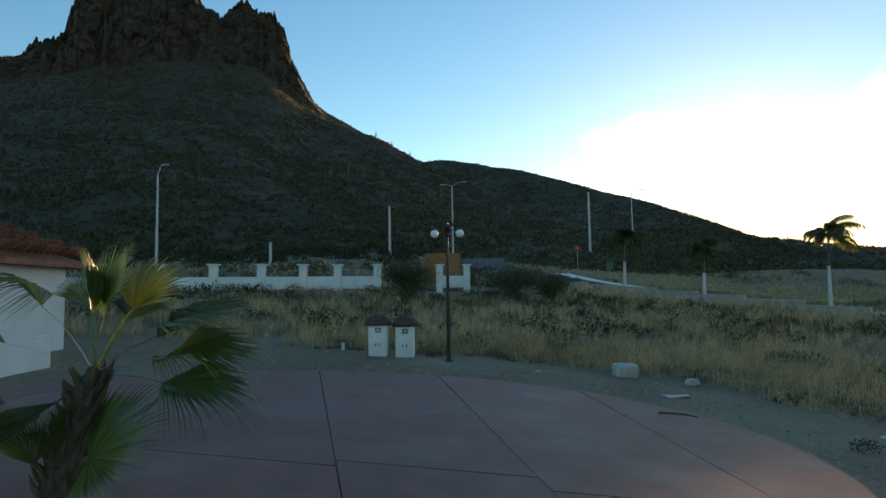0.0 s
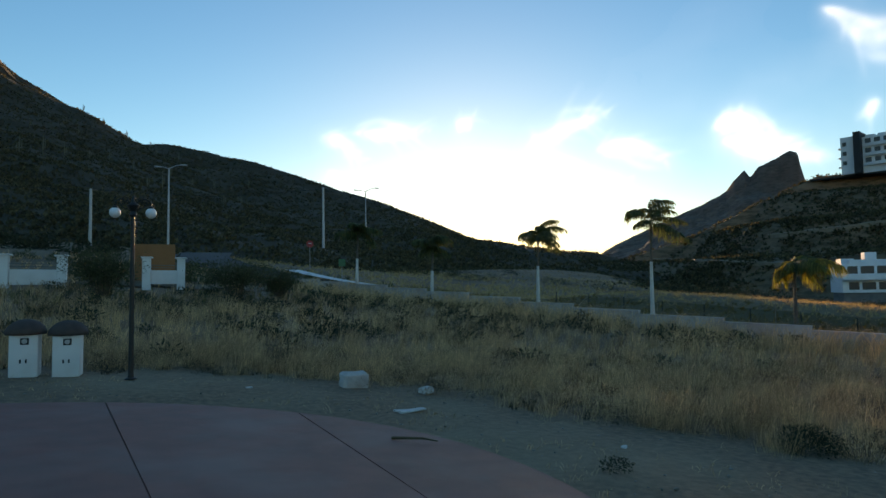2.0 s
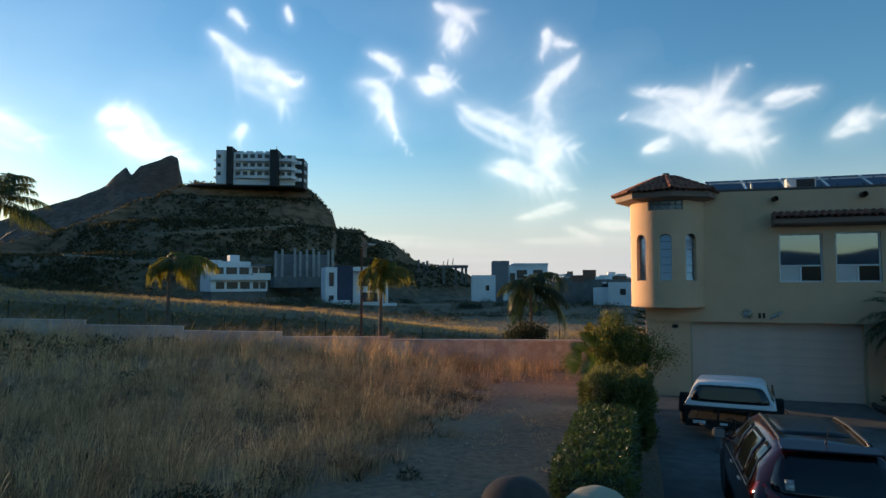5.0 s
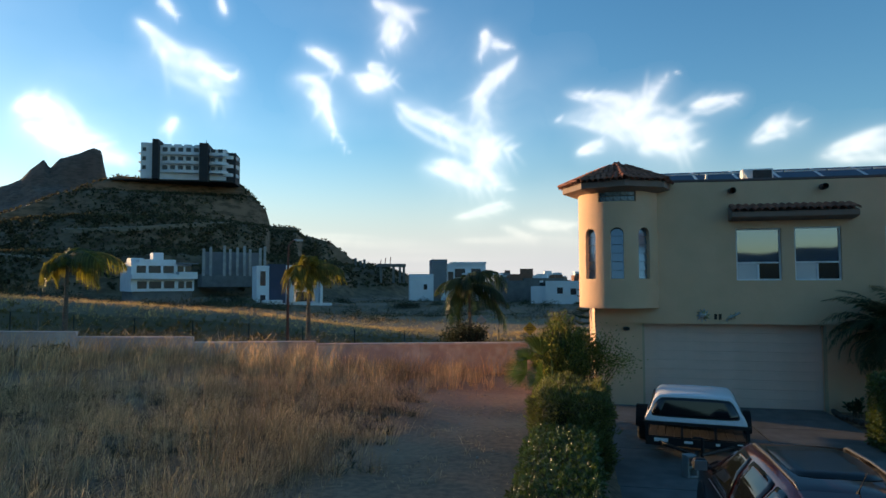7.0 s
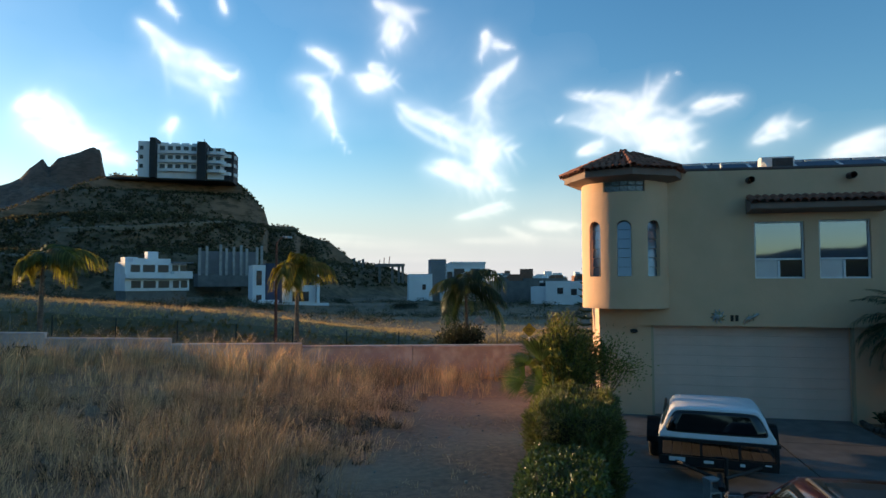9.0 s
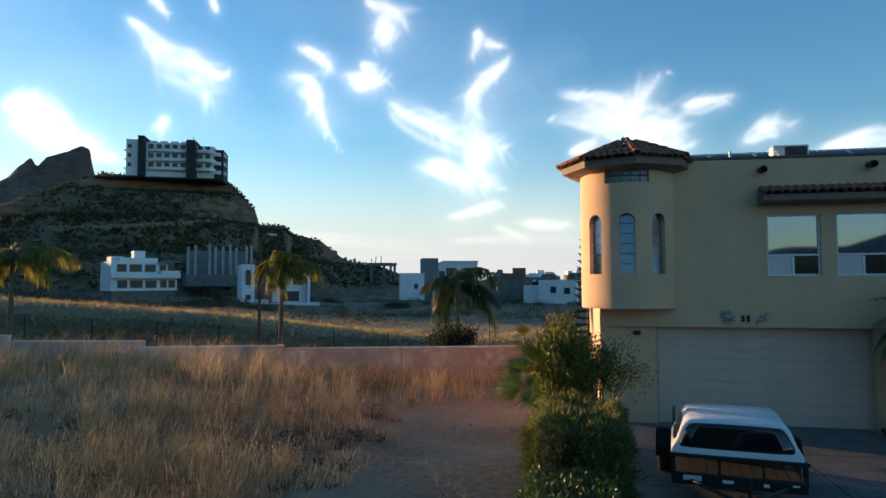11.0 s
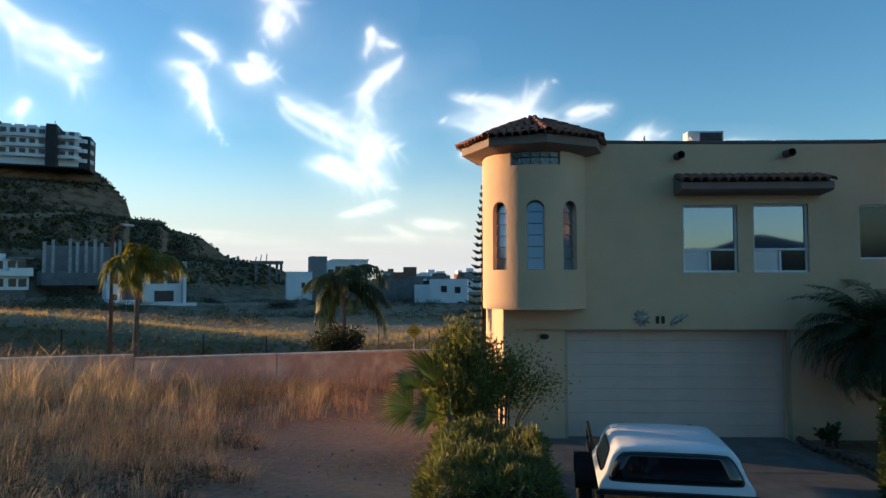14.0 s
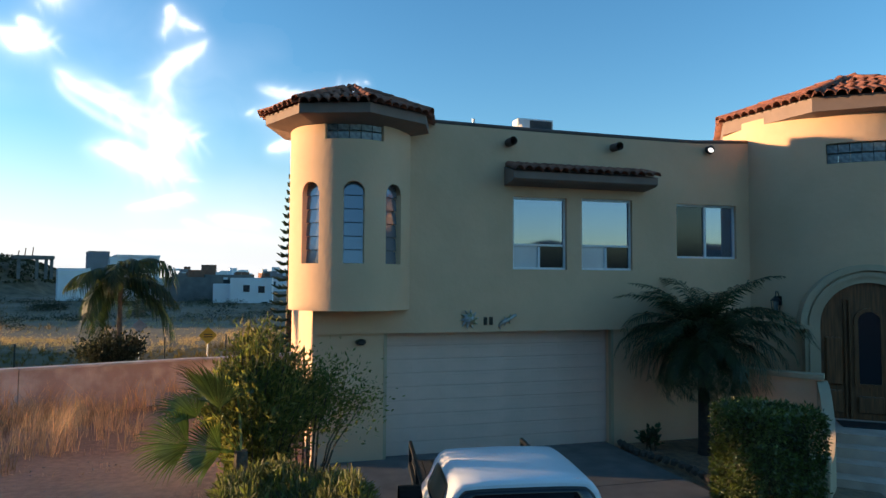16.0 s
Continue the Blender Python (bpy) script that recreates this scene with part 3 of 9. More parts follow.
# ---------------------------------------------------------------- the tan house
FX = 26.95  # the plane of its upper front
M["garage"] = material("painted garage door", (0.77, 0.515, 0.42), (0.715, 0.477, 0.39), scale=2.0, rough=0.6, stain=(0.50, 0.38, 0.285), stain_scale=1.2, stain_amount=0.3, bump=0.05)
M["white_frame"] = material("white window frame", (0.75, 0.76, 0.77), (0.68, 0.69, 0.70), rough=0.4, bump=0.05)
M["pane"] = glassy("reflective window glass", (0.22, 0.28, 0.38), 0.03, 0.8)
M["dark_pane"] = glassy("screened window glass", (0.012, 0.014, 0.018), 0.12)
M["louvre_glass"] = glassy("ribbed louvre glass", (0.22, 0.25, 0.29), 0.10, 0.55)
M["blind"] = material("pale blind behind glass", (0.55, 0.56, 0.58), (0.48, 0.49, 0.52), scale=3, rough=0.25, bump=0.0, spec=1.0)
M["glass_block"] = material("glass block", (0.10, 0.13, 0.14), (0.22, 0.26, 0.27), scale=14, rough=0.08, bump=0.6, bump_scale=30, spec=1.0)
M["wood_door"] = material("dark carved wood", (0.27, 0.10, 0.042), (0.125, 0.046, 0.02), scale=3, rough=0.28, stretch=(9, 9, 0.7), bump=0.3, bump_scale=8)
M["iron"] = material("black iron", (0.012, 0.012, 0.013), (0.02, 0.019, 0.018), rough=0.5, metal=0.3, bump=0.2)
M["dark_metal"] = material("dark grey metal", (0.05, 0.052, 0.055), (0.035, 0.036, 0.04), rough=0.5, metal=0.6, bump=0.1)
M["white_metal"] = material("white enamelled metal", (0.72, 0.73, 0.73), (0.65, 0.66, 0.66), rough=0.4, bump=0.05)
M["solar"] = glassy("solar cell glass", (0.02, 0.03, 0.06), 0.45)
M["ornament"] = material("painted metal ornament", (0.35, 0.42, 0.48), (0.25, 0.2, 0.08), scale=12, rough=0.35, metal=0.4, bump=0.3)
M["digit"] = material("dark bronze", (0.05, 0.035, 0.025), rough=0.5, metal=0.5)
M["flood_lens"] = lamp_glow("lit lamp lens", (0.9, 0.95, 1.0), 0.7)
M["step_stone"] = material("pale step stone", (0.57, 0.40, 0.32), (0.46, 0.32, 0.255), scale=3, rough=0.8, bump=0.3, bump_scale=40)

house = thing("tan_house", "two-storey tan stucco house with round towers and clay tile roofs", "house")


def holed_wall(bm, x0, x1, y0, y1, z0, z1, holes):
    """A wall in a plane of constant x, with openings (ya, yb, za, zb) through it."""
    ys = sorted({y0, y1, *[h[0] for h in holes], *[h[1] for h in holes]})
    zs = sorted({z0, z1, *[h[2] for h in holes], *[h[3] for h in holes]})
    def solid(i, j):
        if not (0 <= i < len(ys) - 1 and 0 <= j < len(zs) - 1):
            return False
        return not any(h[0] <= ys[i] and ys[i + 1] <= h[1] and h[2] <= zs[j] and zs[j + 1] <= h[3] for h in holes)

    front = [[bm.verts.new((x0, y, z)) for z in zs] for y in ys]
    back = [[bm.verts.new((x1, y, z)) for z in zs] for y in ys]
    for i in range(len(ys) - 1):
        for j in range(len(zs) - 1):
            if not solid(i, j):
                continue
            ring = ((i, j), (i, j + 1), (i + 1, j + 1), (i + 1, j))
            bm.faces.new([front[a][b] for a, b in ring])
            bm.faces.new([back[a][b] for a, b in ring[::-1]])
            for (a, b), (c, d), (di, dj) in zip(ring, ring[1:] + ring[:1], ((-1, 0), (0, 1), (1, 0), (0, -1))):
                if not solid(i + di, j + dj):
                    bm.faces.new((front[a][b], back[a][b], back[c][d], front[c][d]))
    bmesh.ops.delete(bm, geom=[v for v in bm.verts if not v.link_faces], context="VERTS")
    bmesh.ops.recalc_face_normals(bm, faces=bm.faces[:])


WIN = [(1.48, 2.67, 3.65, 5.13), (-0.05, 1.14, 3.65, 5.15), (-2.69, -1.145, 3.93, 5.12)]
bm = bmesh.new()
holed_wall(bm, FX, FX + 0.25, -3.1, 6.62, 2.41, 6.42, WIN)
part("front_wall", bm, M["stucco"], house)
bm = bmesh.new()
holed_wall(bm, FX + 0.1, FX + 0.45, -3.1, 6.60, -0.1, 2.41, [(0.42, 5.22, -0.1, 2.395)])
part("lower_wall", bm, M["stucco"], house)
bm = bmesh.new()
box(bm, 32.0, 6.48, 3.2, 9.7, 0.25, 6.5)
part("side_wall", bm, M["stucco"], house)
bm = bmesh.new()
box(bm, 32.2, -4.2, 6.2, 9.9, 21.0, 0.18)
part("flat_roof", bm, M["concrete"], house)
bm = bmesh.new()
box(bm, 37.0, -4.0, 3.1, 0.25, 20.7, 6.2)
box(bm, 32.0, -14.6, 3.1, 9.8, 0.25, 6.2)
box(bm, 27.1, -11.9, 3.1, 0.25, 5.2, 6.2)
part("rear_wall", bm, M["stucco"], house)


def parapet_z(y):
    return 6.47 + (0.002 * y * y if y > 0 else 0.0 if y > -1.6 else 0.06 * (-1.6 - y))


# parapet that lifts towards both towers, with its brown coping
bm = bmesh.new()
ys_p = [6.0 - 0.35 * k for k in range(27)]
lo = [(bm.verts.new((x, y, 6.40)), bm.verts.new((x, y, parapet_z(y)))) for x in (FX + 0.001, FX + 0.249) for y in ys_p]
n_p = len(ys_p)
for k in range(n_p - 1):
    a, b, c, d = lo[k], lo[k + 1], lo[n_p + k], lo[n_p + k + 1]
    bm.faces.new((a[0], a[1], b[1], b[0]))
    bm.faces.new((c[0], d[0], d[1], c[1]))
    bm.faces.new((a[1], c[1], d[1], b[1]))
part("parapet", bm, M["stucco"], house)
bm = bmesh.new()
tube(bm, [(FX + 0.10, y, parapet_z(y) + 0.03) for y in ys_p], 0.11, 10)
for vtx in bm.verts:
    vtx.co.z = parapet_z(vtx.co.y) + 0.03 + (vtx.co.z - parapet_z(vtx.co.y) - 0.03) * 0.6
part("coping", bm, M["brown_trim"], house, "brown rounded coping", smooth=True)
for i, (y, z) in enumerate(((2.77, 6.20), (0.395, 6.24))):
    bm = bmesh.new()
    tube(bm, [(FX + 0.15, y, z + 0.02), (FX - 0.28, y, z)], [0.085, 0.085], 14, caps=False)
    tube(bm, [(FX + 0.15, y, z + 0.02), (FX - 0.28, y, z)], [0.062, 0.062], 14, caps=False)
    spout = part("rain_spout", bm, M["brown_trim"], house, "brown clay rain spout", smooth=True)
    spout.data.polygons.foreach_set("use_smooth", [True] * len(spout.data.polygons))


def window(y0, y1, z0, z1, style):
    """A framed window set into the front wall."""
    root = tagged(new("window", bpy.data.meshes.new("window")), "")
    root.parent = house
    bmw = bmesh.new()
    x, t = FX + 0.10, 0.045
    ym, zm = (y0 + y1) / 2, (z0 + z1) / 2
    for cy, cz, sy, sz in ((ym, z0 + t / 2, y1 - y0, t), (ym, z1 - t / 2, y1 - y0, t), (y0 + t / 2, zm, t, z1 - z0 - 2 * t), (y1 - t / 2, zm, t, z1 - z0 - 2 * t)):
        box(bmw, x, cy, cz, 0.07, sy, sz, 0.004)
    bmw.to_mesh(root.data)
    bmw.free()
    root.data.materials.append(M["white_frame"])
    bs = []
    if style == "picture":
        zs = z0 + (z1 - z0) * 0.34
        bs = [(ym, zs, y1 - y0 - 2 * t, 0.045), (ym, (z0 + zs) / 2, 0.05, zs - z0 - 0.08)]
        panes = [(y0 + t, y1 - t, zs + 0.02, z1 - t, "pane"), (ym + 0.025, y1 - t, z0 + t, zs - 0.02, "blind"), (y0 + t, ym - 0.025, z0 + t, zs - 0.02, "dark_pane")]
    else:
        bs = [(ym, zm, 0.06, z1 - z0 - 2 * t)]
        panes = [(ym + 0.03, y1 - t, z0 + t, z1 - t, "dark_pane"), (y0 + t, ym - 0.03, z0 + t, z1 - t, "pane")]
    bmw = bmesh.new()
    for cy, cz, sy, sz in bs:
        box(bmw, x - 0.005, cy, cz, 0.05, sy, sz, 0.004)
    part("mullion", bmw, M["white_frame"], root)
    for a, b, c, d, mt in panes:
        bmw = bmesh.new()
        box(bmw, x + 0.012, (a + b) / 2, (c + d) / 2, 0.012, b - a, d - c)
        part("pane", bmw, M[mt], root)
    # dark sheet in place of the shaded room behind the panes
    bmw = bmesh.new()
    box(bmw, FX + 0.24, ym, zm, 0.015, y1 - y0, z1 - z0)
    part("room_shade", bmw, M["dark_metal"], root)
    return root


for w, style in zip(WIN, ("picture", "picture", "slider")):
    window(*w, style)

# garage door: ribbed sections behind the front
bm = bmesh.new()
box(bm, FX + 0.36, 2.82, 1.19, 0.02, 4.86, 2.46)
garage = part("garage_door", bm, M["garage"], house, "pale grey sectional garage door with ribbed panels")
section = None
for k in range(9):
    z = 0.012 + k * 0.266
    if section is None:
        bm = bmesh.new()
        box(bm, 0, 0, 0.132, 0.03, 4.80, 0.262, 0.004)
        for p_ in range(8):
            box(bm, -0.003, -2.1 + 0.6 * p_, 0.13, 0.03, 0.50, 0.15, 0.006)
        section = part("door_section", bm, M["garage"], garage)
        mesh = section.data
    else:
        section = new("door_section", mesh)
        section.parent = garage
    section.location = (FX + 0.335, 2.82, z)
for y in (0.40, 5.24):
    bm = bmesh.new()
    box(bm, FX + 0.14, y, 1.19, 0.10, 0.06, 2.42)
    part("door_jamb", bm, M["cream_stucco"], house)


# tile-roofed shade over the two windows
def barrel(length, r, n=7):
    """One curved clay tile lying along -x, crown up, with real thickness."""
    b = bmesh.new()
    ring = []
    for s, rr in ((0, r), (-length, r * 1.12)):
        for k in (0, 1):
            q = rr - 0.014 * k
            ring.append([b.verts.new((s, q * math.cos(math.pi * j / (n - 1)), q * math.sin(math.pi * j / (n - 1)))) for j in range(n)])
    a0, a1, c0, c1 = ring
    for j in range(n - 1):
        b.faces.new((a0[j], a0[j + 1], c0[j + 1], c0[j]))
        b.faces.new((c1[j], c1[j + 1], a1[j + 1], a1[j]))
        b.faces.new((c0[j], c0[j + 1], c1[j + 1], c1[j]))
    bmesh.ops.recalc_face_normals(b, faces=b.faces[:])
    for f in b.faces:
        f.smooth = True
    me = bpy.data.meshes.new("tile")
    b.to_mesh(me)
    b.free()
    me.materials.append(M["clay"])
    return me


TILE, TILE_BIG = barrel(0.36, 0.085), barrel(0.42, 0.10)
rng = random.Random(7)


def put_tile(me, m, parent):
    o = new("tile", me)
    o.parent = parent
    o.matrix_basis = m @ pose(0, 0, 0, rng.uniform(-2, 2), rng.uniform(-1.5, 1.5), rng.uniform(-1.5, 1.5))
    return o


bm = bmesh.new()
AY0, AY1 = -0.34, 2.86
prof = [(FX, 5.72), (FX - 0.52, 5.56), (FX - 0.52, 5.42), (FX - 0.44, 5.38), (FX, 5.34)]
ends = []
for y, shrink in ((AY0, 0), (AY1, 0)):
    ends.append([bm.verts.new((x, y, z)) for x, z in prof])
for k in range(5):
    bm.faces.new((ends[0][k], ends[0][(k + 1) % 5], ends[1][(k + 1) % 5], ends[1][k]))
bm.faces.new(ends[0])
bm.faces.new(ends[1][::-1])
bmesh.ops.recalc_face_normals(bm, faces=bm.faces[:])
awning = part("window_awning", bm, M["mauve_trim"], house, "brown stucco window awning topped with clay tiles")
n_t = 17
for j in range(n_t):
    y = AY0 + 0.09 + (AY1 - AY0 - 0.18) * j / (n_t - 1)
    for s in (0.0, 0.27):
        put_tile(TILE, pose(FX - 0.02 - s, y, 5.76 - s * 0.31, 0, -17, 0), awning)


# ---------------------------------------------------------------- towers
def round_wall(bm, cx, cy, r, thick, a0, a1, z0, z1, openings, step=1.0):
    """A round wall from angle a0 to a1; openings: (centre angle, half width, sill, head, arched)."""
    def cuts_at(mid):
        found = []
        for ac, hw, sill, head, arched in openings:
            if abs(mid - ac) < hw:
                top = head
                if arched:
                    w = r * radians(hw)
                    off = (mid - ac) / hw
                    top = head - w * (1 - math.sqrt(max(0.0, 1 - off * off)))
                found.append((sill, top))
        return found

    n = int(round((a1 - a0) / step))
    last_cuts = []
    for k in range(n):
        lo_a, hi_a = a0 + k * step, a0 + (k + 1) * step
        cuts = cuts_at((lo_a + hi_a) / 2)
        zs, z = [], z0
        for s, t in sorted(cuts):
            zs.append((z, s))
            z = t
        zs.append((z, z1))
        ca, sa, cb, sb = math.cos(radians(lo_a)), math.sin(radians(lo_a)), math.cos(radians(hi_a)), math.sin(radians(hi_a))
        for za, zb in zs:
            p = [bm.verts.new((cx + q * c, cy + q * s, zz)) for zz in (za, zb) for q, c, s in ((r, ca, sa), (r, cb, sb), (r - thick, cb, sb), (r - thick, ca, sa))]
            bm.faces.new((p[0], p[1], p[5], p[4])).smooth = True
            bm.faces.new((p[2], p[3], p[7], p[6]))
            bm.faces.new((p[4], p[5], p[6], p[7]))
            bm.faces.new((p[3], p[2], p[1], p[0]))
            if cuts != last_cuts and len(cuts) != len(last_cuts):
                bm.faces.new((p[3], p[0], p[4], p[7]))
            if len(cuts) != len(cuts_at(hi_a + step / 2)):
                bm.faces.new((p[1], p[2], p[6], p[5]))
        last_cuts = cuts
    bmesh.ops.remove_doubles(bm, verts=bm.verts[:], dist=0.0005)
    bm.normal_update()
    for e in bm.edges:
        e.smooth = len(e.link_faces) == 2 and e.calc_face_angle(3.0) < 0.5


def octagon_roof(parent, cx, cy, rv, first, z_eave, fascia, apex, tile_me, tile_w, tile_l, sides, soffit_r):
    """An eight-sided tiled roof on a stucco eave."""
    b = bmesh.new()
    c = [(cx + rv * math.cos(radians(first + 45 * k)), cy + rv * math.sin(radians(first + 45 * k))) for k in range(8)]
    lo_ = [b.verts.new((x, y, z_eave - 0.02)) for x, y in c]
    hi_ = [b.verts.new((x, y, z_eave + fascia)) for x, y in c]
    inn = [b.verts.new((cx + (x - cx) * soffit_r, cy + (y - cy) * soffit_r, z_eave - 0.12)) for x, y in c]
    top = b.verts.new((cx, cy, apex - 0.09))
    for k in range(8):
        j = (k + 1) % 8
        b.faces.new((lo_[k], lo_[j], hi_[j], hi_[k]))
        b.faces.new((inn[k], inn[j], lo_[j], lo_[k]))
        b.faces.new((hi_[k], hi_[j], top))
    bmesh.ops.recalc_face_normals(b, faces=b.faces[:])
    roof = part("tower_roof", b, M["mauve_trim"], parent, "octagonal clay tile roof with a stucco eave")
    for k in sides:
        p, q = Vector((*c[k], z_eave + fascia + 0.02)), Vector((*c[(k + 1) % 8], z_eave + fascia + 0.02))
        crown = Vector((cx, cy, apex - 0.05))
        mid = (p + q) / 2
        along = (q - p).normalized()
        upslope = (crown - mid)
        length = upslope.length
        upslope.normalize()
        nrm = along.cross(upslope).normalized()
        if nrm.z < 0:
            nrm = -nrm
        width = (q - p).length
        rows = int(length / tile_l) + 1
        for r_ in range(rows):
            d = r_ * tile_l - 0.06
            half = width / 2 * max(0.0, 1 - d / length)
            m_ = int(half / (tile_w / 2)) // 1
            count = max(1, int(2 * half / tile_w))
            for s in range(count):
                off = (s - (count - 1) / 2) * tile_w
                o = mid + along * off + upslope * (d + tile_l * 1.0) + nrm * 0.01
                mt = Matrix((upslope, nrm.cross(upslope), nrm)).transposed().to_4x4()
                mt.translation = o
                put_tile(tile_me, mt, roof)
        # hip tiles
        hip = (crown - p)
        hl = hip.length
        hip.normalize()
        side_v = hip.cross(Vector((0, 0, 1))).normalized()
        hn = side_v.cross(hip)
        for r_ in range(int(hl / tile_l)):
            mt = Matrix((hip, hn.cross(hip), hn)).transposed().to_4x4()
            mt.translation = p + hip * ((r_ + 1.0) * tile_l - 0.05) + hn * 0.05
            put_tile(tile_me, mt, roof)
    return roof


TX, TY, TR = 27.29, 5.90, 1.15
bm = bmesh.new()
ARCH = [(134, 9.6, 3.71, 5.17, True), (175.5, 9.6, 3.71, 5.17, True), (216, 9.6, 3.71, 5.17, True)]
round_wall(bm, TX, TY, TR, 0.2, 78, 258, 2.87, 6.42, ARCH + [(176, 27, 5.92, 6.24, False)])
tower = part("corner_tower", bm, M["stucco"], house, "round tan stucco corner bay with arched windows")
bm = bmesh.new()
lathe(bm, [(0.05, 2.872), (TR - 0.1, 2.872), (TR - 0.1, 2.9), (0.05, 2.9)], 48, (TX, TY, 0))
part("bay_floor", bm, M["stucco"], tower)
for ac, hw, sill, head, _ in ARCH:
    m_w = pose(TX + (TR - 0.13) * math.cos(radians(ac)), TY + (TR - 0.13) * math.sin(radians(ac)), 0, 0, 0, ac)
    for k in range(6):
        bm = bmesh.new()
        h = (head - sill) / 6
        box(bm, 0, 0, sill + h * (k + 0.5), 0.012, 0.40, h - 0.012, 0, pose(0, 0, 0, 0, -6, 0))
        part("louvre_pane", bm, M["louvre_glass"], tower).matrix_basis = m_w
    # black sheet puts the dark of the interior behind the louvres
    bm = bmesh.new()
    box(bm, -0.05, 0, (sill + head) / 2, 0.01, 0.46, head - sill + 0.06)
    part("louvre_back", bm, M["iron"], tower).matrix_basis = m_w
for k in range(5):
    for r_ in range(2):
        ac = 176 - 21.6 + 10.8 * k
        bm = bmesh.new()
        box(bm, 0, 0, 0, 0.08, 0.198, 0.148, 0.012)
        part("glass_block", bm, M["glass_block"], tower).matrix_basis = pose(TX + (TR - 0.1) * math.cos(radians(ac)), TY + (TR - 0.1) * math.sin(radians(ac)), 6.0 + 0.16 * r_, 0, 0, ac)
octagon_roof(house, TX, TY, 1.62, 4, 6.31, 0.15, 7.18, TILE, 0.17, 0.30, (1, 2, 3, 4, 5), 0.72)
EX, EY, ER = 27.2, -5.75, 2.72
SX, SY = 27.6, -6.0  # the centre that the steps curve round
bm = bmesh.new()
round_wall(bm, EX, EY, ER, 0.25, 76, 250, -0.1, 7.05, [(143.5, 13.7, 5.86, 6.28, False)], 1.5)
entry = part("entry_tower", bm, M["stucco"], house, "large round entrance tower in tan stucco")
for k in range(6):
    for r_ in range(2):
        ac = 143.5 - 11.2 + 4.48 * k
        bm = bmesh.new()
        box(bm, 0, 0, 0, 0.08, 0.2, 0.19, 0.012)
        part("glass_block", bm, M["glass_block"], entry).matrix_basis = pose(EX + (ER - 0.1) * math.cos(radians(ac)), EY + (ER - 0.1) * math.sin(radians(ac)), 5.965 + 0.21 * r_, 0, 0, ac)
octagon_roof(house, 26.9, -5.86, 3.0, 30.3, 6.93, 0.27, 8.3, TILE_BIG, 0.21, 0.36, (0, 1, 2, 3), 0.80)

# arched doorway
DA, DZ = 143.6, 0.70
m_d = pose(EX + (ER + 0.02) * math.cos(radians(DA)), EY + (ER + 0.02) * math.sin(radians(DA)), DZ, 0, 0, DA)


def arch_band(bm, r_in, r_out, zc, x0, x1, leg):
    """A half-round band on two legs, in the plane x, with thickness x0 to x1."""
    pts = [(r_out, -leg), *[(r_out, 0)], ]
    outer = [(-r_out, zc - leg)] + [(-r_out * math.cos(math.pi * k / 24), zc + r_out * math.sin(math.pi * k / 24)) for k in range(25)] + [(r_out, zc - leg)]
    inner = [(-r_in, zc - leg)] + [(-r_in * math.cos(math.pi * k / 24), zc + r_in * math.sin(math.pi * k / 24)) for k in range(25)] + [(r_in, zc - leg)]
    vs = [[bm.verts.new((x, y, z)) for y, z in line] for x in (x0, x1) for line in (outer, inner)]
    for k in range(len(outer) - 1):
        a, b_, c, d = vs
        bm.faces.new((c[k], c[k + 1], d[k + 1], d[k]))
        bm.faces.new((a[k], a[k + 1], c[k + 1], c[k]))
        bm.faces.new((d[k], d[k + 1], b_[k + 1], b_[k]))
    bmesh.ops.recalc_face_normals(bm, faces=bm.faces[:])


bm = bmesh.new()
arch_band(bm, 0.86, 1.14, 1.86, -0.3, 0.16, 1.86)
arch_band(bm, 1.10, 1.22, 1.86, -0.3, 0.22, 0.10)
arch_band(bm, 0.98, 1.06, 1.86, -0.2, 0.20, 1.86)
box(bm, 0.0, 1.16, 1.80, 0.42, 0.36, 0.10, 0.02)
box(bm, 0.0, -1.16, 1.80, 0.42, 0.36, 0.10, 0.02)
part("door_surround", bm, M["cream_stucco"], entry, "moulded stucco arch round the door").matrix_basis = m_d
bm = bmesh.new()
prof_d = [(-0.88, 0)] + [(-0.88 * math.cos(math.pi * k / 24), 1.86 + 0.88 * math.sin(math.pi * k / 24)) for k in range(25)] + [(0.88, 0)]
fr = [bm.verts.new((-0.03, y, z)) for y, z in prof_d]
bk = [bm.verts.new((-0.10, y, z)) for y, z in prof_d]
bm.faces.new(fr)
bm.faces.new(bk[::-1])
bmesh.ops.recalc_face_normals(bm, faces=bm.faces[:])
entrance = part("entrance_door", bm, M["wood_door"], entry, "dark carved arched wooden double door")
entrance.matrix_basis = m_d @ Matrix.Translation((0.075, 0, 0))
for y, z, sy, sz in ((0.62, 1.15, 0.30, 0.95), (0.62, 0.35, 0.30, 0.45), (-0.62, 1.15, 0.30, 0.95), (-0.62, 0.35, 0.30, 0.45), (0.0, 0.30, 0.46, 0.34)):
    bm = bmesh.new()
    box(bm, 0, y, z, 0.07, sy, sz, 0.025)
    part("door_panel", bm, M["wood_door"], entrance)
bm = bmesh.new()
for y in (-0.42, -0.34, 0.34, 0.42):
    box(bm, 0, y, 1.2, 0.06, 0.035, 2.36, 0.008)
part("door_stile", bm, M["wood_door"], entrance)
bm = bmesh.new()
arch_band(bm, 0.19, 0.26, 1.95, -0.03, 0.02, 1.25)
box(bm, -0.005, 0, 0.68, 0.05, 0.5, 0.06)
part("glass_frame", bm, M["wood_door"], entrance)
bm = bmesh.new()
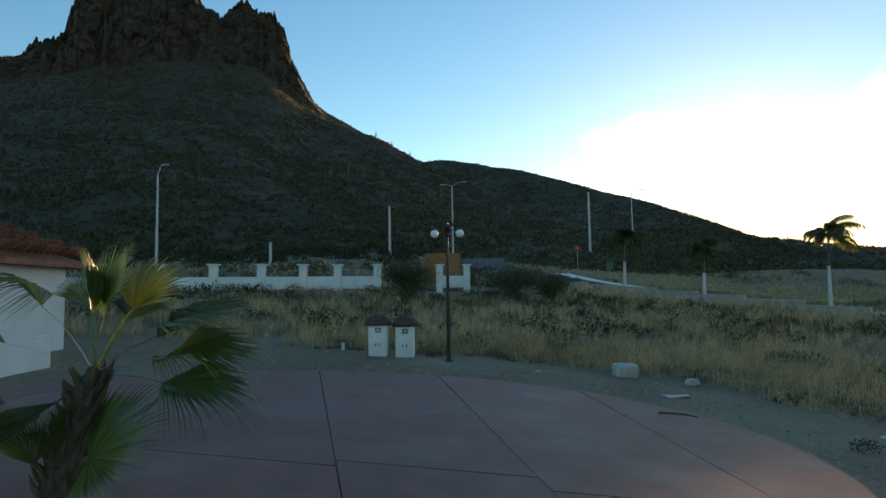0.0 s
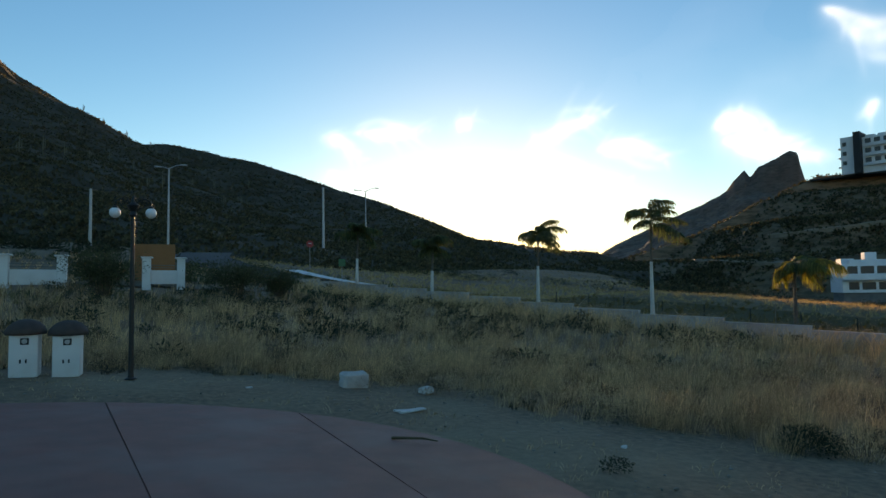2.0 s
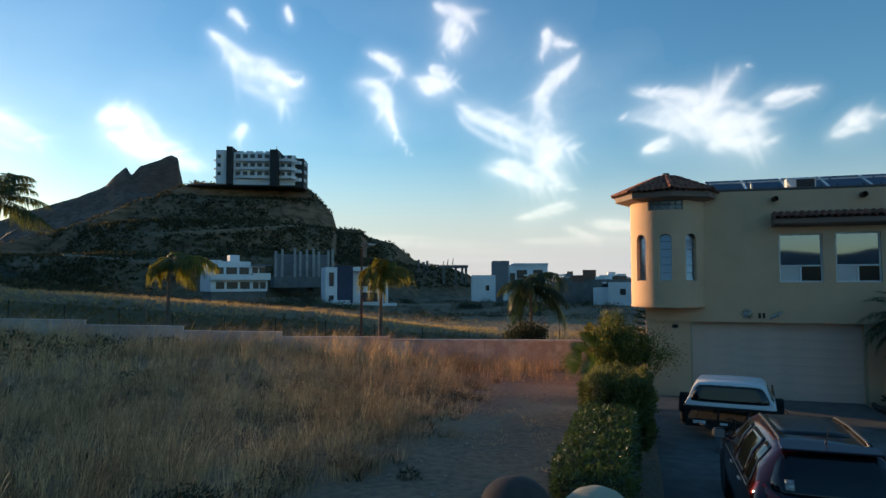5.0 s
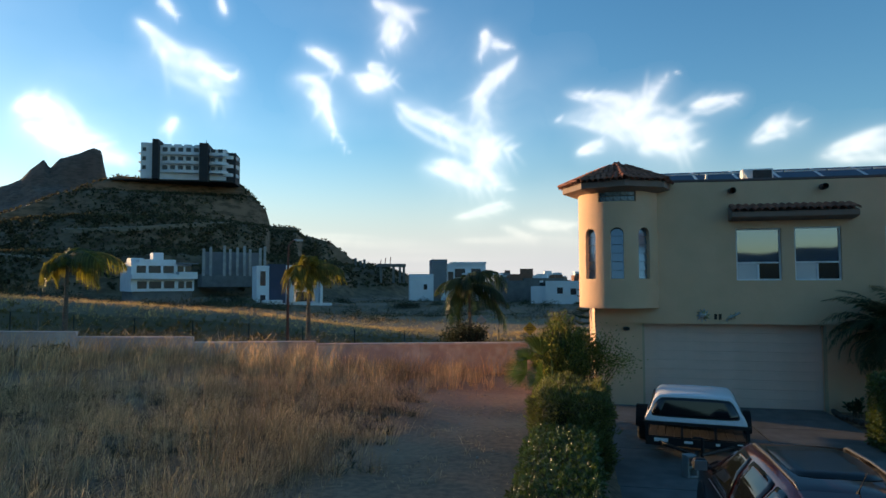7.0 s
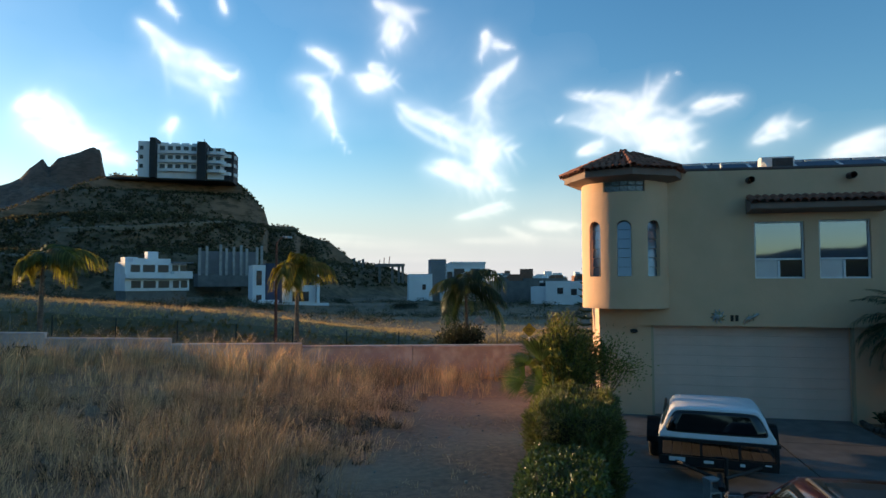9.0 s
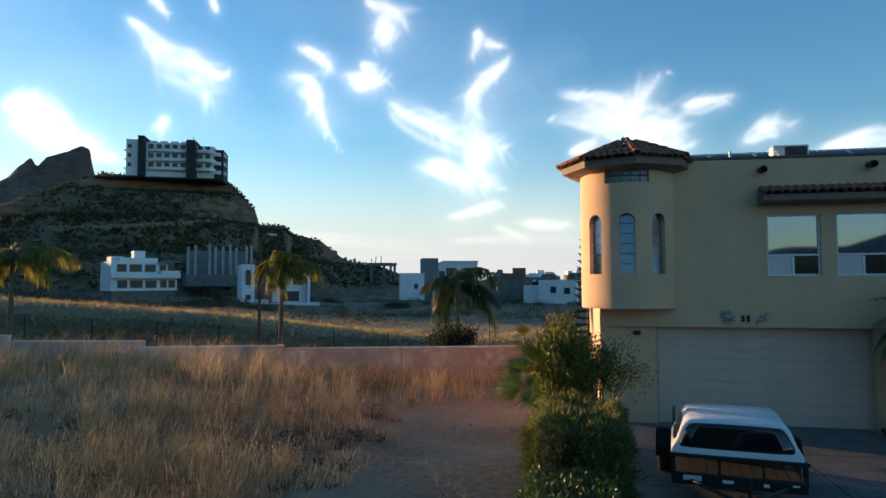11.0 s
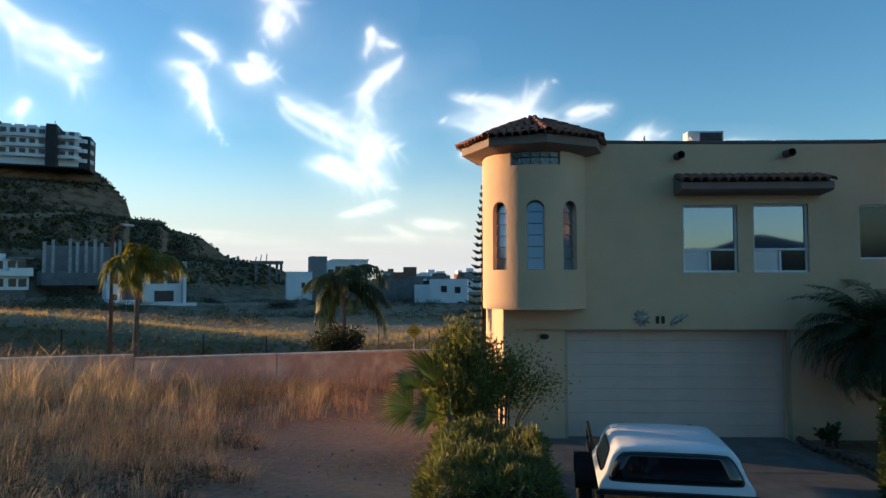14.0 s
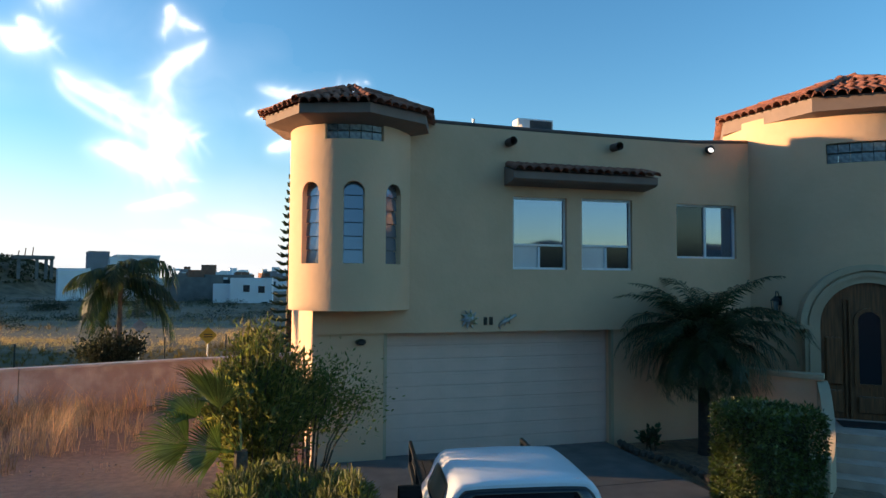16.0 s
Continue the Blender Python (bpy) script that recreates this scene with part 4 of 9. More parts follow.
vs = [bm.verts.new((0.0, y, z)) for y, z in [(-0.2, 0.7)] + [(-0.2 * math.cos(math.pi * k / 16), 1.95 + 0.2 * math.sin(math.pi * k / 16)) for k in range(17)] + [(0.2, 0.7)]]
bm.faces.new(vs)
part("door_glass", bm, M["dark_pane"], entrance)
# wall lantern
m_l = pose(EX + (ER + 0.0) * math.cos(radians(110)), EY + (ER + 0.0) * math.sin(radians(110)), 2.92, 0, 0, 110)
lantern = thing("wall_lantern", "black iron wall lantern with glass sides beside the door", "lantern", m_l)
bm = bmesh.new()
box(bm, 0.01, 0, 0.1, 0.03, 0.1, 0.2, 0.01)
tube(bm, [(0.02, 0, 0.18), (0.08, 0, 0.30), (0.16, 0, 0.30), (0.17, 0, 0.2)], 0.012, 6)
part("bracket", bm, M["iron"], lantern)
bm = bmesh.new()
for sx, sy in ((-1, -1), (1, -1), (1, 1), (-1, 1)):
    tube(bm, [(0.17 + 0.05 * sx, 0.05 * sy, -0.12), (0.17 + 0.065 * sx, 0.065 * sy, 0.1)], 0.009, 5)
lathe(bm, [(0.11, 0.1), (0.1, 0.12), (0.03, 0.19), (0.01, 0.21)], 8, (0.17, 0, 0))
lathe(bm, [(0.03, -0.17), (0.085, -0.13), (0.085, -0.11)], 8, (0.17, 0, 0))
part("cage", bm, M["iron"], lantern)
bm = bmesh.new()
lathe(bm, [(0.05, -0.11), (0.062, 0.1)], 4, (0.17, 0, 0))
part("lantern_glass", bm, M["glass_block"], lantern)


# entrance steps, platform, parapet and planter wall
def ring_step(r0, r1, a0, a1, z0, z1, n=26):
    b = bmesh.new()
    arc = [a0 + (a1 - a0) * k / n for k in range(n + 1)]
    poly = [(SX + r1 * math.cos(radians(a)), SY + r1 * math.sin(radians(a))) for a in arc] + [(SX + r0 * math.cos(radians(a)), SY + r0 * math.sin(radians(a))) for a in arc[::-1]]
    slab(b, poly, z0, z1)
    return b


steps = thing("entrance_steps", "pale stone steps rising to the arched door", "steps")
for k, (r0, r1, z) in enumerate(((2.95, 4.75, 0.70), (4.75, 5.15, 0.53), (5.15, 5.55, 0.36), (5.55, 5.95, 0.19))):
    part("step", ring_step(r0, r1, 131.0, 178, -0.05, z), M["step_stone"], steps)
mat_rug = bmesh.new()
box(mat_rug, 0.62, 0, 0.012, 0.6, 1.3, 0.02, 0.006)
tagged(part("door_mat", mat_rug, M["dark_metal"]), "dark doormat in front of the arched door", "doormat").matrix_basis = m_d
planter = thing("planter_wall", "curved cream stucco planter wall with a rounded coping", "wall")
part("wall_face", ring_step(4.62, 4.80, 112, 131, -0.05, 1.64), M["stucco"], planter)
part("coping", ring_step(4.56, 4.87, 111.6, 131.5, 1.64, 1.73), M["cream_stucco"], planter)
bm = bmesh.new()
rail_pts = []
for k in range(15):
    s = k / 14
    a = 131 + 1.5 * math.sin(s * 3)
    r = 4.72 + 2.3 * s
    z = 1.62 - 1.05 * smooth(s, 0.0, 0.8)
    rail_pts.append((SX + r * math.cos(radians(a)), SY + r * math.sin(radians(a)), float(z), a))
rings_b = []
for x, y, z, a in rail_pts:
    nxb, nyb = -math.sin(radians(a)), math.cos(radians(a))
    rings_b.append([bm.verts.new((x + s * 0.09 * nxb, y + s * 0.09 * nyb, zz)) for s, zz in ((-1, -0.05), (-1, z), (1, z), (1, -0.05))])
for p, q in zip(rings_b, rings_b[1:]):
    for k in range(3):
        bm.faces.new((p[k], p[k + 1], q[k + 1], q[k]))
bm.faces.new(rings_b[0])
bm.faces.new(rings_b[-1][::-1])
bmesh.ops.recalc_face_normals(bm, faces=bm.faces[:])
x, y, z, a = rail_pts[-1]
box(bm, x, y, 0.35, 0.4, 0.4, 0.8, 0.02, Matrix.Rotation(radians(a), 4, "Z"))
part("stair_parapet", bm, M["cream_stucco"], planter)

# number plate bars, ornaments
bm = bmesh.new()
for y in (3.26, 3.14):
    box(bm, FX - 0.012, y, 2.62, 0.02, 0.075, 0.16, 0.006)
tagged(part("number_bars", bm, M["digit"]), "dark bronze bars fixed to the stucco over the garage", "wall plate")
for y, z, kind in ((3.60, 2.66, 0), (2.80, 2.64, 1)):
    bm = bmesh.new()
    if kind == 0:
        lathe(bm, [(0.02, 0), (0.11, 0.0), (0.12, 0.02), (0.05, 0.05), (0.01, 0.055)], 14)
        for k in range(10):
            a = 2 * math.pi * k / 10
            tube(bm, [(0.11 * math.cos(a), 0.11 * math.sin(a), 0.01), (0.2 * math.cos(a + 0.15), 0.2 * math.sin(a + 0.15), 0.02)], [0.03, 0.006], 5)
    else:
        tube(bm, [(0.18, 0.10, 0.02), (0.10, 0.06, 0.03), (0.0, 0.0, 0.03), (-0.10, -0.04, 0.03), (-0.18, -0.12, 0.02), (-0.14, -0.18, 0.02)], [0.035, 0.03, 0.045, 0.04, 0.02, 0.008], 7)
        for sx, sy in ((0.07, 0.12), (-0.07, 0.07), (0.06, -0.08), (-0.06, -0.12)):
            tube(bm, [(sx * 0.6, sy * 0.2, 0.02), (sx, sy, 0.015)], [0.018, 0.01], 5)
    o = part("wall_ornament", bm, M["ornament"])
    o.matrix_basis = Matrix.Translation((FX - 0.005, y, z)) @ Matrix(((0, 0, -1, 0), (-1, 0, 0, 0), (0, 1, 0, 0), (0, 0, 0, 1)))
    tagged(o, "painted metal sun ornament on tan stucco" if kind == 0 else "painted metal lizard-shaped ornament on tan stucco", "wall ornament")
bm = bmesh.new()
lathe(bm, [(0.06, 0), (0.10, 0.03), (0.09, 0.09), (0.03, 0.11)], 12, (FX + 0.02, 5.72, 2.20))
tagged(part("porch_light", bm, M["iron"]), "small dark porch light on the stucco wall", "light")

# roof clutter
ac_unit = thing("air_conditioner", "white outdoor air conditioner with a dark grille on the roof", "air conditioner", pose(27.85, 1.85, 6.29))
bm = bmesh.new()
box(bm, 0, 0, 0.36, 0.34, 0.84, 0.60, 0.02)
part("cabinet", bm, M["white_metal"], ac_unit)
bm = bmesh.new()
box(bm, -0.175, -0.12, 0.36, 0.02, 0.52, 0.52, 0.01)
part("grille", bm, M["dark_metal"], ac_unit)
bm = bmesh.new()
for sy in (-0.3, 0.3):
    box(bm, 0, sy, 0.03, 0.3, 0.06, 0.06)
part("foot", bm, M["dark_metal"], ac_unit)
bm = bmesh.new()
tube(bm, [(-0.22, 0.30, 0.10), (-0.24, 0.30, 0.40), (-0.2, 0.34, 0.5), (-0.1, 0.42, 0.35), (-0.1, 0.42, 0.05)], 0.03, 8)
part("pipe", bm, M["white_metal"], ac_unit)
panel0 = None
for k in range(7):
    m_p = pose(31.0, 3.7 - 1.31 * k, 6.36)
    if panel0 is None:
        panel0 = thing("solar_panel", "dark blue solar panel in a silver frame on the flat roof", "solar panel", m_p, group="solar panels")
        bm = bmesh.new()
        tilt = pose(0, 0, 0.88, 0, -22, 0)
        box(bm, 0, 0, 0, 1.6, 1.22, 0.03, 0, tilt)
        part("cell_sheet", bm, M["solar"], panel0)
        bm = bmesh.new()
        for sy in (-0.62, 0.62):
            box(bm, 0, sy, 0, 1.64, 0.03, 0.045, 0, tilt)
        for sx in (-0.81, 0.81):
            box(bm, sx, 0, 0, 0.03, 1.24, 0.045, 0, tilt)
        part("frame", bm, M["white_metal"], panel0)
        bm = bmesh.new()
        for sy in (-0.4, 0.4):
            tube(bm, [(0.7, sy, -0.07), (0.7, sy, 1.06)], 0.02, 5)
            tube(bm, [(-0.7, sy, -0.07), (-0.7, sy, 0.7)], 0.02, 5)
        part("leg", bm, M["dark_metal"], panel0)
    else:
        copy_thing(panel0, m_p)
bm = bmesh.new()
tube(bm, [(27.6, 3.3, 6.25), (27.6, 3.3, 6.82)], 0.03, 8)
tagged(part("vent_pipe", bm, M["white_metal"]), "thin pale vent pipe on the roof", "pipe")

# round flood light under the coping
flood = thing("flood_light", "small round white flood light under the coping", "lamp", pose(FX - 0.02, -1.95, 6.34))
bm = bmesh.new()
tube(bm, [(0.03, 0, 0.02), (-0.10, 0, -0.01)], [0.06, 0.10], 14)
part("housing", bm, M["dark_metal"], flood, smooth=True)
bm = bmesh.new()
lathe(bm, [(0.005, 0.0), (0.062, 0.0), (0.066, 0.010), (0.04, 0.022), (0.005, 0.026)], 16)
part("lens", bm, M["flood_lens"], flood, "glowing white lens", smooth=True).matrix_basis = pose(-0.10, 0, -0.012, 0, -70, 0)

# ---------------------------------------------------------------- vehicles on the driveway

M["car_paint"] = material("dark red car paint", (0.034, 0.005, 0.009), (0.028, 0.004, 0.007), rough=0.14, metal=0.25, bump=0.0, spec=0.8)
M["roof_glass"] = glassy("dull dark roof glass", (0.010, 0.010, 0.011), 0.30)
M["car_glass"] = glassy("tinted car glass", (0.006, 0.007, 0.009), 0.03)
M["rubber"] = material("black rubber", (0.018, 0.018, 0.018), (0.028, 0.027, 0.026), scale=20, rough=0.85, bump=0.3)
M["chrome"] = material("satin metal", (0.55, 0.55, 0.56), (0.48, 0.48, 0.5), rough=0.28, metal=0.9, bump=0.0)
M["tail_red"] = material("red lamp lens", (0.30, 0.01, 0.01), (0.22, 0.01, 0.01), rough=0.1, bump=0.0, spec=0.9)
M["tail_white"] = material("clear lamp lens", (0.55, 0.55, 0.56), (0.45, 0.45, 0.47), rough=0.1, bump=0.0, spec=0.9)
M["cap_white"] = material("white gelcoat", (0.74, 0.75, 0.77), (0.69, 0.70, 0.72), scale=2, rough=0.3, bump=0.03, stain=(0.6, 0.6, 0.6), stain_amount=0.3)
M["plastic"] = material("black plastic", (0.02, 0.02, 0.021), (0.028, 0.028, 0.029), rough=0.6, bump=0.1)
M["sticker"] = material("printed paper sticker", (0.6, 0.6, 0.6), (0.1, 0.1, 0.1), scale=25, rough=0.7, bump=0.0)
M["rail_metal"] = material("brushed rail metal", (0.13, 0.125, 0.125), (0.11, 0.105, 0.105), rough=0.4, metal=0.6, bump=0.0)
M["deck_plank"] = material("grey weathered plank", (0.034, 0.030, 0.026), (0.024, 0.021, 0.019), scale=5, rough=0.9, stretch=(0.8, 6, 1), bump=0.4, jitter=0.2)
M["gunmetal_block"] = material("grey cinder block", (0.34, 0.33, 0.32), (0.27, 0.26, 0.25), scale=14, rough=0.95, bump=0.6, bump_scale=60)


def loft(bm, sections, cap=True, material_of=None):
    """Skins closed outlines (lists of points) one after another."""
    rings = [[bm.verts.new(p) for p in s] for s in sections]
    n = len(rings[0])
    for i, (a, b) in enumerate(zip(rings, rings[1:])):
        for k in range(n):
            f = bm.faces.new((a[k], a[(k + 1) % n], b[(k + 1) % n], b[k]))
            f.smooth = True
            if material_of:
                f.material_index = material_of(i, k)
    if cap:
        bm.faces.new(rings[0][::-1])
        bm.faces.new(rings[-1])
    bmesh.ops.recalc_face_normals(bm, faces=bm.faces[:])
    return rings


def wheel(parent, x, y, r, w, label=""):
    """A tyre with its rim and spokes, standing upright across y."""
    b = bmesh.new()
    prof = [(r * 0.62, -w / 2), (r * 0.92, -w / 2), (r, -w * 0.35), (r, w * 0.35), (r * 0.92, w / 2), (r * 0.62, w / 2)]
    lathe(b, prof, 28)
    tyre = part("wheel", b, M["rubber"], parent, label, smooth=True)
    tyre.matrix_basis = pose(x, y, r, 90, 0, 0)
    b = bmesh.new()
    lathe(b, [(0.03, -w * 0.30), (r * 0.60, -w * 0.42), (r * 0.64, -w * 0.50), (r * 0.64, w * 0.5), (r * 0.60, w * 0.42), (0.03, w * 0.30)], 24)
    part("rim", b, M["chrome"], tyre, smooth=False)
    b = bmesh.new()
    for k in range(5):
        a = 2 * math.pi * k / 5
        box(b, r * 0.32 * math.cos(a), r * 0.32 * math.sin(a), 0, r * 0.55, r * 0.13, w * 1.02, 0.01, Matrix.Rotation(a, 4, "Z"))
    part("spoke", b, M["dark_metal"], tyre)
    return tyre


# sport utility car, its rear towards the street; local x runs forward, z up from the ground
CAR = thing("parked_car", "dark red sport utility car parked on the concrete driveway", "car", pose(15.82, 4.5, 0.035, 0, 0, -0.7))


def car_outline(x, half_low, half_belt, half_roof, z_low, z_belt, z_roof):
    """A cross-section of the body at x, from sill to roof and round."""
    side = [(half_low * 0.93, z_low), (half_low, z_low + 0.16), (half_belt, (z_low + z_belt) * 0.55), (half_belt * 0.985, z_belt), ((half_belt + half_roof) / 2 + 0.02, (z_belt + z_roof) / 2 + 0.02), (half_roof, z_roof - 0.07), (half_roof * 0.86, z_roof - 0.012)]
    return [(x, -y, z) for y, z in side] + [(x, 0, z_roof)] + [(x, y, z) for y, z in side[::-1]]


SECT = [(-2.26, 0.70, 0.74, 0.62, 0.42, 0.66, 0.80), (-2.20, 0.84, 0.87, 0.74, 0.30, 0.86, 0.96), (-2.12, 0.88, 0.90, 0.72, 0.26, 0.98, 1.10), (-2.02, 0.89, 0.905, 0.66, 0.25, 1.02, 1.30), (-1.86, 0.90, 0.91, 0.60, 0.25, 1.04, 1.53), (-1.72, 0.90, 0.915, 0.575, 0.24, 1.04, 1.595), (-1.4, 0.90, 0.92, 0.58, 0.24, 1.03, 1.625), (-0.9, 0.90, 0.92, 0.59, 0.24, 1.01, 1.645),
        (-0.4, 0.90, 0.92, 0.60, 0.24, 1.00, 1.65), (0.15, 0.90, 0.92, 0.59, 0.24, 0.98, 1.625), (0.42, 0.90, 0.92, 0.58, 0.24, 0.97, 1.57), (0.85, 0.90, 0.92, 0.64, 0.24, 0.96, 1.30), (1.18, 0.90, 0.91, 0.70, 0.24, 0.95, 1.08), (1.6, 0.89, 0.90, 0.74, 0.25, 0.92, 1.00), (2.0, 0.86, 0.86, 0.70, 0.28, 0.84, 0.92), (2.2, 0.74, 0.76, 0.6, 0.34, 0.66, 0.76)]
bm = bmesh.new()
loft(bm, [car_outline(*s) for s in SECT])
car_skin = BVHTree.FromBMesh(bm)
body = part("body", bm, M["car_paint"], CAR)


def skin_pane(name, corners, skin, parent, mat, lift=0.008, n=7, label="", round_=0.16):
    """A pane that follows a curved skin: a grid between four corners (low-left, low-right, high-right, high-left), eased at its corners."""
    b = bmesh.new()
    p = [Vector(c) for c in corners]
    grid = []
    for i in range(n + 1):
        row = []
        for j in range(n + 1):
            u, v = j / n, i / n
            uu, vv = 2 * u - 1, 2 * v - 1
            u = 0.5 + 0.5 * uu * (1 - round_ * vv ** 4 * abs(uu) ** 3)
            v = 0.5 + 0.5 * vv * (1 - round_ * (2 * j / n - 1) ** 4 * abs(vv) ** 3)
            q = (p[0] * (1 - u) + p[1] * u) * (1 - v) + (p[3] * (1 - u) + p[2] * u) * v
            at, nor, _, _ = skin.find_nearest(q)
            row.append(b.verts.new(at + nor * lift))
        grid.append(row)
    for r0, r1 in zip(grid, grid[1:]):
        for k in range(n):
            b.faces.new((r0[k], r0[k + 1], r1[k + 1], r1[k])).smooth = True
    bmesh.ops.recalc_face_normals(b, faces=b.faces[:])
    bmesh.ops.solidify(b, geom=b.faces[:], thickness=0.004)
    return part(name, b, mat, parent, label)


skin_pane("rear_window", [(-2.10, 0.74, 1.06), (-2.10, -0.74, 1.06), (-1.84, -0.565, 1.545), (-1.84, 0.565, 1.545)], car_skin, CAR, M["car_glass"], 0.010, 9)
skin_pane("windscreen", [(0.98, -0.72, 1.14), (0.98, 0.72, 1.14), (0.45, 0.56, 1.54), (0.45, -0.56, 1.54)], car_skin, CAR, M["car_glass"], 0.010, 9)
bm = bmesh.new()
box(bm, -1.83, 0, 1.605, 0.24, 1.10, 0.028, 0.012, pose(0, 0, 0, 0, -9, 0))
part("roof_spoiler", bm, M["car_paint"], CAR)
for s in (-1, 1):
    for nm, lo, hi in (("quarter_window", (-1.72, -1.26), (-1.58, -1.28)), ("rear_door_window", (-1.20, -0.36), (-1.22, -0.40)), ("front_door_window", (-0.29, 0.80), (-0.33, 0.36))):
        skin_pane(nm, [(lo[0], s * 0.91, 1.05), (lo[1], s * 0.91, 1.03), (hi[1], s * 0.62, 1.555), (hi[0], s * 0.62, 1.555)], car_skin, CAR, M["car_glass"], 0.009, 7, "", 0.04)
    bm = bmesh.new()
    tube(bm, [(-1.58, s * 0.49, 1.59), (-1.45, s * 0.495, 1.63), (-0.6, s * 0.505, 1.655), (0.05, s * 0.50, 1.635), (0.2, s * 0.495, 1.58)], [0.012, 0.018, 0.018, 0.018, 0.012], 8)
    part("roof_rail", bm, M["rail_metal"], CAR, "satin grey roof rail", smooth=True)
    mirror = bmesh.new()
    box(mirror, 0.92, s * 1.0, 1.13, 0.13, 0.20, 0.16, 0.04)
    box(mirror, 0.94, s * 0.9, 1.08, 0.06, 0.12, 0.05, 0.01)
    wing = part("wing_mirror", mirror, M["plastic"], CAR)
    bm = bmesh.new()
    box(bm, 0.848, s * 1.0, 1.13, 0.008, 0.165, 0.13, 0.003)
    part("mirror_glass", bm, M["chrome"], wing)
    lamp = skin_pane("tail_lamp", [(-2.17, s * 0.46, 0.90), (-1.86, s * 0.93, 0.98), (-1.93, s * 0.80, 1.20), (-2.12, s * 0.60, 1.045)], car_skin, CAR, M["tail_red"], 0.014, 7, "red and clear tail lamp", 0.2)
    skin_pane("reverse_lens", [(-2.17, s * 0.50, 0.925), (-2.10, s * 0.78, 0.95), (-2.09, s * 0.76, 1.02), (-2.13, s * 0.56, 1.02)], car_skin, lamp, M["tail_white"], 0.020, 4, "", 0.2)
    for x in (-0.95, -0.08):
        bm = bmesh.new()
        box(bm, x, s * 0.925, 0.93, 0.17, 0.03, 0.03, 0.01)
        part("door_handle", bm, M["chrome"], CAR)
    for x in (-1.40, 1.38):
        bm = bmesh.new()
        lathe(bm, [(0.30, -0.02), (0.40, -0.02), (0.40, 0.02), (0.30, 0.02)], 24)
        part("wheel_arch", bm, M["plastic"], CAR).matrix_basis = pose(x, s * 0.90, 0.36, 90, 0, 0)
        wheel(CAR, x, s * 0.80, 0.345, 0.23, "black tyre on a silver rim")
    bm = bmesh.new()
    box(bm, 2.06, s * 0.62, 0.72, 0.16, 0.34, 0.14, 0.04, pose(0, 0, 0, 0, 0, -s * 12))
    part("headlight", bm, M["tail_white"], CAR)
    # chrome line below the side windows
    bm = bmesh.new()
    tube(bm, [(x, s * 0.918, z) for x, z in ((-1.7, 1.055), (-1.2, 1.04), (-0.4, 1.022), (0.3, 1.0), (0.74, 0.99))], 0.009, 6)
    part("window_trim", bm, M["chrome"], CAR)
bm = bmesh.new()
box(bm, -2.24, 0, 0.48, 0.16, 1.56, 0.20, 0.04)
part("rear_bumper", bm, M["plastic"], CAR)
bm = bmesh.new()
box(bm, 2.2, 0, 0.45, 0.14, 1.5, 0.22, 0.04)
part("front_bumper", bm, M["plastic"], CAR)
bm = bmesh.new()
box(bm, -2.225, 0, 0.74, 0.02, 0.32, 0.15, 0.004)
part("plate_blank", bm, M["white_metal"], CAR)
skin_pane("sticker", [(-2.07, 0.54, 1.13), (-2.07, 0.44, 1.13), (-2.02, 0.44, 1.24), (-2.02, 0.54, 1.24)], car_skin, CAR, M["sticker"], 0.018, 2, "white bordered window sticker", 0.0)
bm = bmesh.new()
tube(bm, [(-1.62, 0, 1.61), (-1.66, 0, 1.66), (-1.86, 0, 1.88)], [0.02, 0.006, 0.003], 6)
part("antenna", bm, M["plastic"], CAR)
skin_pane("sunroof", [(-1.25, 0.43, 1.66), (-1.25, -0.43, 1.66), (0.05, -0.43, 1.66), (0.05, 0.43, 1.66)], car_skin, CAR, M["roof_glass"], 0.006, 5, "", 0.1)

# utility trailer with a white pickup canopy lying on it
TRAIL = thing("utility_trailer", "black steel utility trailer with mesh sides on the driveway", "trailer", pose(21.1, 4.82, 0.035, 0, 0, -8.5))
bm = bmesh.new()
for y in (-0.93, 0.93):
    box(bm, 2.05, y, 0.38, 4.1, 0.06, 0.10)
    box(bm, 2.05, y, 0.735, 4.1, 0.05, 0.05)
for x in (0.03, 1.35, 2.7, 4.07):
    box(bm, x, 0, 0.38, 0.06, 1.80, 0.10)
    for y in (-0.93, 0.93):
        box(bm, x, y, 0.56, 0.05, 0.05, 0.34)
part("frame", bm, M["iron"], TRAIL)
for k in range(11):
    bm = bmesh.new()
    box(bm, 2.05, -0.83 + 0.166 * k, 0.445, 4.0, 0.158, 0.03, 0.004)
    part("deck_plank", bm, M["deck_plank"], TRAIL)
bm = bmesh.new()
box(bm, 0.0, 0, 0.735, 0.05, 2.0, 0.05)
box(bm, 0.0, 0, 0.37, 0.06, 1.92, 0.15)
for y in (-0.95, -0.36, 0.26, 0.95):
    box(bm, 0.0, y, 0.55, 0.04, 0.045, 0.34)
tail = part("front_rail", bm, M["iron"], TRAIL)
for y, z, w, h in ((0.66, 0.40, 0.27, 0.075), (0.14, 0.385, 0.16, 0.05), (-0.40, 0.38, 0.08, 0.05), (-0.80, 0.41, 0.10, 0.025)):
    bm = bmesh.new()
    box(bm, -0.036, y, z, 0.01, w, h, 0.003)
    part("reflector", bm, M["white_metal"], TRAIL)
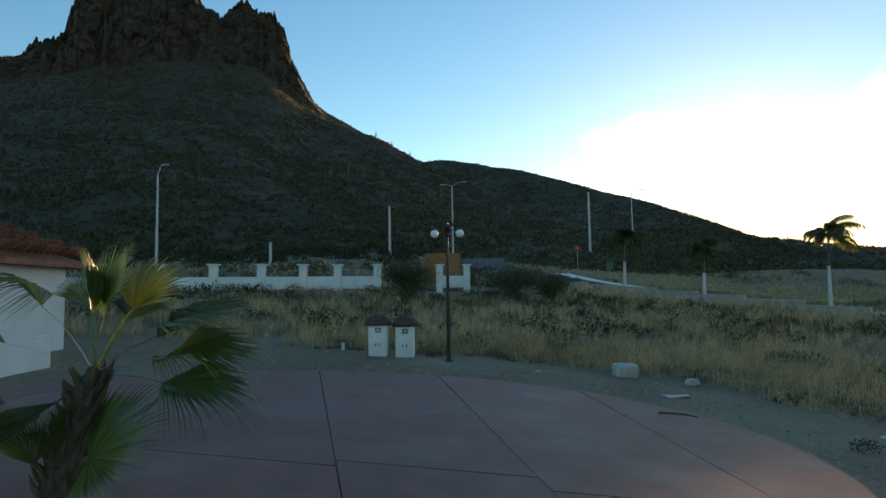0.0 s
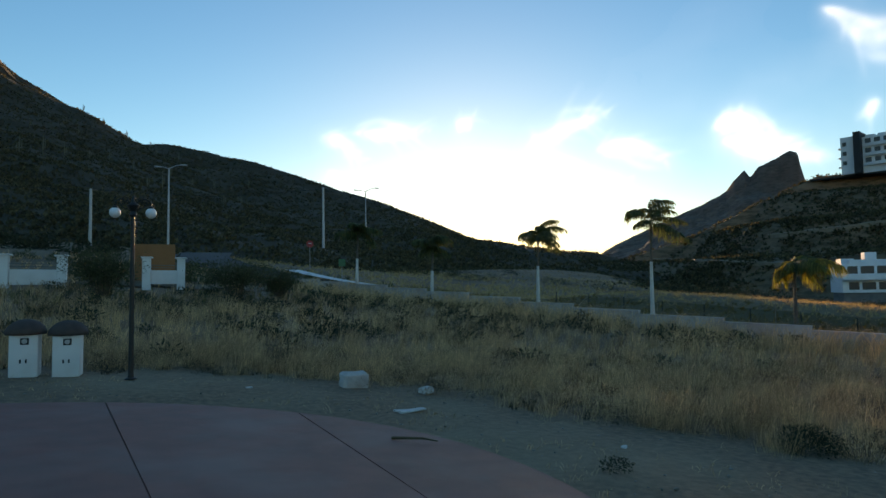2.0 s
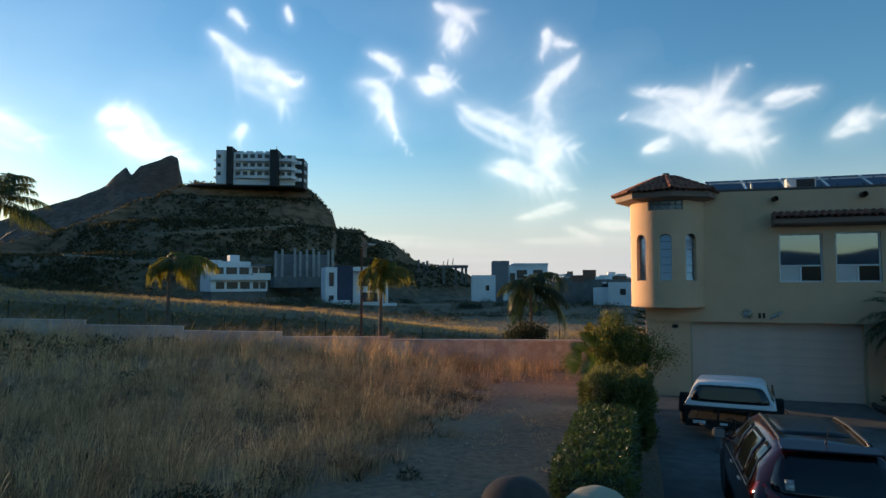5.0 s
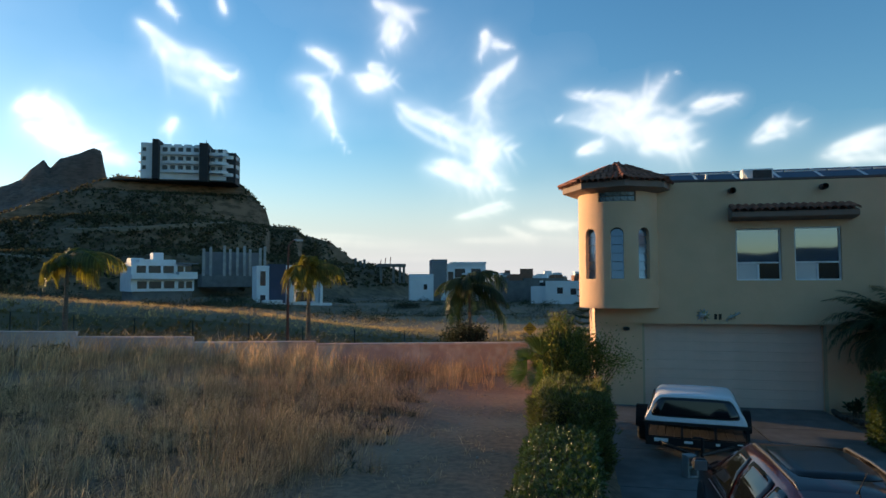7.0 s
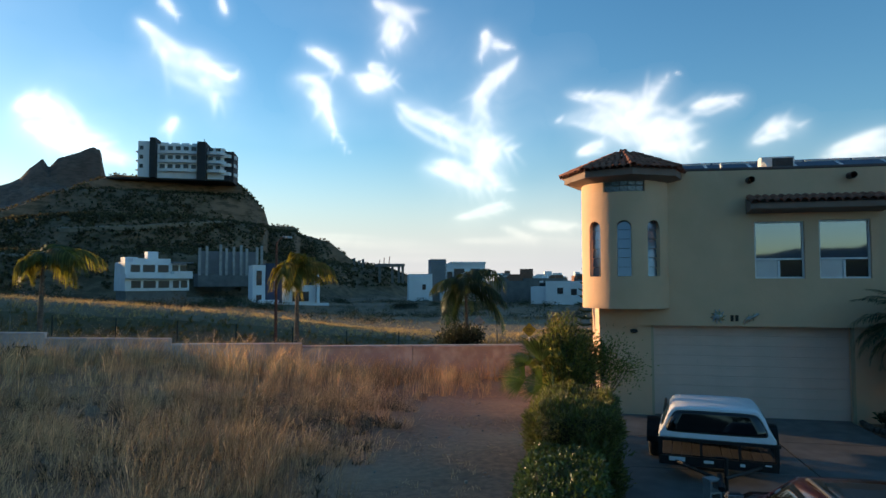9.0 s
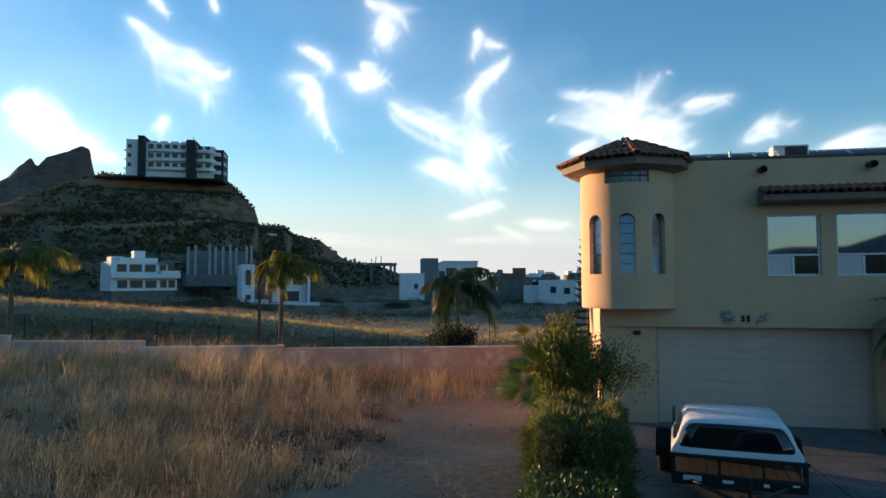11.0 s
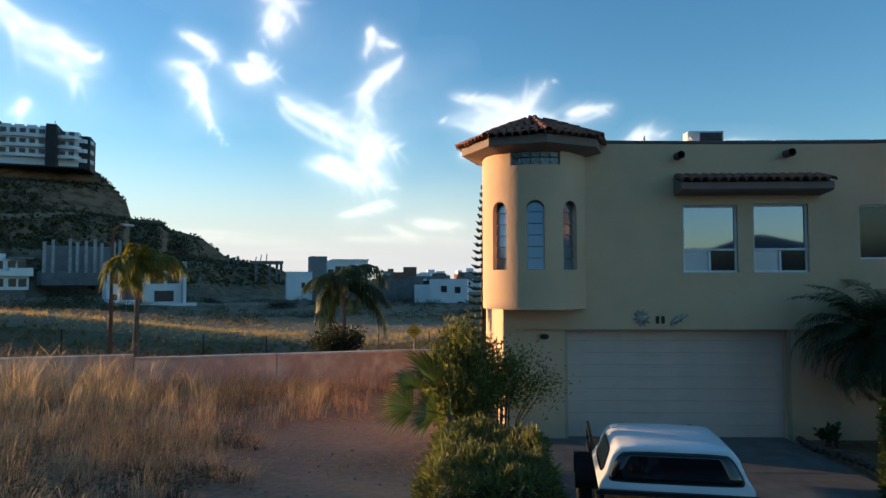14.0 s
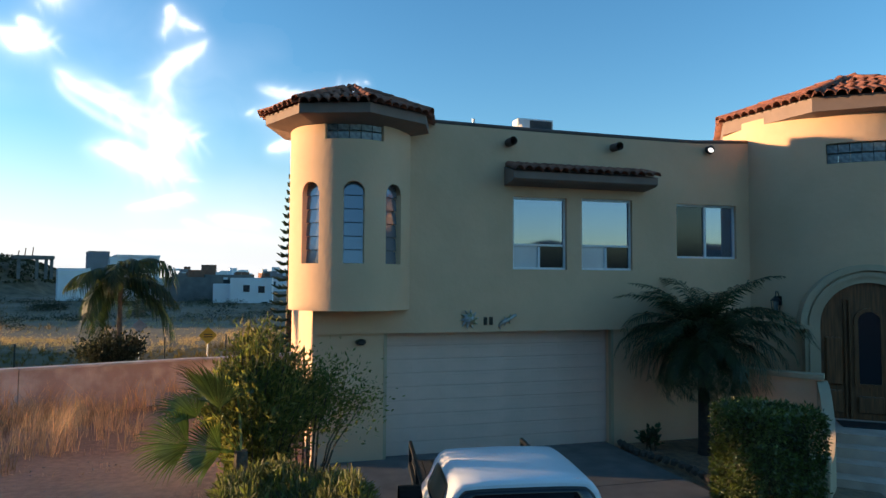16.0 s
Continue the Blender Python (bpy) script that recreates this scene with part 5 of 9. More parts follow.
for y in (-0.99, 1.1):
    wheel(TRAIL, 1.7, y, 0.35, 0.22, "black trailer tyre")
    bm = bmesh.new()
    arc = [(1.7 + 0.42 * math.cos(radians(a)), 0.36 + 0.42 * math.sin(radians(a))) for a in range(0, 181, 15)]
    rows_f = [[bm.verts.new((x, y + s, z)) for x, z in arc] for s in (-0.14, 0.14)]
    for k in range(len(arc) - 1):
        bm.faces.new((rows_f[0][k], rows_f[0][k + 1], rows_f[1][k + 1], rows_f[1][k]))
    bmesh.ops.solidify(bm, geom=bm.faces[:], thickness=0.01)
    part("mudguard", bm, M["iron"], TRAIL)
bm = bmesh.new()
for s in (-1, 1):
    tube(bm, [(0.0, s * 0.7, 0.36), (-0.85, s * 0.08, 0.36)], 0.03, 6)
tube(bm, [(-0.7, 0, 0.36), (-1.25, 0, 0.36)], 0.045, 8)
tube(bm, [(-0.75, -0.1, 0.1), (-0.75, -0.1, 0.66)], 0.03, 8)
tube(bm, [(-0.75, -0.1, 0.66), (-0.75, 0.06, 0.66)], 0.015, 6)
box(bm, -0.75, -0.1, 0.06, 0.14, 0.14, 0.03)
tube(bm, [(-1.25, 0, 0.36), (-1.36, 0, 0.33)], [0.06, 0.05], 8)
part("drawbar", bm, M["iron"], TRAIL)
cinder = thing("cinder_block", "grey cinder block standing on end beside the drawbar", "block", pose(20.1, 5.1, 0.035, 0, 0, 24))
bm = bmesh.new()
for y in (-0.09, 0.09):
    box(bm, 0, y, 0.2, 0.2, 0.03, 0.4, 0.004)
for z in (0.017, 0.2, 0.383):
    box(bm, 0, 0, z, 0.2, 0.15, 0.034)
part("block", bm, M["gunmetal_block"], cinder)

CAP = thing("pickup_canopy", "white fibreglass pickup canopy with dark windows resting on a trailer", "canopy", pose(21.12, 4.83, 0.797, 0, 0, -8.5) @ Matrix.Diagonal((1.0, 1.05, 1.07, 1.0)))


def cap_outline(x, w0, w1, h, lean=0.0, lift=0.0):
    side = [(w0, lift), (w0 * 0.997, 0.05 + lift), (w0 * 0.62 + w1 * 0.38, h * 0.38), (w0 * 0.25 + w1 * 0.75 + 0.01, h * 0.76), (w1 + 0.015, h * 0.90), (w1 - 0.045, h * 0.975), (w1 * 0.6, h)]
    return [(x + lean * z, -y, z) for y, z in side] + [(x + lean * h, 0, h * 1.015)] + [(x + lean * z, y, z) for y, z in side[::-1]]


bm = bmesh.new()
loft(bm, [cap_outline(0.0, 0.885, 0.655, 0.475, 0.16, 0.02), cap_outline(0.008, 0.905, 0.675, 0.495, 0.16), cap_outline(0.04, 0.912, 0.685, 0.512, 0.15), cap_outline(0.30, 0.912, 0.68, 0.522, 0.05), cap_outline(0.85, 0.912, 0.68, 0.53), cap_outline(1.35, 0.912, 0.68, 0.515, -0.04), cap_outline(1.62, 0.91, 0.68, 0.49, -0.2), cap_outline(1.72, 0.89, 0.66, 0.46, -0.3)])
for f in bm.faces:
    f.smooth = len(f.verts) == 4
for e in bm.edges:
    e.smooth = e.calc_face_angle(3.0) < 0.6
cap_skin = BVHTree.FromBMesh(bm)
part("shell", bm, M["cap_white"], CAP)


rear = skin_pane("rear_window", [(0.02, 0.83, 0.085), (0.02, -0.83, 0.085), (0.07, -0.65, 0.45), (0.07, 0.65, 0.45)], cap_skin, CAP, M["plastic"], 0.006, 10, "dark rear window with a black seal", 0.07)
skin_pane("glass", [(0.02, 0.80, 0.11), (0.02, -0.80, 0.11), (0.065, -0.63, 0.425), (0.065, 0.63, 0.425)], cap_skin, rear, M["car_glass"], 0.012, 10, "", 0.07)
for s in (-1, 1):
    skin_pane("side_window", [(0.20, s * 0.88, 0.13), (1.40, s * 0.88, 0.13), (1.30, s * 0.73, 0.41), (0.28, s * 0.73, 0.41)], cap_skin, CAP, M["car_glass"], 0.008, 8, "dark side window", 0.12)

# ---------------------------------------------------------------- plants
M["hedge_leaf"] = leafy("glossy hedge leaf", (0.056, 0.085, 0.021), (0.105, 0.13, 0.030), 0.5, 0.3, 0.36, 0.6)
M["shrub_leaf"] = leafy("olive shrub leaf", (0.115, 0.115, 0.045), (0.20, 0.18, 0.075), 0.45, 0.38, 0.5)
M["yellow_leaf"] = leafy("sunlit yellow-green leaf", (0.065, 0.085, 0.025), (0.12, 0.12, 0.035), 0.4, 0.45, 0.5)
M["bright_leaf"] = leafy("fresh green leaf", (0.10, 0.125, 0.035), (0.18, 0.18, 0.05), 0.4, 0.5, 0.5)
M["sun_leaf"] = leafy("yellow-green oleander leaf", (0.17, 0.165, 0.045), (0.27, 0.23, 0.07), 0.4, 0.5, 0.5)
M["palm_leaf"] = leafy("fan palm blade", (0.060, 0.100, 0.026), (0.115, 0.15, 0.038), 0.35, 0.24, 0.26, 0.7)
M["date_leaf"] = leafy("dark palm leaflet", (0.025, 0.045, 0.02), (0.045, 0.07, 0.028), 0.35, 0.3, 0.45)
M["queen_leaf"] = leafy("dusty palm leaflet", (0.055, 0.078, 0.030), (0.115, 0.115, 0.042), 0.4, 0.42, 0.5)
M["gold_leaf"] = leafy("yellowing palm leaflet", (0.13, 0.135, 0.03), (0.24, 0.20, 0.05), 0.4, 0.45, 0.5)
M["dry_frond"] = leafy("dry hanging frond", (0.22, 0.15, 0.08), (0.14, 0.10, 0.06), 0.3, 0.3, 0.8)
M["brush"] = leafy("grey-green dry brush", (0.06, 0.058, 0.035), (0.10, 0.085, 0.05), 0.4, 0.25, 0.8)
M["dark_brush"] = leafy("dark thorn scrub", (0.028, 0.034, 0.018), (0.05, 0.052, 0.028), 0.4, 0.25, 0.8)
M["thorn_leaf"] = leafy("dusty thorn leaf", (0.06, 0.068, 0.032), (0.10, 0.098, 0.05), 0.4, 0.3, 0.8)
M["straw"] = leafy("dry straw-coloured grass", (0.74, 0.49, 0.28), (0.52, 0.335, 0.19), 0.5, 0.5, 0.7)
M["straw_grey"] = leafy("grey old grass", (0.62, 0.41, 0.245), (0.40, 0.255, 0.155), 0.45, 0.45, 0.8)
M["green_grass"] = leafy("green-brown grass", (0.12, 0.105, 0.04), (0.19, 0.15, 0.065), 0.4, 0.4, 0.7)
M["bark"] = material("rough brown bark", (0.12, 0.085, 0.055), (0.065, 0.048, 0.033), scale=10, rough=0.95, bump=1.0, bump_scale=22)
M["dark_bark"] = material("dark shaggy palm trunk", (0.045, 0.034, 0.026), (0.022, 0.017, 0.014), scale=9, rough=0.95, bump=1.0, bump_scale=30)
M["palm_bark"] = material("grey palm trunk", (0.15, 0.125, 0.098), (0.085, 0.07, 0.055), scale=6, rough=0.95, bump=0.8, bump_scale=18, stretch=(1, 1, 5))
M["lime_wash"] = material("lime-washed trunk", (0.62, 0.61, 0.58), (0.5, 0.49, 0.46), scale=6, rough=0.95, stain=(0.35, 0.32, 0.28), bump=0.5, bump_scale=18)
M["stem"] = material("green stem", (0.12, 0.14, 0.05), (0.08, 0.09, 0.035), scale=8, rough=0.7, bump=0.2)
nrng = np.random.default_rng(11)


def mesh_np(name, verts, tris, mat, parent=None, label="", quads=None):
    """One mesh from arrays of vertices and triangles."""
    me = bpy.data.meshes.new(name)
    verts, tris = np.asarray(verts, np.float32), np.asarray(tris, np.int32)
    me.vertices.add(len(verts))
    me.vertices.foreach_set("co", verts.ravel())
    me.loops.add(tris.size)
    me.loops.foreach_set("vertex_index", tris.ravel())
    me.polygons.add(len(tris))
    me.polygons.foreach_set("loop_start", np.arange(0, tris.size, 3, dtype=np.int32))
    me.polygons.foreach_set("loop_total", np.full(len(tris), 3, np.int32))
    me.update(calc_edges=True)
    me.materials.append(mat)
    ob = new(name, me)
    ob.parent = parent
    return tagged(ob, label)


def leaf_arrays(pos, out, size, slim=0.45, droop=0.25):
    """Folded leaves at positions, growing roughly along out; each has four points and two triangles."""
    n = len(pos)
    d = out + nrng.normal(0, 0.75, (n, 3))
    d[:, 2] -= droop * nrng.random(n)
    d /= np.linalg.norm(d, axis=1, keepdims=True) + 1e-9
    s = np.cross(d, nrng.normal(0, 1, (n, 3)))
    s /= np.linalg.norm(s, axis=1, keepdims=True) + 1e-9
    up = np.cross(s, d)
    ln = size * (0.6 + 0.8 * nrng.random((n, 1)))
    base, tip = pos, pos + d * ln
    mid = pos + d * ln * 0.45
    l, r = mid + s * ln * slim * 0.5 + up * ln * 0.08, mid - s * ln * slim * 0.5 + up * ln * 0.08
    v = np.stack([base, l, tip, r], 1).reshape(-1, 3)
    i = np.arange(n)[:, None] * 4
    t = np.concatenate([i + [0, 1, 2], i + [0, 2, 3]], 1).reshape(-1, 3)
    return v, t


def lumpy(p, amp, freq, seed=0.0):
    return np.array([amp * noise.fractal((q[0] * freq, q[1] * freq, q[2] * freq + seed), 0.8, 2.0, 3) for q in p])


def clipped_shrub(name, label, category, x0, x1, y0, y1, z0, z1, leaf, mat, n, wobble=0.08, group="", slim=0.45, second=None):
    """A clipped block of leaves over a plain dark box as its core."""
    root = thing(name, label, category, group=group)
    c = np.array([(x0 + x1) / 2, (y0 + y1) / 2, (z0 + z1) / 2])
    h = np.array([(x1 - x0) / 2, (y1 - y0) / 2, (z1 - z0) / 2])
    face_area = np.array([h[1] * h[2], h[1] * h[2], h[0] * h[2], h[0] * h[2], h[0] * h[1]])
    face = nrng.choice(5, n, p=face_area / face_area.sum())
    p = nrng.uniform(-1, 1, (n, 3))
    out = np.zeros((n, 3))
    for f, (ax, sg) in enumerate(((0, -1), (0, 1), (1, -1), (1, 1), (2, 1))):
        k = face == f
        p[k, ax] = sg
        out[k, ax] = sg
    # eased corners
    q = np.abs(p)
    soft = np.linalg.norm(np.clip(q - 0.72, 0, None), axis=1, keepdims=True)
    p = p * (1 - 0.35 * np.clip(soft - 0.28, 0, None))
    pos = c + p * h
    pos += out * (lumpy(pos, wobble, 1.6)[:, None] + nrng.normal(0, 0.035, (n, 1)) - 0.03)
    if slim < 0.4:
        out[:, 2] += 0.8
    v, t = leaf_arrays(pos, out, leaf, slim)
    cut = int(n * 0.6) if second else n
    mesh_np("foliage", v[: cut * 4], t[: cut * 2], mat, root)
    if second:
        mesh_np("young_foliage", v[cut * 4:], t[cut * 2:] - cut * 4, second, root)
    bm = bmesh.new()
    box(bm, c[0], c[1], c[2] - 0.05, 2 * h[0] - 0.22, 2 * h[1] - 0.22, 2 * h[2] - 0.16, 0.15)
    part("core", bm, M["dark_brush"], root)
    return root


def loose_shrub(name, label, category, x, y, z, rx, ry, rz, leaf, mat, n, stems=9, slim=0.35, group="", lift=0.15, mats=None):
    """An open shrub: stems that fan out from the ground, leaves in clumps at their ends."""
    root = thing(name, label, category, group=group)
    ends = []
    for k in range(stems):
        a, s = 2 * math.pi * (k + rng.random()) / stems, math.sqrt(rng.random())
        ex, ey, ez = x + rx * s * math.cos(a) * 0.8, y + ry * s * math.sin(a) * 0.8, z + rz * (1.0 - 0.35 * s * s + 0.12 * rng.random())
        bm = bmesh.new()
        tube(bm, [(x + 0.12 * math.cos(a), y + 0.12 * math.sin(a), z - 0.05), (x + (ex - x) * 0.45, y + (ey - y) * 0.45, z + (ez - z) * 0.55), (ex, ey, ez)], [0.022, 0.014, 0.004], 5)
        part("stem", bm, M["bark"], root)
        ends.append((ex, ey, ez))
    e = np.array(ends)
    which = nrng.integers(0, stems, n)
    s = np.clip(nrng.beta(3.0, 1.6, n), 0, 1)[:, None]
    base = np.array([x, y, z + lift * rz])
    pos = base + (e[which] - base) * s + nrng.normal(0, 1, (n, 3)) * np.array([rx, ry, rz * 0.55]) * 0.17
    pos[:, 2] = np.maximum(pos[:, 2], z + 0.03)
    out = (e[which] - base)
    out /= np.linalg.norm(out, axis=1, keepdims=True)
    v, t = leaf_arrays(pos, out * 1.1, leaf, slim)
    half = len(t) // 2
    if mats:
        cut = int(n * 0.65)
        mesh_np("foliage", v[: cut * 4], t[: cut * 2], mat, root)
        mesh_np("young_foliage", v[cut * 4:], t[cut * 2:] - cut * 4, mats, root)
    else:
        mesh_np("foliage", v, t, mat, root)
    return root


def upright_shrub(name, label, x, y, z, rx, ry, h, stems, n, leaf, mats, twigs=10, slim=0.2):
    """A tall shrub of many rising stems, clothed with narrow leaves along their length, bare twigs at the top."""
    root = thing(name, label, "shrub")
    runs = []
    for k in range(stems + twigs):
        a, sp = 2.4 * k, math.sqrt((k % stems + 0.5) / stems)
        top = h * (1.02 - 0.42 * sp * sp + rng.uniform(-0.12, 0.08)) + (0.25 * rng.random() if k >= stems else 0.0)
        if k >= stems:
            sp *= 0.7
        p0 = Vector((x + 0.22 * rx * sp * math.cos(a), y + 0.22 * ry * sp * math.sin(a), z - 0.05))
        p2 = Vector((x + rx * sp * math.cos(a), y + ry * sp * math.sin(a), z + top))
        p1 = p0.lerp(p2, 0.5) + Vector((-0.16 * rx * sp * math.cos(a), -0.16 * ry * sp * math.sin(a), 0.10 * h))
        bm_s = bmesh.new()
        tube(bm_s, [p0, p0.lerp(p1, 0.6), p1.lerp(p2, 0.35), p2], [0.018, 0.013, 0.009, 0.003], 5)
        part("stem" if k < stems else "twig", bm_s, M["bark"] if k < stems else M["dry_frond"], root)
        if k < stems:
            runs.append((p0, p1, p2))
    runs = np.array([[list(p) for p in q] for q in runs])
    q = runs[nrng.integers(0, stems, n)]
    u = nrng.uniform(0.10, 1.0, (n, 1)) ** 0.8
    pos = q[:, 0] * (1 - u) ** 2 + 2 * q[:, 1] * u * (1 - u) + q[:, 2] * u ** 2
    tan_ = 2 * (q[:, 1] - q[:, 0]) * (1 - u) + 2 * (q[:, 2] - q[:, 1]) * u
    tan_ /= np.linalg.norm(tan_, axis=1, keepdims=True)
    pos = pos + nrng.normal(0, 0.055, (n, 3))
    v, t = leaf_arrays(pos, tan_ * 1.2 + (pos - np.array([x, y, z + 0.4 * h])) * 0.25, leaf, slim, 0.2)
    cut = int(n * 0.62)
    mesh_np("foliage", v[: cut * 4], t[: cut * 2], mats[0], root)
    mesh_np("young_foliage", v[cut * 4:], t[cut * 2:] - cut * 4, mats[1], root)
    return root


def feather_frond(length, start, bend, pairs, leaflet, seed, gust=(0.0, 0.0), hang=0.5, turn=0.0, broad=0.030):
    """One arching feather frond from the origin, at a start angle above level, curling over by bend degrees; gust pushes its outer part sideways."""
    r = np.random.default_rng(seed)
    s = np.linspace(0, 1, pairs)
    th = np.radians(start - bend * s ** 1.25)
    step = length / (pairs - 1)
    out_ = np.concatenate([[0], np.cumsum(np.cos(th[:-1]) * step)])
    up = np.concatenate([[0], np.cumsum(np.sin(th[:-1]) * step)])
    sway = 0.05 * length * np.sin(2.6 * s + seed)
    ca, sa = math.cos(turn), math.sin(turn)
    spine = np.stack([out_ * ca - sway * sa + gust[0] * length * s ** 1.7, out_ * sa + sway * ca + gust[1] * length * s ** 1.7, up], 1)
    tang = np.gradient(spine, axis=0)
    tang /= np.linalg.norm(tang, axis=1, keepdims=True)
    flat = np.cross(tang, np.array([0, 0, 1.0])) + np.array([-sa, ca, 0]) * -0.15
    flat /= np.linalg.norm(flat, axis=1, keepdims=True)
    top = np.cross(flat, tang)
    verts, tris = [], []
    w = 0.010 * length
    for k in range(pairs - 1):
        i = len(verts)
        w0, w1 = w * (1 - 0.85 * s[k]), w * (1 - 0.85 * s[k + 1])
        verts += [spine[k] - flat[k] * w0, spine[k] + top[k] * w0, spine[k] + flat[k] * w0, spine[k + 1] - flat[k + 1] * w1, spine[k + 1] + top[k + 1] * w1, spine[k + 1] + flat[k + 1] * w1]
        tris += [(i, i + 1, i + 4), (i, i + 4, i + 3), (i + 1, i + 2, i + 5), (i + 1, i + 5, i + 4)]
    for k in range(max(2, pairs // 10), pairs):
        for sd in (-1, 1):
            t = s[k]
            ln = leaflet * (0.30 + 0.95 * math.sin(math.pi * (0.14 + 0.80 * t))) * r.uniform(0.8, 1.15)
            d = tang[k] * (0.55 + 0.5 * t) + flat[k] * sd + top[k] * (0.30 - 0.25 * hang + 0.15 * r.normal())
            d += np.array([gust[0], gust[1], 0]) * 0.5
            d /= np.linalg.norm(d)
            root_ = spine[k]
            mid_ = root_ + d * ln * 0.5 + np.array([0, 0, -0.10 * hang * ln])
            tip = root_ + d * ln * (1 - 0.15 * hang) + np.array([0, 0, -0.55 * hang * ln])
            side = tang[k] * (broad * ln + 0.0012 * length)
            i = len(verts)
            verts += [root_ - side * 0.5, root_ + side * 0.5, mid_ + side, mid_ - side, tip]
            tris += [(i, i + 1, i + 2), (i, i + 2, i + 3), (i + 3, i + 2, i + 4)]
    return np.array(verts), np.array(tris)


def feather_palm(name, label, x, y, z, trunk_h, r0, r1, fronds, length, mats, droops, group="", white=0.0, wind=0.0, leaflet=0.42, bend=0.0, pairs=26, seed=1, hang=0.5, rise=(84, 70), broad=0.030, ragged=12, bark="palm_bark"):
    """A palm: ringed trunk, a part of it whitewashed if so, and arching feather fronds, each a part."""
    root = thing(name, label, "palm tree", pose(x, y, z), group)
    r = random.Random(seed)
    cut = [0.0, 0.12, 0.3, 0.5, 0.7, 0.86, 1.0]
    pts = [(bend * s * s, 0.3 * bend * s * s, -0.15 + (trunk_h + 0.15) * s) for s in cut]
    rad = [r0 * 1.35, r0 * 1.1, r0, (r0 + r1) / 2, r1 * 1.05, r1, r1 * 1.25]
    n_w = sum(1 for p in pts if p[2] <= white) if white else 0
    bm = bmesh.new()
    tube(bm, pts, rad, 12)
    part("trunk", bm, M[bark], root)
    if white:
        frac = white / trunk_h
        bm = bmesh.new()
        tube(bm, [(bend * s * s, 0.3 * bend * s * s, -0.1 + (trunk_h + 0.1) * s) for s in np.linspace(0, frac, 6)], [float(np.interp(s, cut, rad)) + 0.012 for s in np.linspace(0, frac, 6)], 12)
        part("white_band", bm, M["lime_wash"], root, "lime-washed lower trunk")
    bm = bmesh.new()
    tube(bm, [(bend, 0.3 * bend, trunk_h - 0.05), (bend, 0.3 * bend, trunk_h + 0.35 * r1 / 0.12)], [r1 * 1.25, r1 * 0.6], 10)
    part("crownshaft", bm, M["stem"], root)
    for k in range(fronds):
        a = radians(360 * (k * 0.382 % 1.0) + r.uniform(-12, 12))
        age = k / (fronds - 1)
        curl = 45 + 62 * (droops[0] + (droops[1] - droops[0]) * age) + r.uniform(-ragged, ragged)
        start = rise[0] - rise[1] * age + r.uniform(-0.6 * ragged, 0.6 * ragged)
        if ragged > 20:
            start = r.uniform(-30, 98)
            curl = start + (r.uniform(55, 105) if droops[1] > 2.4 else r.uniform(20, 75))
        ln = length * r.uniform(0.85 if ragged < 20 else 0.6, 1.1) * (0.72 + 0.28 * math.sin(math.pi * min(1, age + 0.3)))
        v, t = feather_frond(ln, start, curl, pairs, leaflet * ln / length, seed * 100 + k, (0.34 * wind, -0.94 * wind), hang, a, broad)
        mesh_np("frond", v, t, mats[0] if age < 0.7 or len(mats) < 2 else mats[1], root).matrix_basis = pose(bend, 0.3 * bend, trunk_h + 0.1)
    return root


def fan_frond(radius, petiole, blades, seed, spread=105, sag=0.25):
    """A fan leaf at the end of a stalk along +x: pleated blades with split, drooping tips."""
    r = np.random.default_rng(seed)
    verts, tris = [], []
    w = 0.016
    for k in range(4):
        s0, s1 = k / 4, (k + 1) / 4
        z0, z1 = 0.10 * petiole * math.sin(s0 * 2.2), 0.10 * petiole * math.sin(s1 * 2.2)
        i = len(verts)
        verts += [(petiole * s0, -w, z0), (petiole * s0, w, z0), (petiole * s1, w * 0.9, z1), (petiole * s1, -w * 0.9, z1)]
        tris += [(i, i + 1, i + 2), (i, i + 2, i + 3)]
    c = np.array([petiole, 0, 0.10 * petiole * math.sin(2.2)])
    for k in range(blades):
        u = -1 + 2 * k / (blades - 1)
        a = radians(spread * u)
        ln = radius * (1 - 0.22 * u * u) * r.uniform(0.93, 1.05)
        d = np.array([math.cos(a), math.sin(a), 0.0])
        p = np.array([-math.sin(a), math.cos(a), 0.0])
        lift = 0.22 * radius * abs(u)
        half = radius * radians(spread) / blades * 0.5
        fold = 0.03 * radius
        q = [c, c + d * ln * 0.55 + p * half + (0, 0, lift * 0.5), c + d * ln * 0.55 + (0, 0, lift * 0.5 + fold), c + d * ln * 0.55 - p * half + (0, 0, lift * 0.5)]
        dr = sag * radius * r.uniform(0.6, 1.5)
        q += [c + d * ln * 0.82 + p * half * 0.5 + (0, 0, lift * 0.7 - dr * 0.35), c + d * ln * 0.82 - p * half * 0.5 + (0, 0, lift * 0.7 - dr * 0.35), c + d * ln * 0.99 + (0, 0, lift * 0.7 - dr)]
        i = len(verts)
        verts += q
        tris += [(i, i + 1, i + 2), (i, i + 2, i + 3), (i + 1, i + 4, i + 2), (i + 2, i + 4, i + 5), (i + 2, i + 5, i + 3), (i + 4, i + 6, i + 5)]
    return np.array(verts, float), np.array(tris)


# near fan palm beside the turning circle: a leaning shaggy trunk, fans on long stalks
fan = thing("fan_palm", "short leaning fan palm with a shaggy brown trunk beside red paving", "palm tree", pose(-2.66, 5.95, gz(-2.66, 5.95)))


def fan_trunk(zz):
    return 0.35 * (zz / 1.3) ** 1.25, 0.0


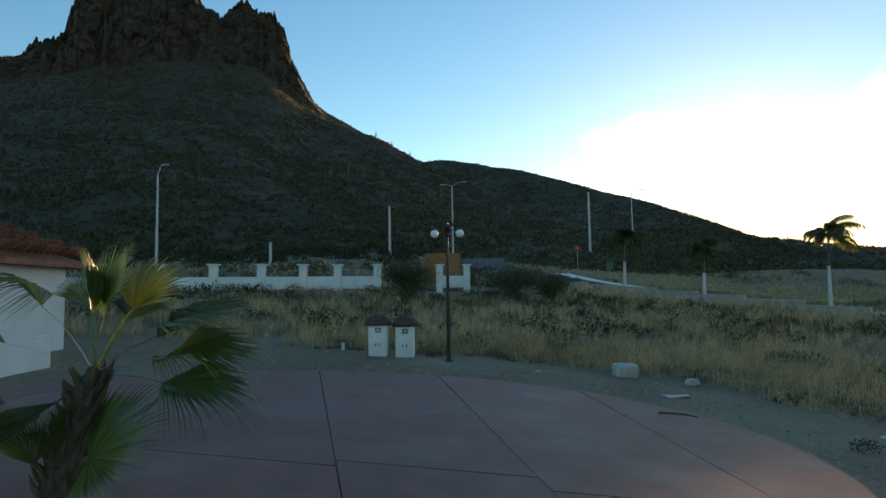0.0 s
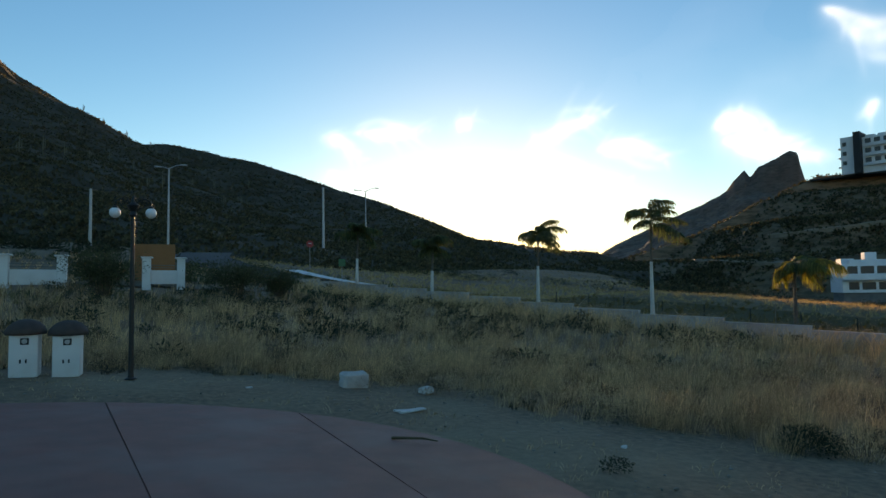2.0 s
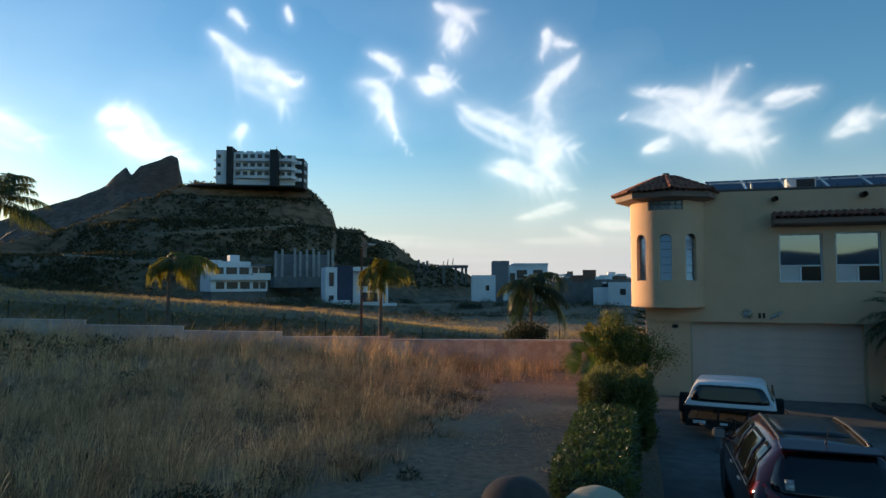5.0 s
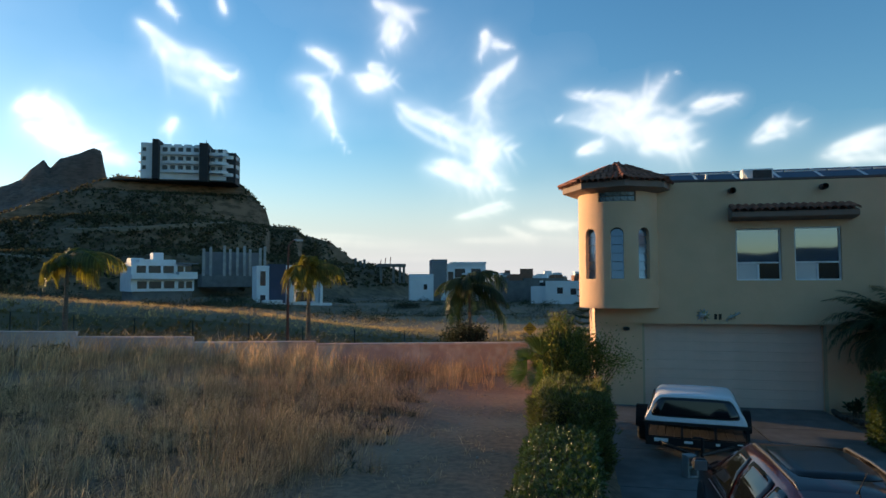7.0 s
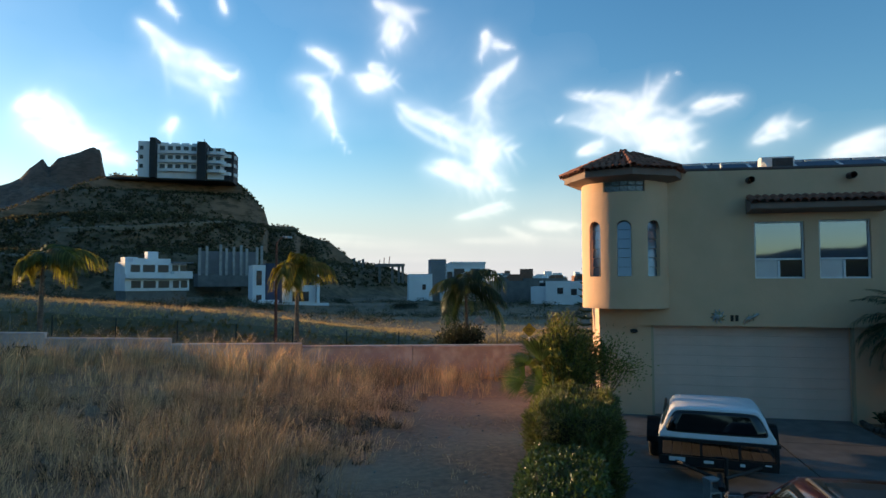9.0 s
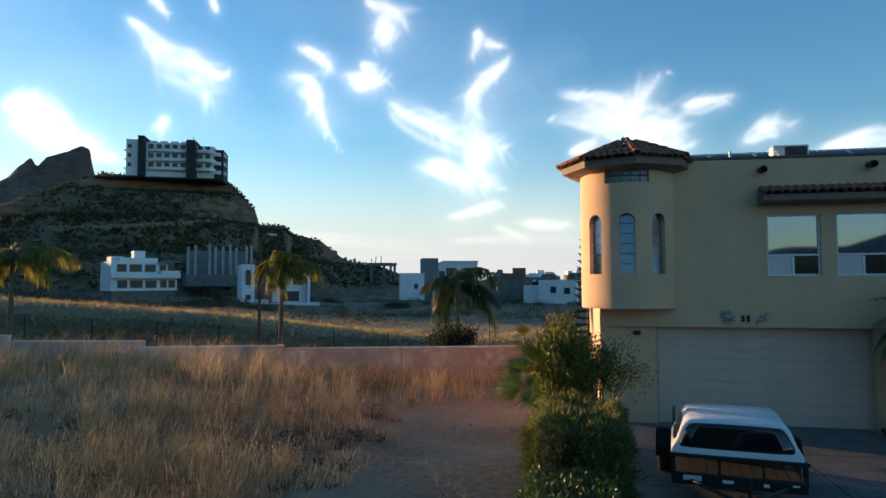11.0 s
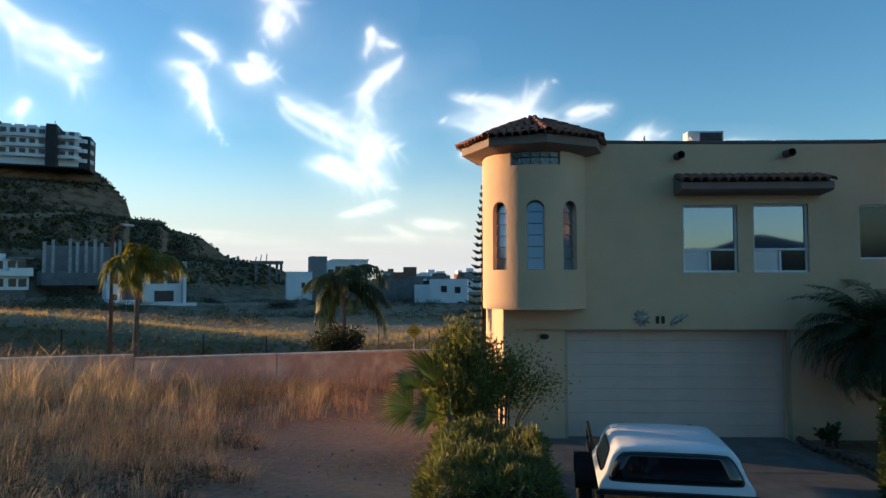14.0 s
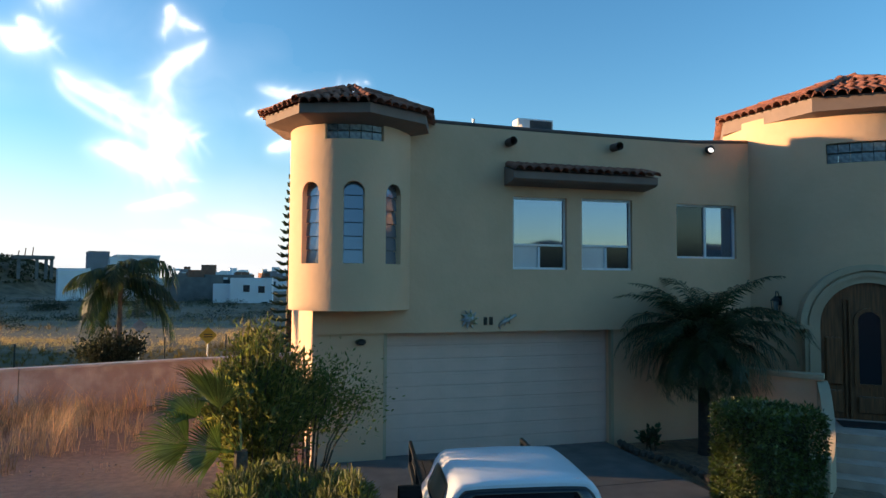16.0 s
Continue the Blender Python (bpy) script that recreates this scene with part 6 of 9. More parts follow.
bm = bmesh.new()
tube(bm, [(*fan_trunk(zz), zz) for zz in (0.0, 0.3, 0.6, 0.9, 1.15, 1.34)], [0.17, 0.15, 0.135, 0.12, 0.10, 0.06], 14)
part("trunk", bm, M["bark"], fan)
for k in range(90):
    a, zz = k * 2.4, 0.04 + 1.24 * k / 90
    rr = 0.15 - 0.045 * zz
    ox, oy = fan_trunk(zz)
    ln_b = 0.10 + 0.10 * rng.random()
    bm = bmesh.new()
    tube(bm, [(rr * math.cos(a) + ox, rr * math.sin(a) + oy, zz), ((rr + 0.05) * math.cos(a) + ox, (rr + 0.05) * math.sin(a) + oy, zz + 0.4 * ln_b), ((rr + 0.09) * math.cos(a + 0.1) + ox, (rr + 0.09) * math.sin(a + 0.1) + oy, zz + ln_b)], [0.034, 0.024, 0.005], 4)
    part("leaf_base", bm, M["dry_frond"] if k % 3 else M["bark"], fan)
# turn about the trunk, rise, roll of the blade, stalk, blade, sag, height on the trunk, half spread
for k, (a, tl, ro, pe, ra, sag, zz, hs) in enumerate([
        (2, 76, 50, 0.46, 0.76, 0.08, 1.3, 50), (178, 80, 40, 0.48, 0.70, 0.10, 1.3, 52), (38, 58, 30, 0.60, 0.66, 0.2, 1.3, 66),
        (-4, 22, 14, 0.64, 0.98, 0.22, 1.3, 54), (14, 8, 20, 0.62, 0.92, 0.28, 1.28, 50), (-10, -8, 12, 0.68, 0.94, 0.26, 1.27, 54), (24, 26, -14, 0.62, 0.70, 0.45, 1.3, 60),
        (-10, 30, 52, 0.34, 0.84, 0.08, 0.42, 90), (-105, 48, 20, 0.36, 0.58, 0.1, 0.30, 60), (-60, 62, 30, 0.34, 0.56, 0.08, 0.34, 40),
        (184, -34, 10, 0.32, 0.84, 0.12, 1.22, 36), (178, 44, 14, 0.76, 0.64, 0.75, 1.3, 60), (205, 20, 10, 0.70, 0.62, 0.60, 1.28, 60), (196, -12, -12, 0.62, 0.62, 0.55, 1.15, 60), (212, -30, 14, 0.45, 0.60, 0.35, 0.45, 70),
        (88, 36, 12, 0.66, 0.60, 0.40, 1.3, 60), (122, 58, -20, 0.62, 0.58, 0.30, 1.3, 60), (62, 6, -12, 0.62, 0.62, 0.50, 1.22, 60)]):
    v, t = fan_frond(ra, pe, 40, 40 + k, hs, sag)
    mesh_np("frond", v, t, M["palm_leaf"], fan).matrix_basis = pose(*fan_trunk(zz), zz, 0, -tl, a) @ pose(0, 0, 0, ro, 0, 0)

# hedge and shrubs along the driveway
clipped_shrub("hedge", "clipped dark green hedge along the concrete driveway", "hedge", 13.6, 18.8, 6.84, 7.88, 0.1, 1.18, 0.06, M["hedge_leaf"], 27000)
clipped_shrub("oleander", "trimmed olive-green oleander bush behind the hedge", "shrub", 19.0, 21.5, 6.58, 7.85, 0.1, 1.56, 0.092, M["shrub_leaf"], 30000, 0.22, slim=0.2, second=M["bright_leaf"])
loose_shrub("low_shrub", "low yellow-green shrub at the end of the hedge", "shrub", 18.9, 6.95, 0.35, 0.55, 0.5, 0.95, 0.11, M["yellow_leaf"], 1800, 14, 0.25)
upright_shrub("tall_shrub", "tall feathery green and yellow shrub at the corner of the house", 24.2, 7.55, gz(24.2, 7.4) - 0.05, 0.95, 0.85, 2.6, 66, 14500, 0.10, (M["bright_leaf"], M["sun_leaf"]), 14, 0.26)
loose_shrub("citrus_branch", "sparse leafy sapling in front of the garage wall", "shrub", 24.75, 6.85, 0.03, 0.6, 1.3, 2.0, 0.072, M["bright_leaf"], 6200, 17, 0.36, lift=0.55)
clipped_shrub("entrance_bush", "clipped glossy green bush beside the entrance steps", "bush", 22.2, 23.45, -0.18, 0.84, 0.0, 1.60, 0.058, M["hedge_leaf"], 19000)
young = thing("young_fan_palm", "young fan palm with broad green leaves beside the path", "palm tree", pose(23.3, 7.72, gz(23.3, 7.72)))
bm = bmesh.new()
tube(bm, [(0, 0, -0.05), (0, 0, 1.08)], [0.13, 0.08], 10)
part("trunk", bm, M["bark"], young)
for k, (a, tl, ro, pe, ra, sag) in enumerate([(100, 12, 76, 0.62, 0.66, 0.30), (104, 60, 24, 0.62, 0.78, 0.15), (112, 10, 74, 0.24, 0.64, 0.25), (10, 50, 10, 0.75, 0.6, 0.2), (75, 34, -18, 0.7, 0.6, 0.25)]):
    v, t = fan_frond(ra, pe, 34, 90 + k, 74, sag)
    mesh_np("frond", v, t, M["palm_leaf"], young).matrix_basis = pose(0, 0, 1.05, 0, -tl, a) @ pose(0, 0, 0, ro, 0, 0)
feather_palm("date_palm", "dark pygmy date palm in a planting bed beside the garage", 25.75, -0.85, 0.05, 1.95, 0.11, 0.10, 100, 2.1, [M["date_leaf"]], (0.6, 1.9), leaflet=0.34, pairs=46, seed=5, hang=0.7, rise=(80, 88), broad=0.035, bark="dark_bark")

# planting bed with a curb and gravel
bm = bmesh.new()
bed = [(26.9, 0.30), (26.2, 0.36), (25.2, 0.05), (24.2, 0.12), (23.4, 0.55), (22.4, 0.6), (21.3, 0.1), (21.6, -1.2), (23.6, -2.4), (26.9, -2.6)]
slab(bm, bed, -0.1, 0.055)
tagged(part("planting_bed", bm, M["soil"]), "dark earth planting bed beside the driveway", "garden bed", kind="structure")
curb = thing("bed_edging", "row of small dark stones edging the planting bed", "edging")
for (xa, ya), (xb, yb) in zip(bed[:6], bed[1:7]):
    m_c = max(2, int(math.hypot(xb - xa, yb - ya) / 0.17))
    for k in range(m_c):
        bm = bmesh.new()
        bmesh.ops.create_icosphere(bm, subdivisions=1, radius=0.085)
        for vv in bm.verts:
            vv.co *= rng.uniform(0.8, 1.15)
        part("stone", bm, M["rock"], curb).matrix_basis = pose(xa + (xb - xa) * k / m_c, ya + (yb - ya) * k / m_c, 0.07, 0, 0, rng.uniform(0, 360))
loose_shrub("small_plant", "small dark leafy plant against the house wall", "plant", 26.3, -0.05, 0.05, 0.28, 0.28, 0.42, 0.12, M["date_leaf"], 160, 6, 0.5)

# palms along the road beyond the wall
ROW = "palms along the road"
for nm, lab, x, y, top, white, wind, mats, ln, sd in (
        ("road_palm", "slender palm with a whitewashed trunk beside the rising road", 14.6, 60.6, 10.0, 6.7, 0.3, [M["queen_leaf"]], 1.7, 21),
        ("road_palm", "slender palm with a whitewashed trunk beside the rising road", 19.9, 55.2, 8.6, 5.4, 0.3, [M["queen_leaf"]], 1.7, 22),
        ("road_palm", "windblown palm with a whitewashed trunk behind the low wall", 27.6, 50.6, 9.3, 5.6, 0.9, [M["queen_leaf"]], 2.1, 23),
        ("road_palm", "tall windblown palm with a whitewashed trunk behind the low wall", 34.3, 44.6, 10.3, 5.7, 0.7, [M["queen_leaf"]], 2.5, 24),
        ("road_palm", "yellowing palm with drooping fronds behind the low wall", 35.3, 32.6, 5.9, 0.0, 0.9, [M["gold_leaf"], M["queen_leaf"]], 1.75, 25),
        ("road_palm", "yellowing windblown palm beside the rusty street lamp", 39.85, 21.4, 5.1, 0.0, 0.9, [M["gold_leaf"]], 1.4, 26),
        ("road_palm", "thick drooping palm with dusty green fronds above a shrub", 44.85, 13.4, 4.9, 0.0, 0.3, [M["date_leaf"], M["queen_leaf"]], 2.6, 27)):
    base = float(open_ground(x, y)) + 0.1
    feather_palm(nm, lab, x, y, base, top - base - 0.62 * ln, 0.13, 0.085, 15 if sd < 25 else 17 if sd < 27 else 19, 1.32 * ln, mats, (0.6, 2.2) if sd < 25 else (1.2, 2.6) if sd < 27 else (1.9, 2.9), ROW, white - base if white else 0.0, 0.32 * wind, leaflet=0.9 if sd < 27 else 0.85, pairs=46, seed=sd, bend=0.15, hang=1.5, rise=(92, 58) if sd < 25 else (92, 46) if sd < 27 else (94, 30), broad=0.05, ragged=34)
loose_shrub("road_shrub", "dark leafy shrub at the foot of a palm", "shrub", 44.6, 13.6, float(open_ground(44.6, 13.6)), 1.9, 1.7, 1.8, 0.14, M["dark_brush"], 4600, 22, 0.6)

# conifer behind the corner bay: a straight stem with level whorls of upcurved branches
pine = thing("norfolk_pine", "narrow dark conifer with level whorled branches behind the house", "tree", pose(46.5, 6.35, -0.6))
bm = bmesh.new()
tube(bm, [(0, 0, -0.2), (0, 0, 4), (0, 0, 9.4)], [0.2, 0.13, 0.02], 8)
part("trunk", bm, M["bark"], pine)
for k in range(22):
    zz = 1.0 + k * 0.38
    ln = 1.35 * (1 - zz / 9.9)
    for j in range(6):
        a = j * math.pi / 3 + k * 0.5
        bm = bmesh.new()
        tube(bm, [(0, 0, zz), (ln * 0.6 * math.cos(a), ln * 0.6 * math.sin(a), zz - 0.04), (ln * math.cos(a), ln * math.sin(a), zz + 0.12)], [0.05, 0.085, 0.02], 5)
        part("branch", bm, M["date_leaf"], pine)

# bushes at the far edge of the field
for nm, lab, x, y, rx, rz, n in (("mesquite_bush", "dark rounded thorn bush in front of the white fence", -3.4, 41.5, 2.4, 2.5, 5200), ("mesquite_bush", "broad dark thorn bush beside the road", 3.6, 47.5, 3.0, 2.3, 5200), ("mesquite_bush", "dark spreading thorn bush beside the road", 6.6, 49.5, 2.2, 1.9, 3200)):
    loose_shrub(nm, lab, "bush", x, y, float(open_ground(x, y)) + 0.1, rx, rx, rz, 0.12, M["thorn_leaf"], int(n * 1.5), 26, 0.4)

# ---------------------------------------------------------------- things round the turning circle and the field
M["globe"] = material("white glass globe", (0.78, 0.79, 0.8), (0.72, 0.73, 0.74), rough=0.2, bump=0.0, spec=0.7)
M["black_paint"] = material("black painted steel", (0.014, 0.014, 0.015), (0.022, 0.021, 0.02), scale=14, rough=0.45, metal=0.2, bump=0.1)
M["galvanised"] = material("galvanised steel", (0.42, 0.43, 0.44), (0.34, 0.35, 0.36), scale=8, rough=0.5, metal=0.6, bump=0.1)
M["rust"] = material("rust-red painted pole", (0.17, 0.06, 0.04), (0.12, 0.045, 0.03), scale=10, rough=0.8, bump=0.3)
M["pole_wood"] = material("weathered wooden pole", (0.22, 0.18, 0.14), (0.15, 0.12, 0.09), scale=6, rough=0.9, stretch=(6, 6, 0.6), bump=0.5)
M["dome_brown"] = material("brown painted plaster dome", (0.085, 0.055, 0.045), (0.06, 0.04, 0.034), scale=5, rough=0.8, bump=0.4, bump_scale=30)
M["dome_cream"] = material("cream plaster dome", (0.48, 0.41, 0.30), (0.42, 0.35, 0.25), scale=5, rough=0.85, bump=0.4, bump_scale=30)
M["sign_red"] = material("red sign face", (0.45, 0.03, 0.03), (0.38, 0.03, 0.03), rough=0.5, bump=0.0)
M["sign_yellow"] = material("yellow sign face", (0.62, 0.36, 0.03), (0.55, 0.31, 0.03), rough=0.5, bump=0.0)
M["orange_wall"] = material("orange painted wall", (0.34, 0.135, 0.055), (0.29, 0.115, 0.048), scale=1.2, rough=0.9, stain=(0.3, 0.12, 0.05), bump=0.3)
M["litter"] = material("pale litter", (0.6, 0.6, 0.58), (0.45, 0.44, 0.42), scale=15, rough=0.8)
M["grey_block"] = material("bare grey block", (0.19, 0.18, 0.17), (0.14, 0.135, 0.13), scale=0.8, rough=0.95, stain=(0.10, 0.10, 0.10), stain_scale=0.3, bump=0.4, bump_scale=6)
M["far_white"] = material("white plaster", (0.74, 0.75, 0.77), (0.68, 0.69, 0.71), scale=0.5, rough=0.85, stain=(0.6, 0.6, 0.6), stain_scale=0.2, stain_amount=0.3, bump=0.1)
M["far_grey"] = material("grey plaster", (0.20, 0.205, 0.22), (0.17, 0.175, 0.185), scale=0.5, rough=0.85, bump=0.1)
M["far_dark"] = material("charcoal cladding", (0.03, 0.031, 0.034), (0.022, 0.023, 0.026), scale=0.5, rough=0.8, bump=0.1)
M["far_glass"] = glassy("distant window glass", (0.018, 0.024, 0.034), 0.25)
M["brick_red"] = material("raw red brick", (0.26, 0.115, 0.075), (0.2, 0.09, 0.06), scale=1.5, rough=0.95, bump=0.3)


def meter_pillar(label, m, dome, group="meter pillars"):
    """A small white masonry pillar with a domed cap, a meter window and two slots."""
    root = thing("meter_pillar", label, "pillar", m, group)
    b = bmesh.new()
    box(b, 0, 0, 0.38, 0.56, 0.56, 0.96, 0.02)
    body_ = part("body", b, M["white_wall"], root)
    b = bmesh.new()
    lathe(b, [(0.05, 0.84), (0.40, 0.85), (0.425, 0.89), (0.41, 0.95), (0.36, 1.04), (0.26, 1.13), (0.13, 1.185), (0.02, 1.2)], 24)
    part("dome", b, dome, root, "rounded plaster cap", smooth=True)
    b = bmesh.new()
    box(b, 0.02, -0.285, 0.71, 0.17, 0.03, 0.15, 0.01)
    win = part("meter_window", b, M["black_paint"], root)
    b = bmesh.new()
    lathe(b, [(0.02, 0), (0.055, 0), (0.055, 0.02), (0.02, 0.025)], 14)
    part("meter_dial", b, M["galvanised"], win).matrix_basis = pose(0.02, -0.30, 0.71, 90, 0, 0)
    for dx in (-0.055, 0.055):
        b = bmesh.new()
        box(b, dx, -0.281, 0.27, 0.035, 0.02, 0.085)
        part("vent_slot", b, M["black_paint"], root)
    return root


meter_pillar("white meter pillar with a brown domed cap beside the field", pose(-2.14, 20.5, gz(-2.14, 20.5) + 0.08, 0, 0, 4), M["dome_brown"])
meter_pillar("white meter pillar with a brown domed cap beside the lamp post", pose(-1.31, 20.6, gz(-1.31, 20.6) + 0.08, 0, 0, 2), M["dome_brown"])
meter_pillar("white meter pillar with a brown domed cap at the hedge's end", pose(12.95, 8.17, 0.09, 0, 0, -85), M["dome_brown"])
meter_pillar("white meter pillar with a cream domed cap at the hedge's end", pose(12.95, 7.20, 0.05, 0, 0, -85), M["dome_cream"])

# twin-globe lamp post
px, py = 0.08, 19.9
lamp_post = thing("lamp_post", "black steel lamp post with two white hanging globes", "street lamp", pose(px, py, gz(px, py) + 0.02))
bm = bmesh.new()
tube(bm, [(0, 0, -0.1), (0, 0, 0.9), (0, 0, 3.75)], [0.062, 0.055, 0.045], 12)
lathe(bm, [(0.13, 0), (0.13, 0.02), (0.07, 0.05), (0.06, 0.12)], 16)
part("pole", bm, M["black_paint"], lamp_post)
bm = bmesh.new()
lathe(bm, [(0.045, 3.72), (0.09, 3.78), (0.06, 3.86), (0.14, 4.0), (0.05, 4.08), (0.03, 4.2), (0.01, 4.24)], 14)
for s in (-1, 1):
    tube(bm, [(0, 0, 3.95), (0.12 * s, 0, 4.12), (0.26 * s, 0, 4.16), (0.37 * s, 0, 4.10), (0.38 * s, 0, 3.98)], 0.018, 7)
    tube(bm, [(0, 0, 3.80), (0.10 * s, 0, 3.92), (0.22 * s, 0, 3.95), (0.30 * s, 0, 4.08)], 0.013, 6)
    tube(bm, [(0.12 * s, 0, 4.12), (0.2 * s, 0.06, 4.04), (0.28 * s, 0, 4.0), (0.2 * s, -0.06, 4.05)], 0.01, 6)
    tube(bm, [(0.38 * s, 0, 4.10), (0.40 * s, 0, 4.16), (0.34 * s, 0, 4.2)], 0.012, 6)
    for q in range(5):
        cx_, cz_, cr_ = s * (0.09 + 0.075 * q), 4.10 + 0.045 * math.sin(1.3 * q), 0.055 - 0.004 * q
        tube(bm, [(cx_ + cr_ * math.cos(w_), 0.02 * math.sin(2 * w_), cz_ + cr_ * math.sin(w_)) for w_ in (0.7 * n_ for n_ in range(9))], 0.010, 5)
    lathe(bm, [(0.02, 3.93), (0.07, 3.93), (0.05, 3.985), (0.02, 4.0)], 12, (0.38 * s, 0, 0))
part("scroll_arms", bm, M["black_paint"], lamp_post, "black scrolled iron arms")
for s in (-1, 1):
    bm = bmesh.new()
    bmesh.ops.create_uvsphere(bm, u_segments=20, v_segments=14, radius=0.125)
    part("globe", bm, M["globe"], lamp_post, "white glass globe", smooth=True).matrix_basis = pose(0.38 * s, 0, 3.83)

# rubble and litter on the earth margin
bm = bmesh.new()
box(bm, 0, 0, 0.16, 0.62, 0.46, 0.42, 0.06)
bmesh.ops.subdivide_edges(bm, edges=bm.edges[:], cuts=2, use_grid_fill=True)
for vv in bm.verts:
    vv.co += Vector((0.03 * noise.noise(vv.co * 7), 0.03 * noise.noise(vv.co * 7 + Vector((3, 1, 0))), 0.03 * noise.noise(vv.co * 5)))
tagged(part("concrete_block", bm, M["old_white"]), "broken grey concrete block on the earth", "block").matrix_basis = pose(5.0, 18.75, gz(5, 18.75), 0, 3, 8)
for nm, lab, cat, x, y, sx, sy, sz, rz in (("plastic_bottle", "crumpled white plastic bottle on the ground", "bottle", -3.4, 21.2, 0.1, 0.1, 0.26, 20), ("paper_wrapper", "crumpled pale wrapper beside the grass", "wrapper", 6.5, 17.8, 0.34, 0.22, 0.17, 30), ("flat_board", "flat pale board lying on the earth", "board", 5.46, 15.7, 0.6, 0.28, 0.035, 12), ("paper_scrap", "small pale scrap on the earth", "scrap", 2.6, 18.6, 0.14, 0.1, 0.05, 0), ("paper_scrap", "small pale scrap beside the path", "scrap", 7.9, 12.2, 0.12, 0.08, 0.04, 40)):
    bm = bmesh.new()
    box(bm, 0, 0, sz / 2, sx, sy, sz, min(sx, sy, sz) * 0.2)
    bmesh.ops.subdivide_edges(bm, edges=bm.edges[:], cuts=1, use_grid_fill=True)
    for vv in bm.verts:
        vv.co += Vector([0.18 * min(sx, sy) * noise.noise(vv.co * 13 + Vector((k, 0, x))) for k in (0, 4, 8)])
    tagged(part(nm, bm, M["litter"]), lab, cat).matrix_basis = pose(x, y, gz(x, y) - 0.005, 0, 0, rz)
bm = bmesh.new()
tube(bm, [(0, 0, 0.03), (0.25, -0.05, 0.05), (0.5, 0.02, 0.04), (0.75, -0.03, 0.02)], [0.025, 0.022, 0.018, 0.008], 7)
tagged(part("dry_stick", bm, M["dry_frond"]), "dry bleached stick on the earth", "stick").matrix_basis = pose(4.4, 13.3, gz(4.4, 13.3), 0, 0, -35)


# ---------------------------------------------------------------- lamps, poles and signs
def street_light(label, x, y, z0, z1, arms, mat, r=0.07, group=""):
    root = thing("street_light", label, "street light", pose(x, y, z0), group)
    h = z1 - z0
    b = bmesh.new()
    tube(b, [(0, 0, -0.6), (0, 0, h * 0.5), (0, 0, h)], [r * 1.4, r, r * 0.7], 8)
    part("pole", b, mat, root)
    for a, ln, rise in arms:
        dx, dy = math.cos(radians(a)), math.sin(radians(a))
        b = bmesh.new()
        tube(b, [(0, 0, h - 0.05), (dx * ln * 0.6, dy * ln * 0.6, h + rise * 0.8), (dx * ln, dy * ln, h + rise)], r * 0.45, 6)
        arm = part("arm", b, mat, root)
        b = bmesh.new()
        box(b, dx * (ln + 0.25), dy * (ln + 0.25), h + rise, 0.6, 0.22, 0.12, 0.03, Matrix.Rotation(radians(a), 4, "Z"))
        part("lamp_head", b, M["galvanised"], arm)
    return root


street_light("tall grey double-arm street light behind the fence", -1.45, 66.5, 7.0, 15.2, ((0, 1.0, 0.35), (180, 0.7, 0.1)), M["galvanised"], 0.09)
street_light("tall grey street light behind the white fence", -26.45, 54.0, 5.6, 14.6, ((10, 0.35, 0.9),), M["galvanised"], 0.11)
street_light("grey double-arm street light on the hillside road", 23.3, 92.9, 11.5, 18.0, ((0, 1.4, 0.5), (180, 1.2, 0.1)), M["galvanised"], 0.09)
street_light("rust-red street light leaning beside the palms", 41.1, 23.2, -0.8, 5.75, ((-20, 0.55, 0.3),), M["rust"], 0.08)
for x, y, z0, z1, ln in ((-11.2, 89.8, 9.5, 16.5, 0.7), (18.3, 99.1, 11.0, 19.3, 0.3), (-20.8, 67.1, 6.0, 9.7, 0.3)):
    pole = thing("utility_pole", "pale utility pole with a short crossarm below the mountain", "utility pole", pose(x, y, z0), "utility poles")
    bm = bmesh.new()
    tube(bm, [(0, 0, -0.8), (0, 0, z1 - z0)], [0.2, 0.15], 8)
    part("pole", bm, M["galvanised"], pole)
    bm = bmesh.new()
    box(bm, 0, 0, z1 - z0 - 0.15, 2 * ln, 0.1, 0.12, 0.01)
    part("crossarm", bm, M["pole_wood"], pole)
bm = bmesh.new()
tube(bm, [(-60, 80, 17.5), (-36, 86, 15.9), (-11.2, 89.8, 16.4), (4, 94, 16.6), (18.3, 99.1, 19.1)], 0.025, 4)
tagged(part("power_line", bm, M["black_paint"]), "thin dark power line along the mountain foot", "cable", kind="structure")


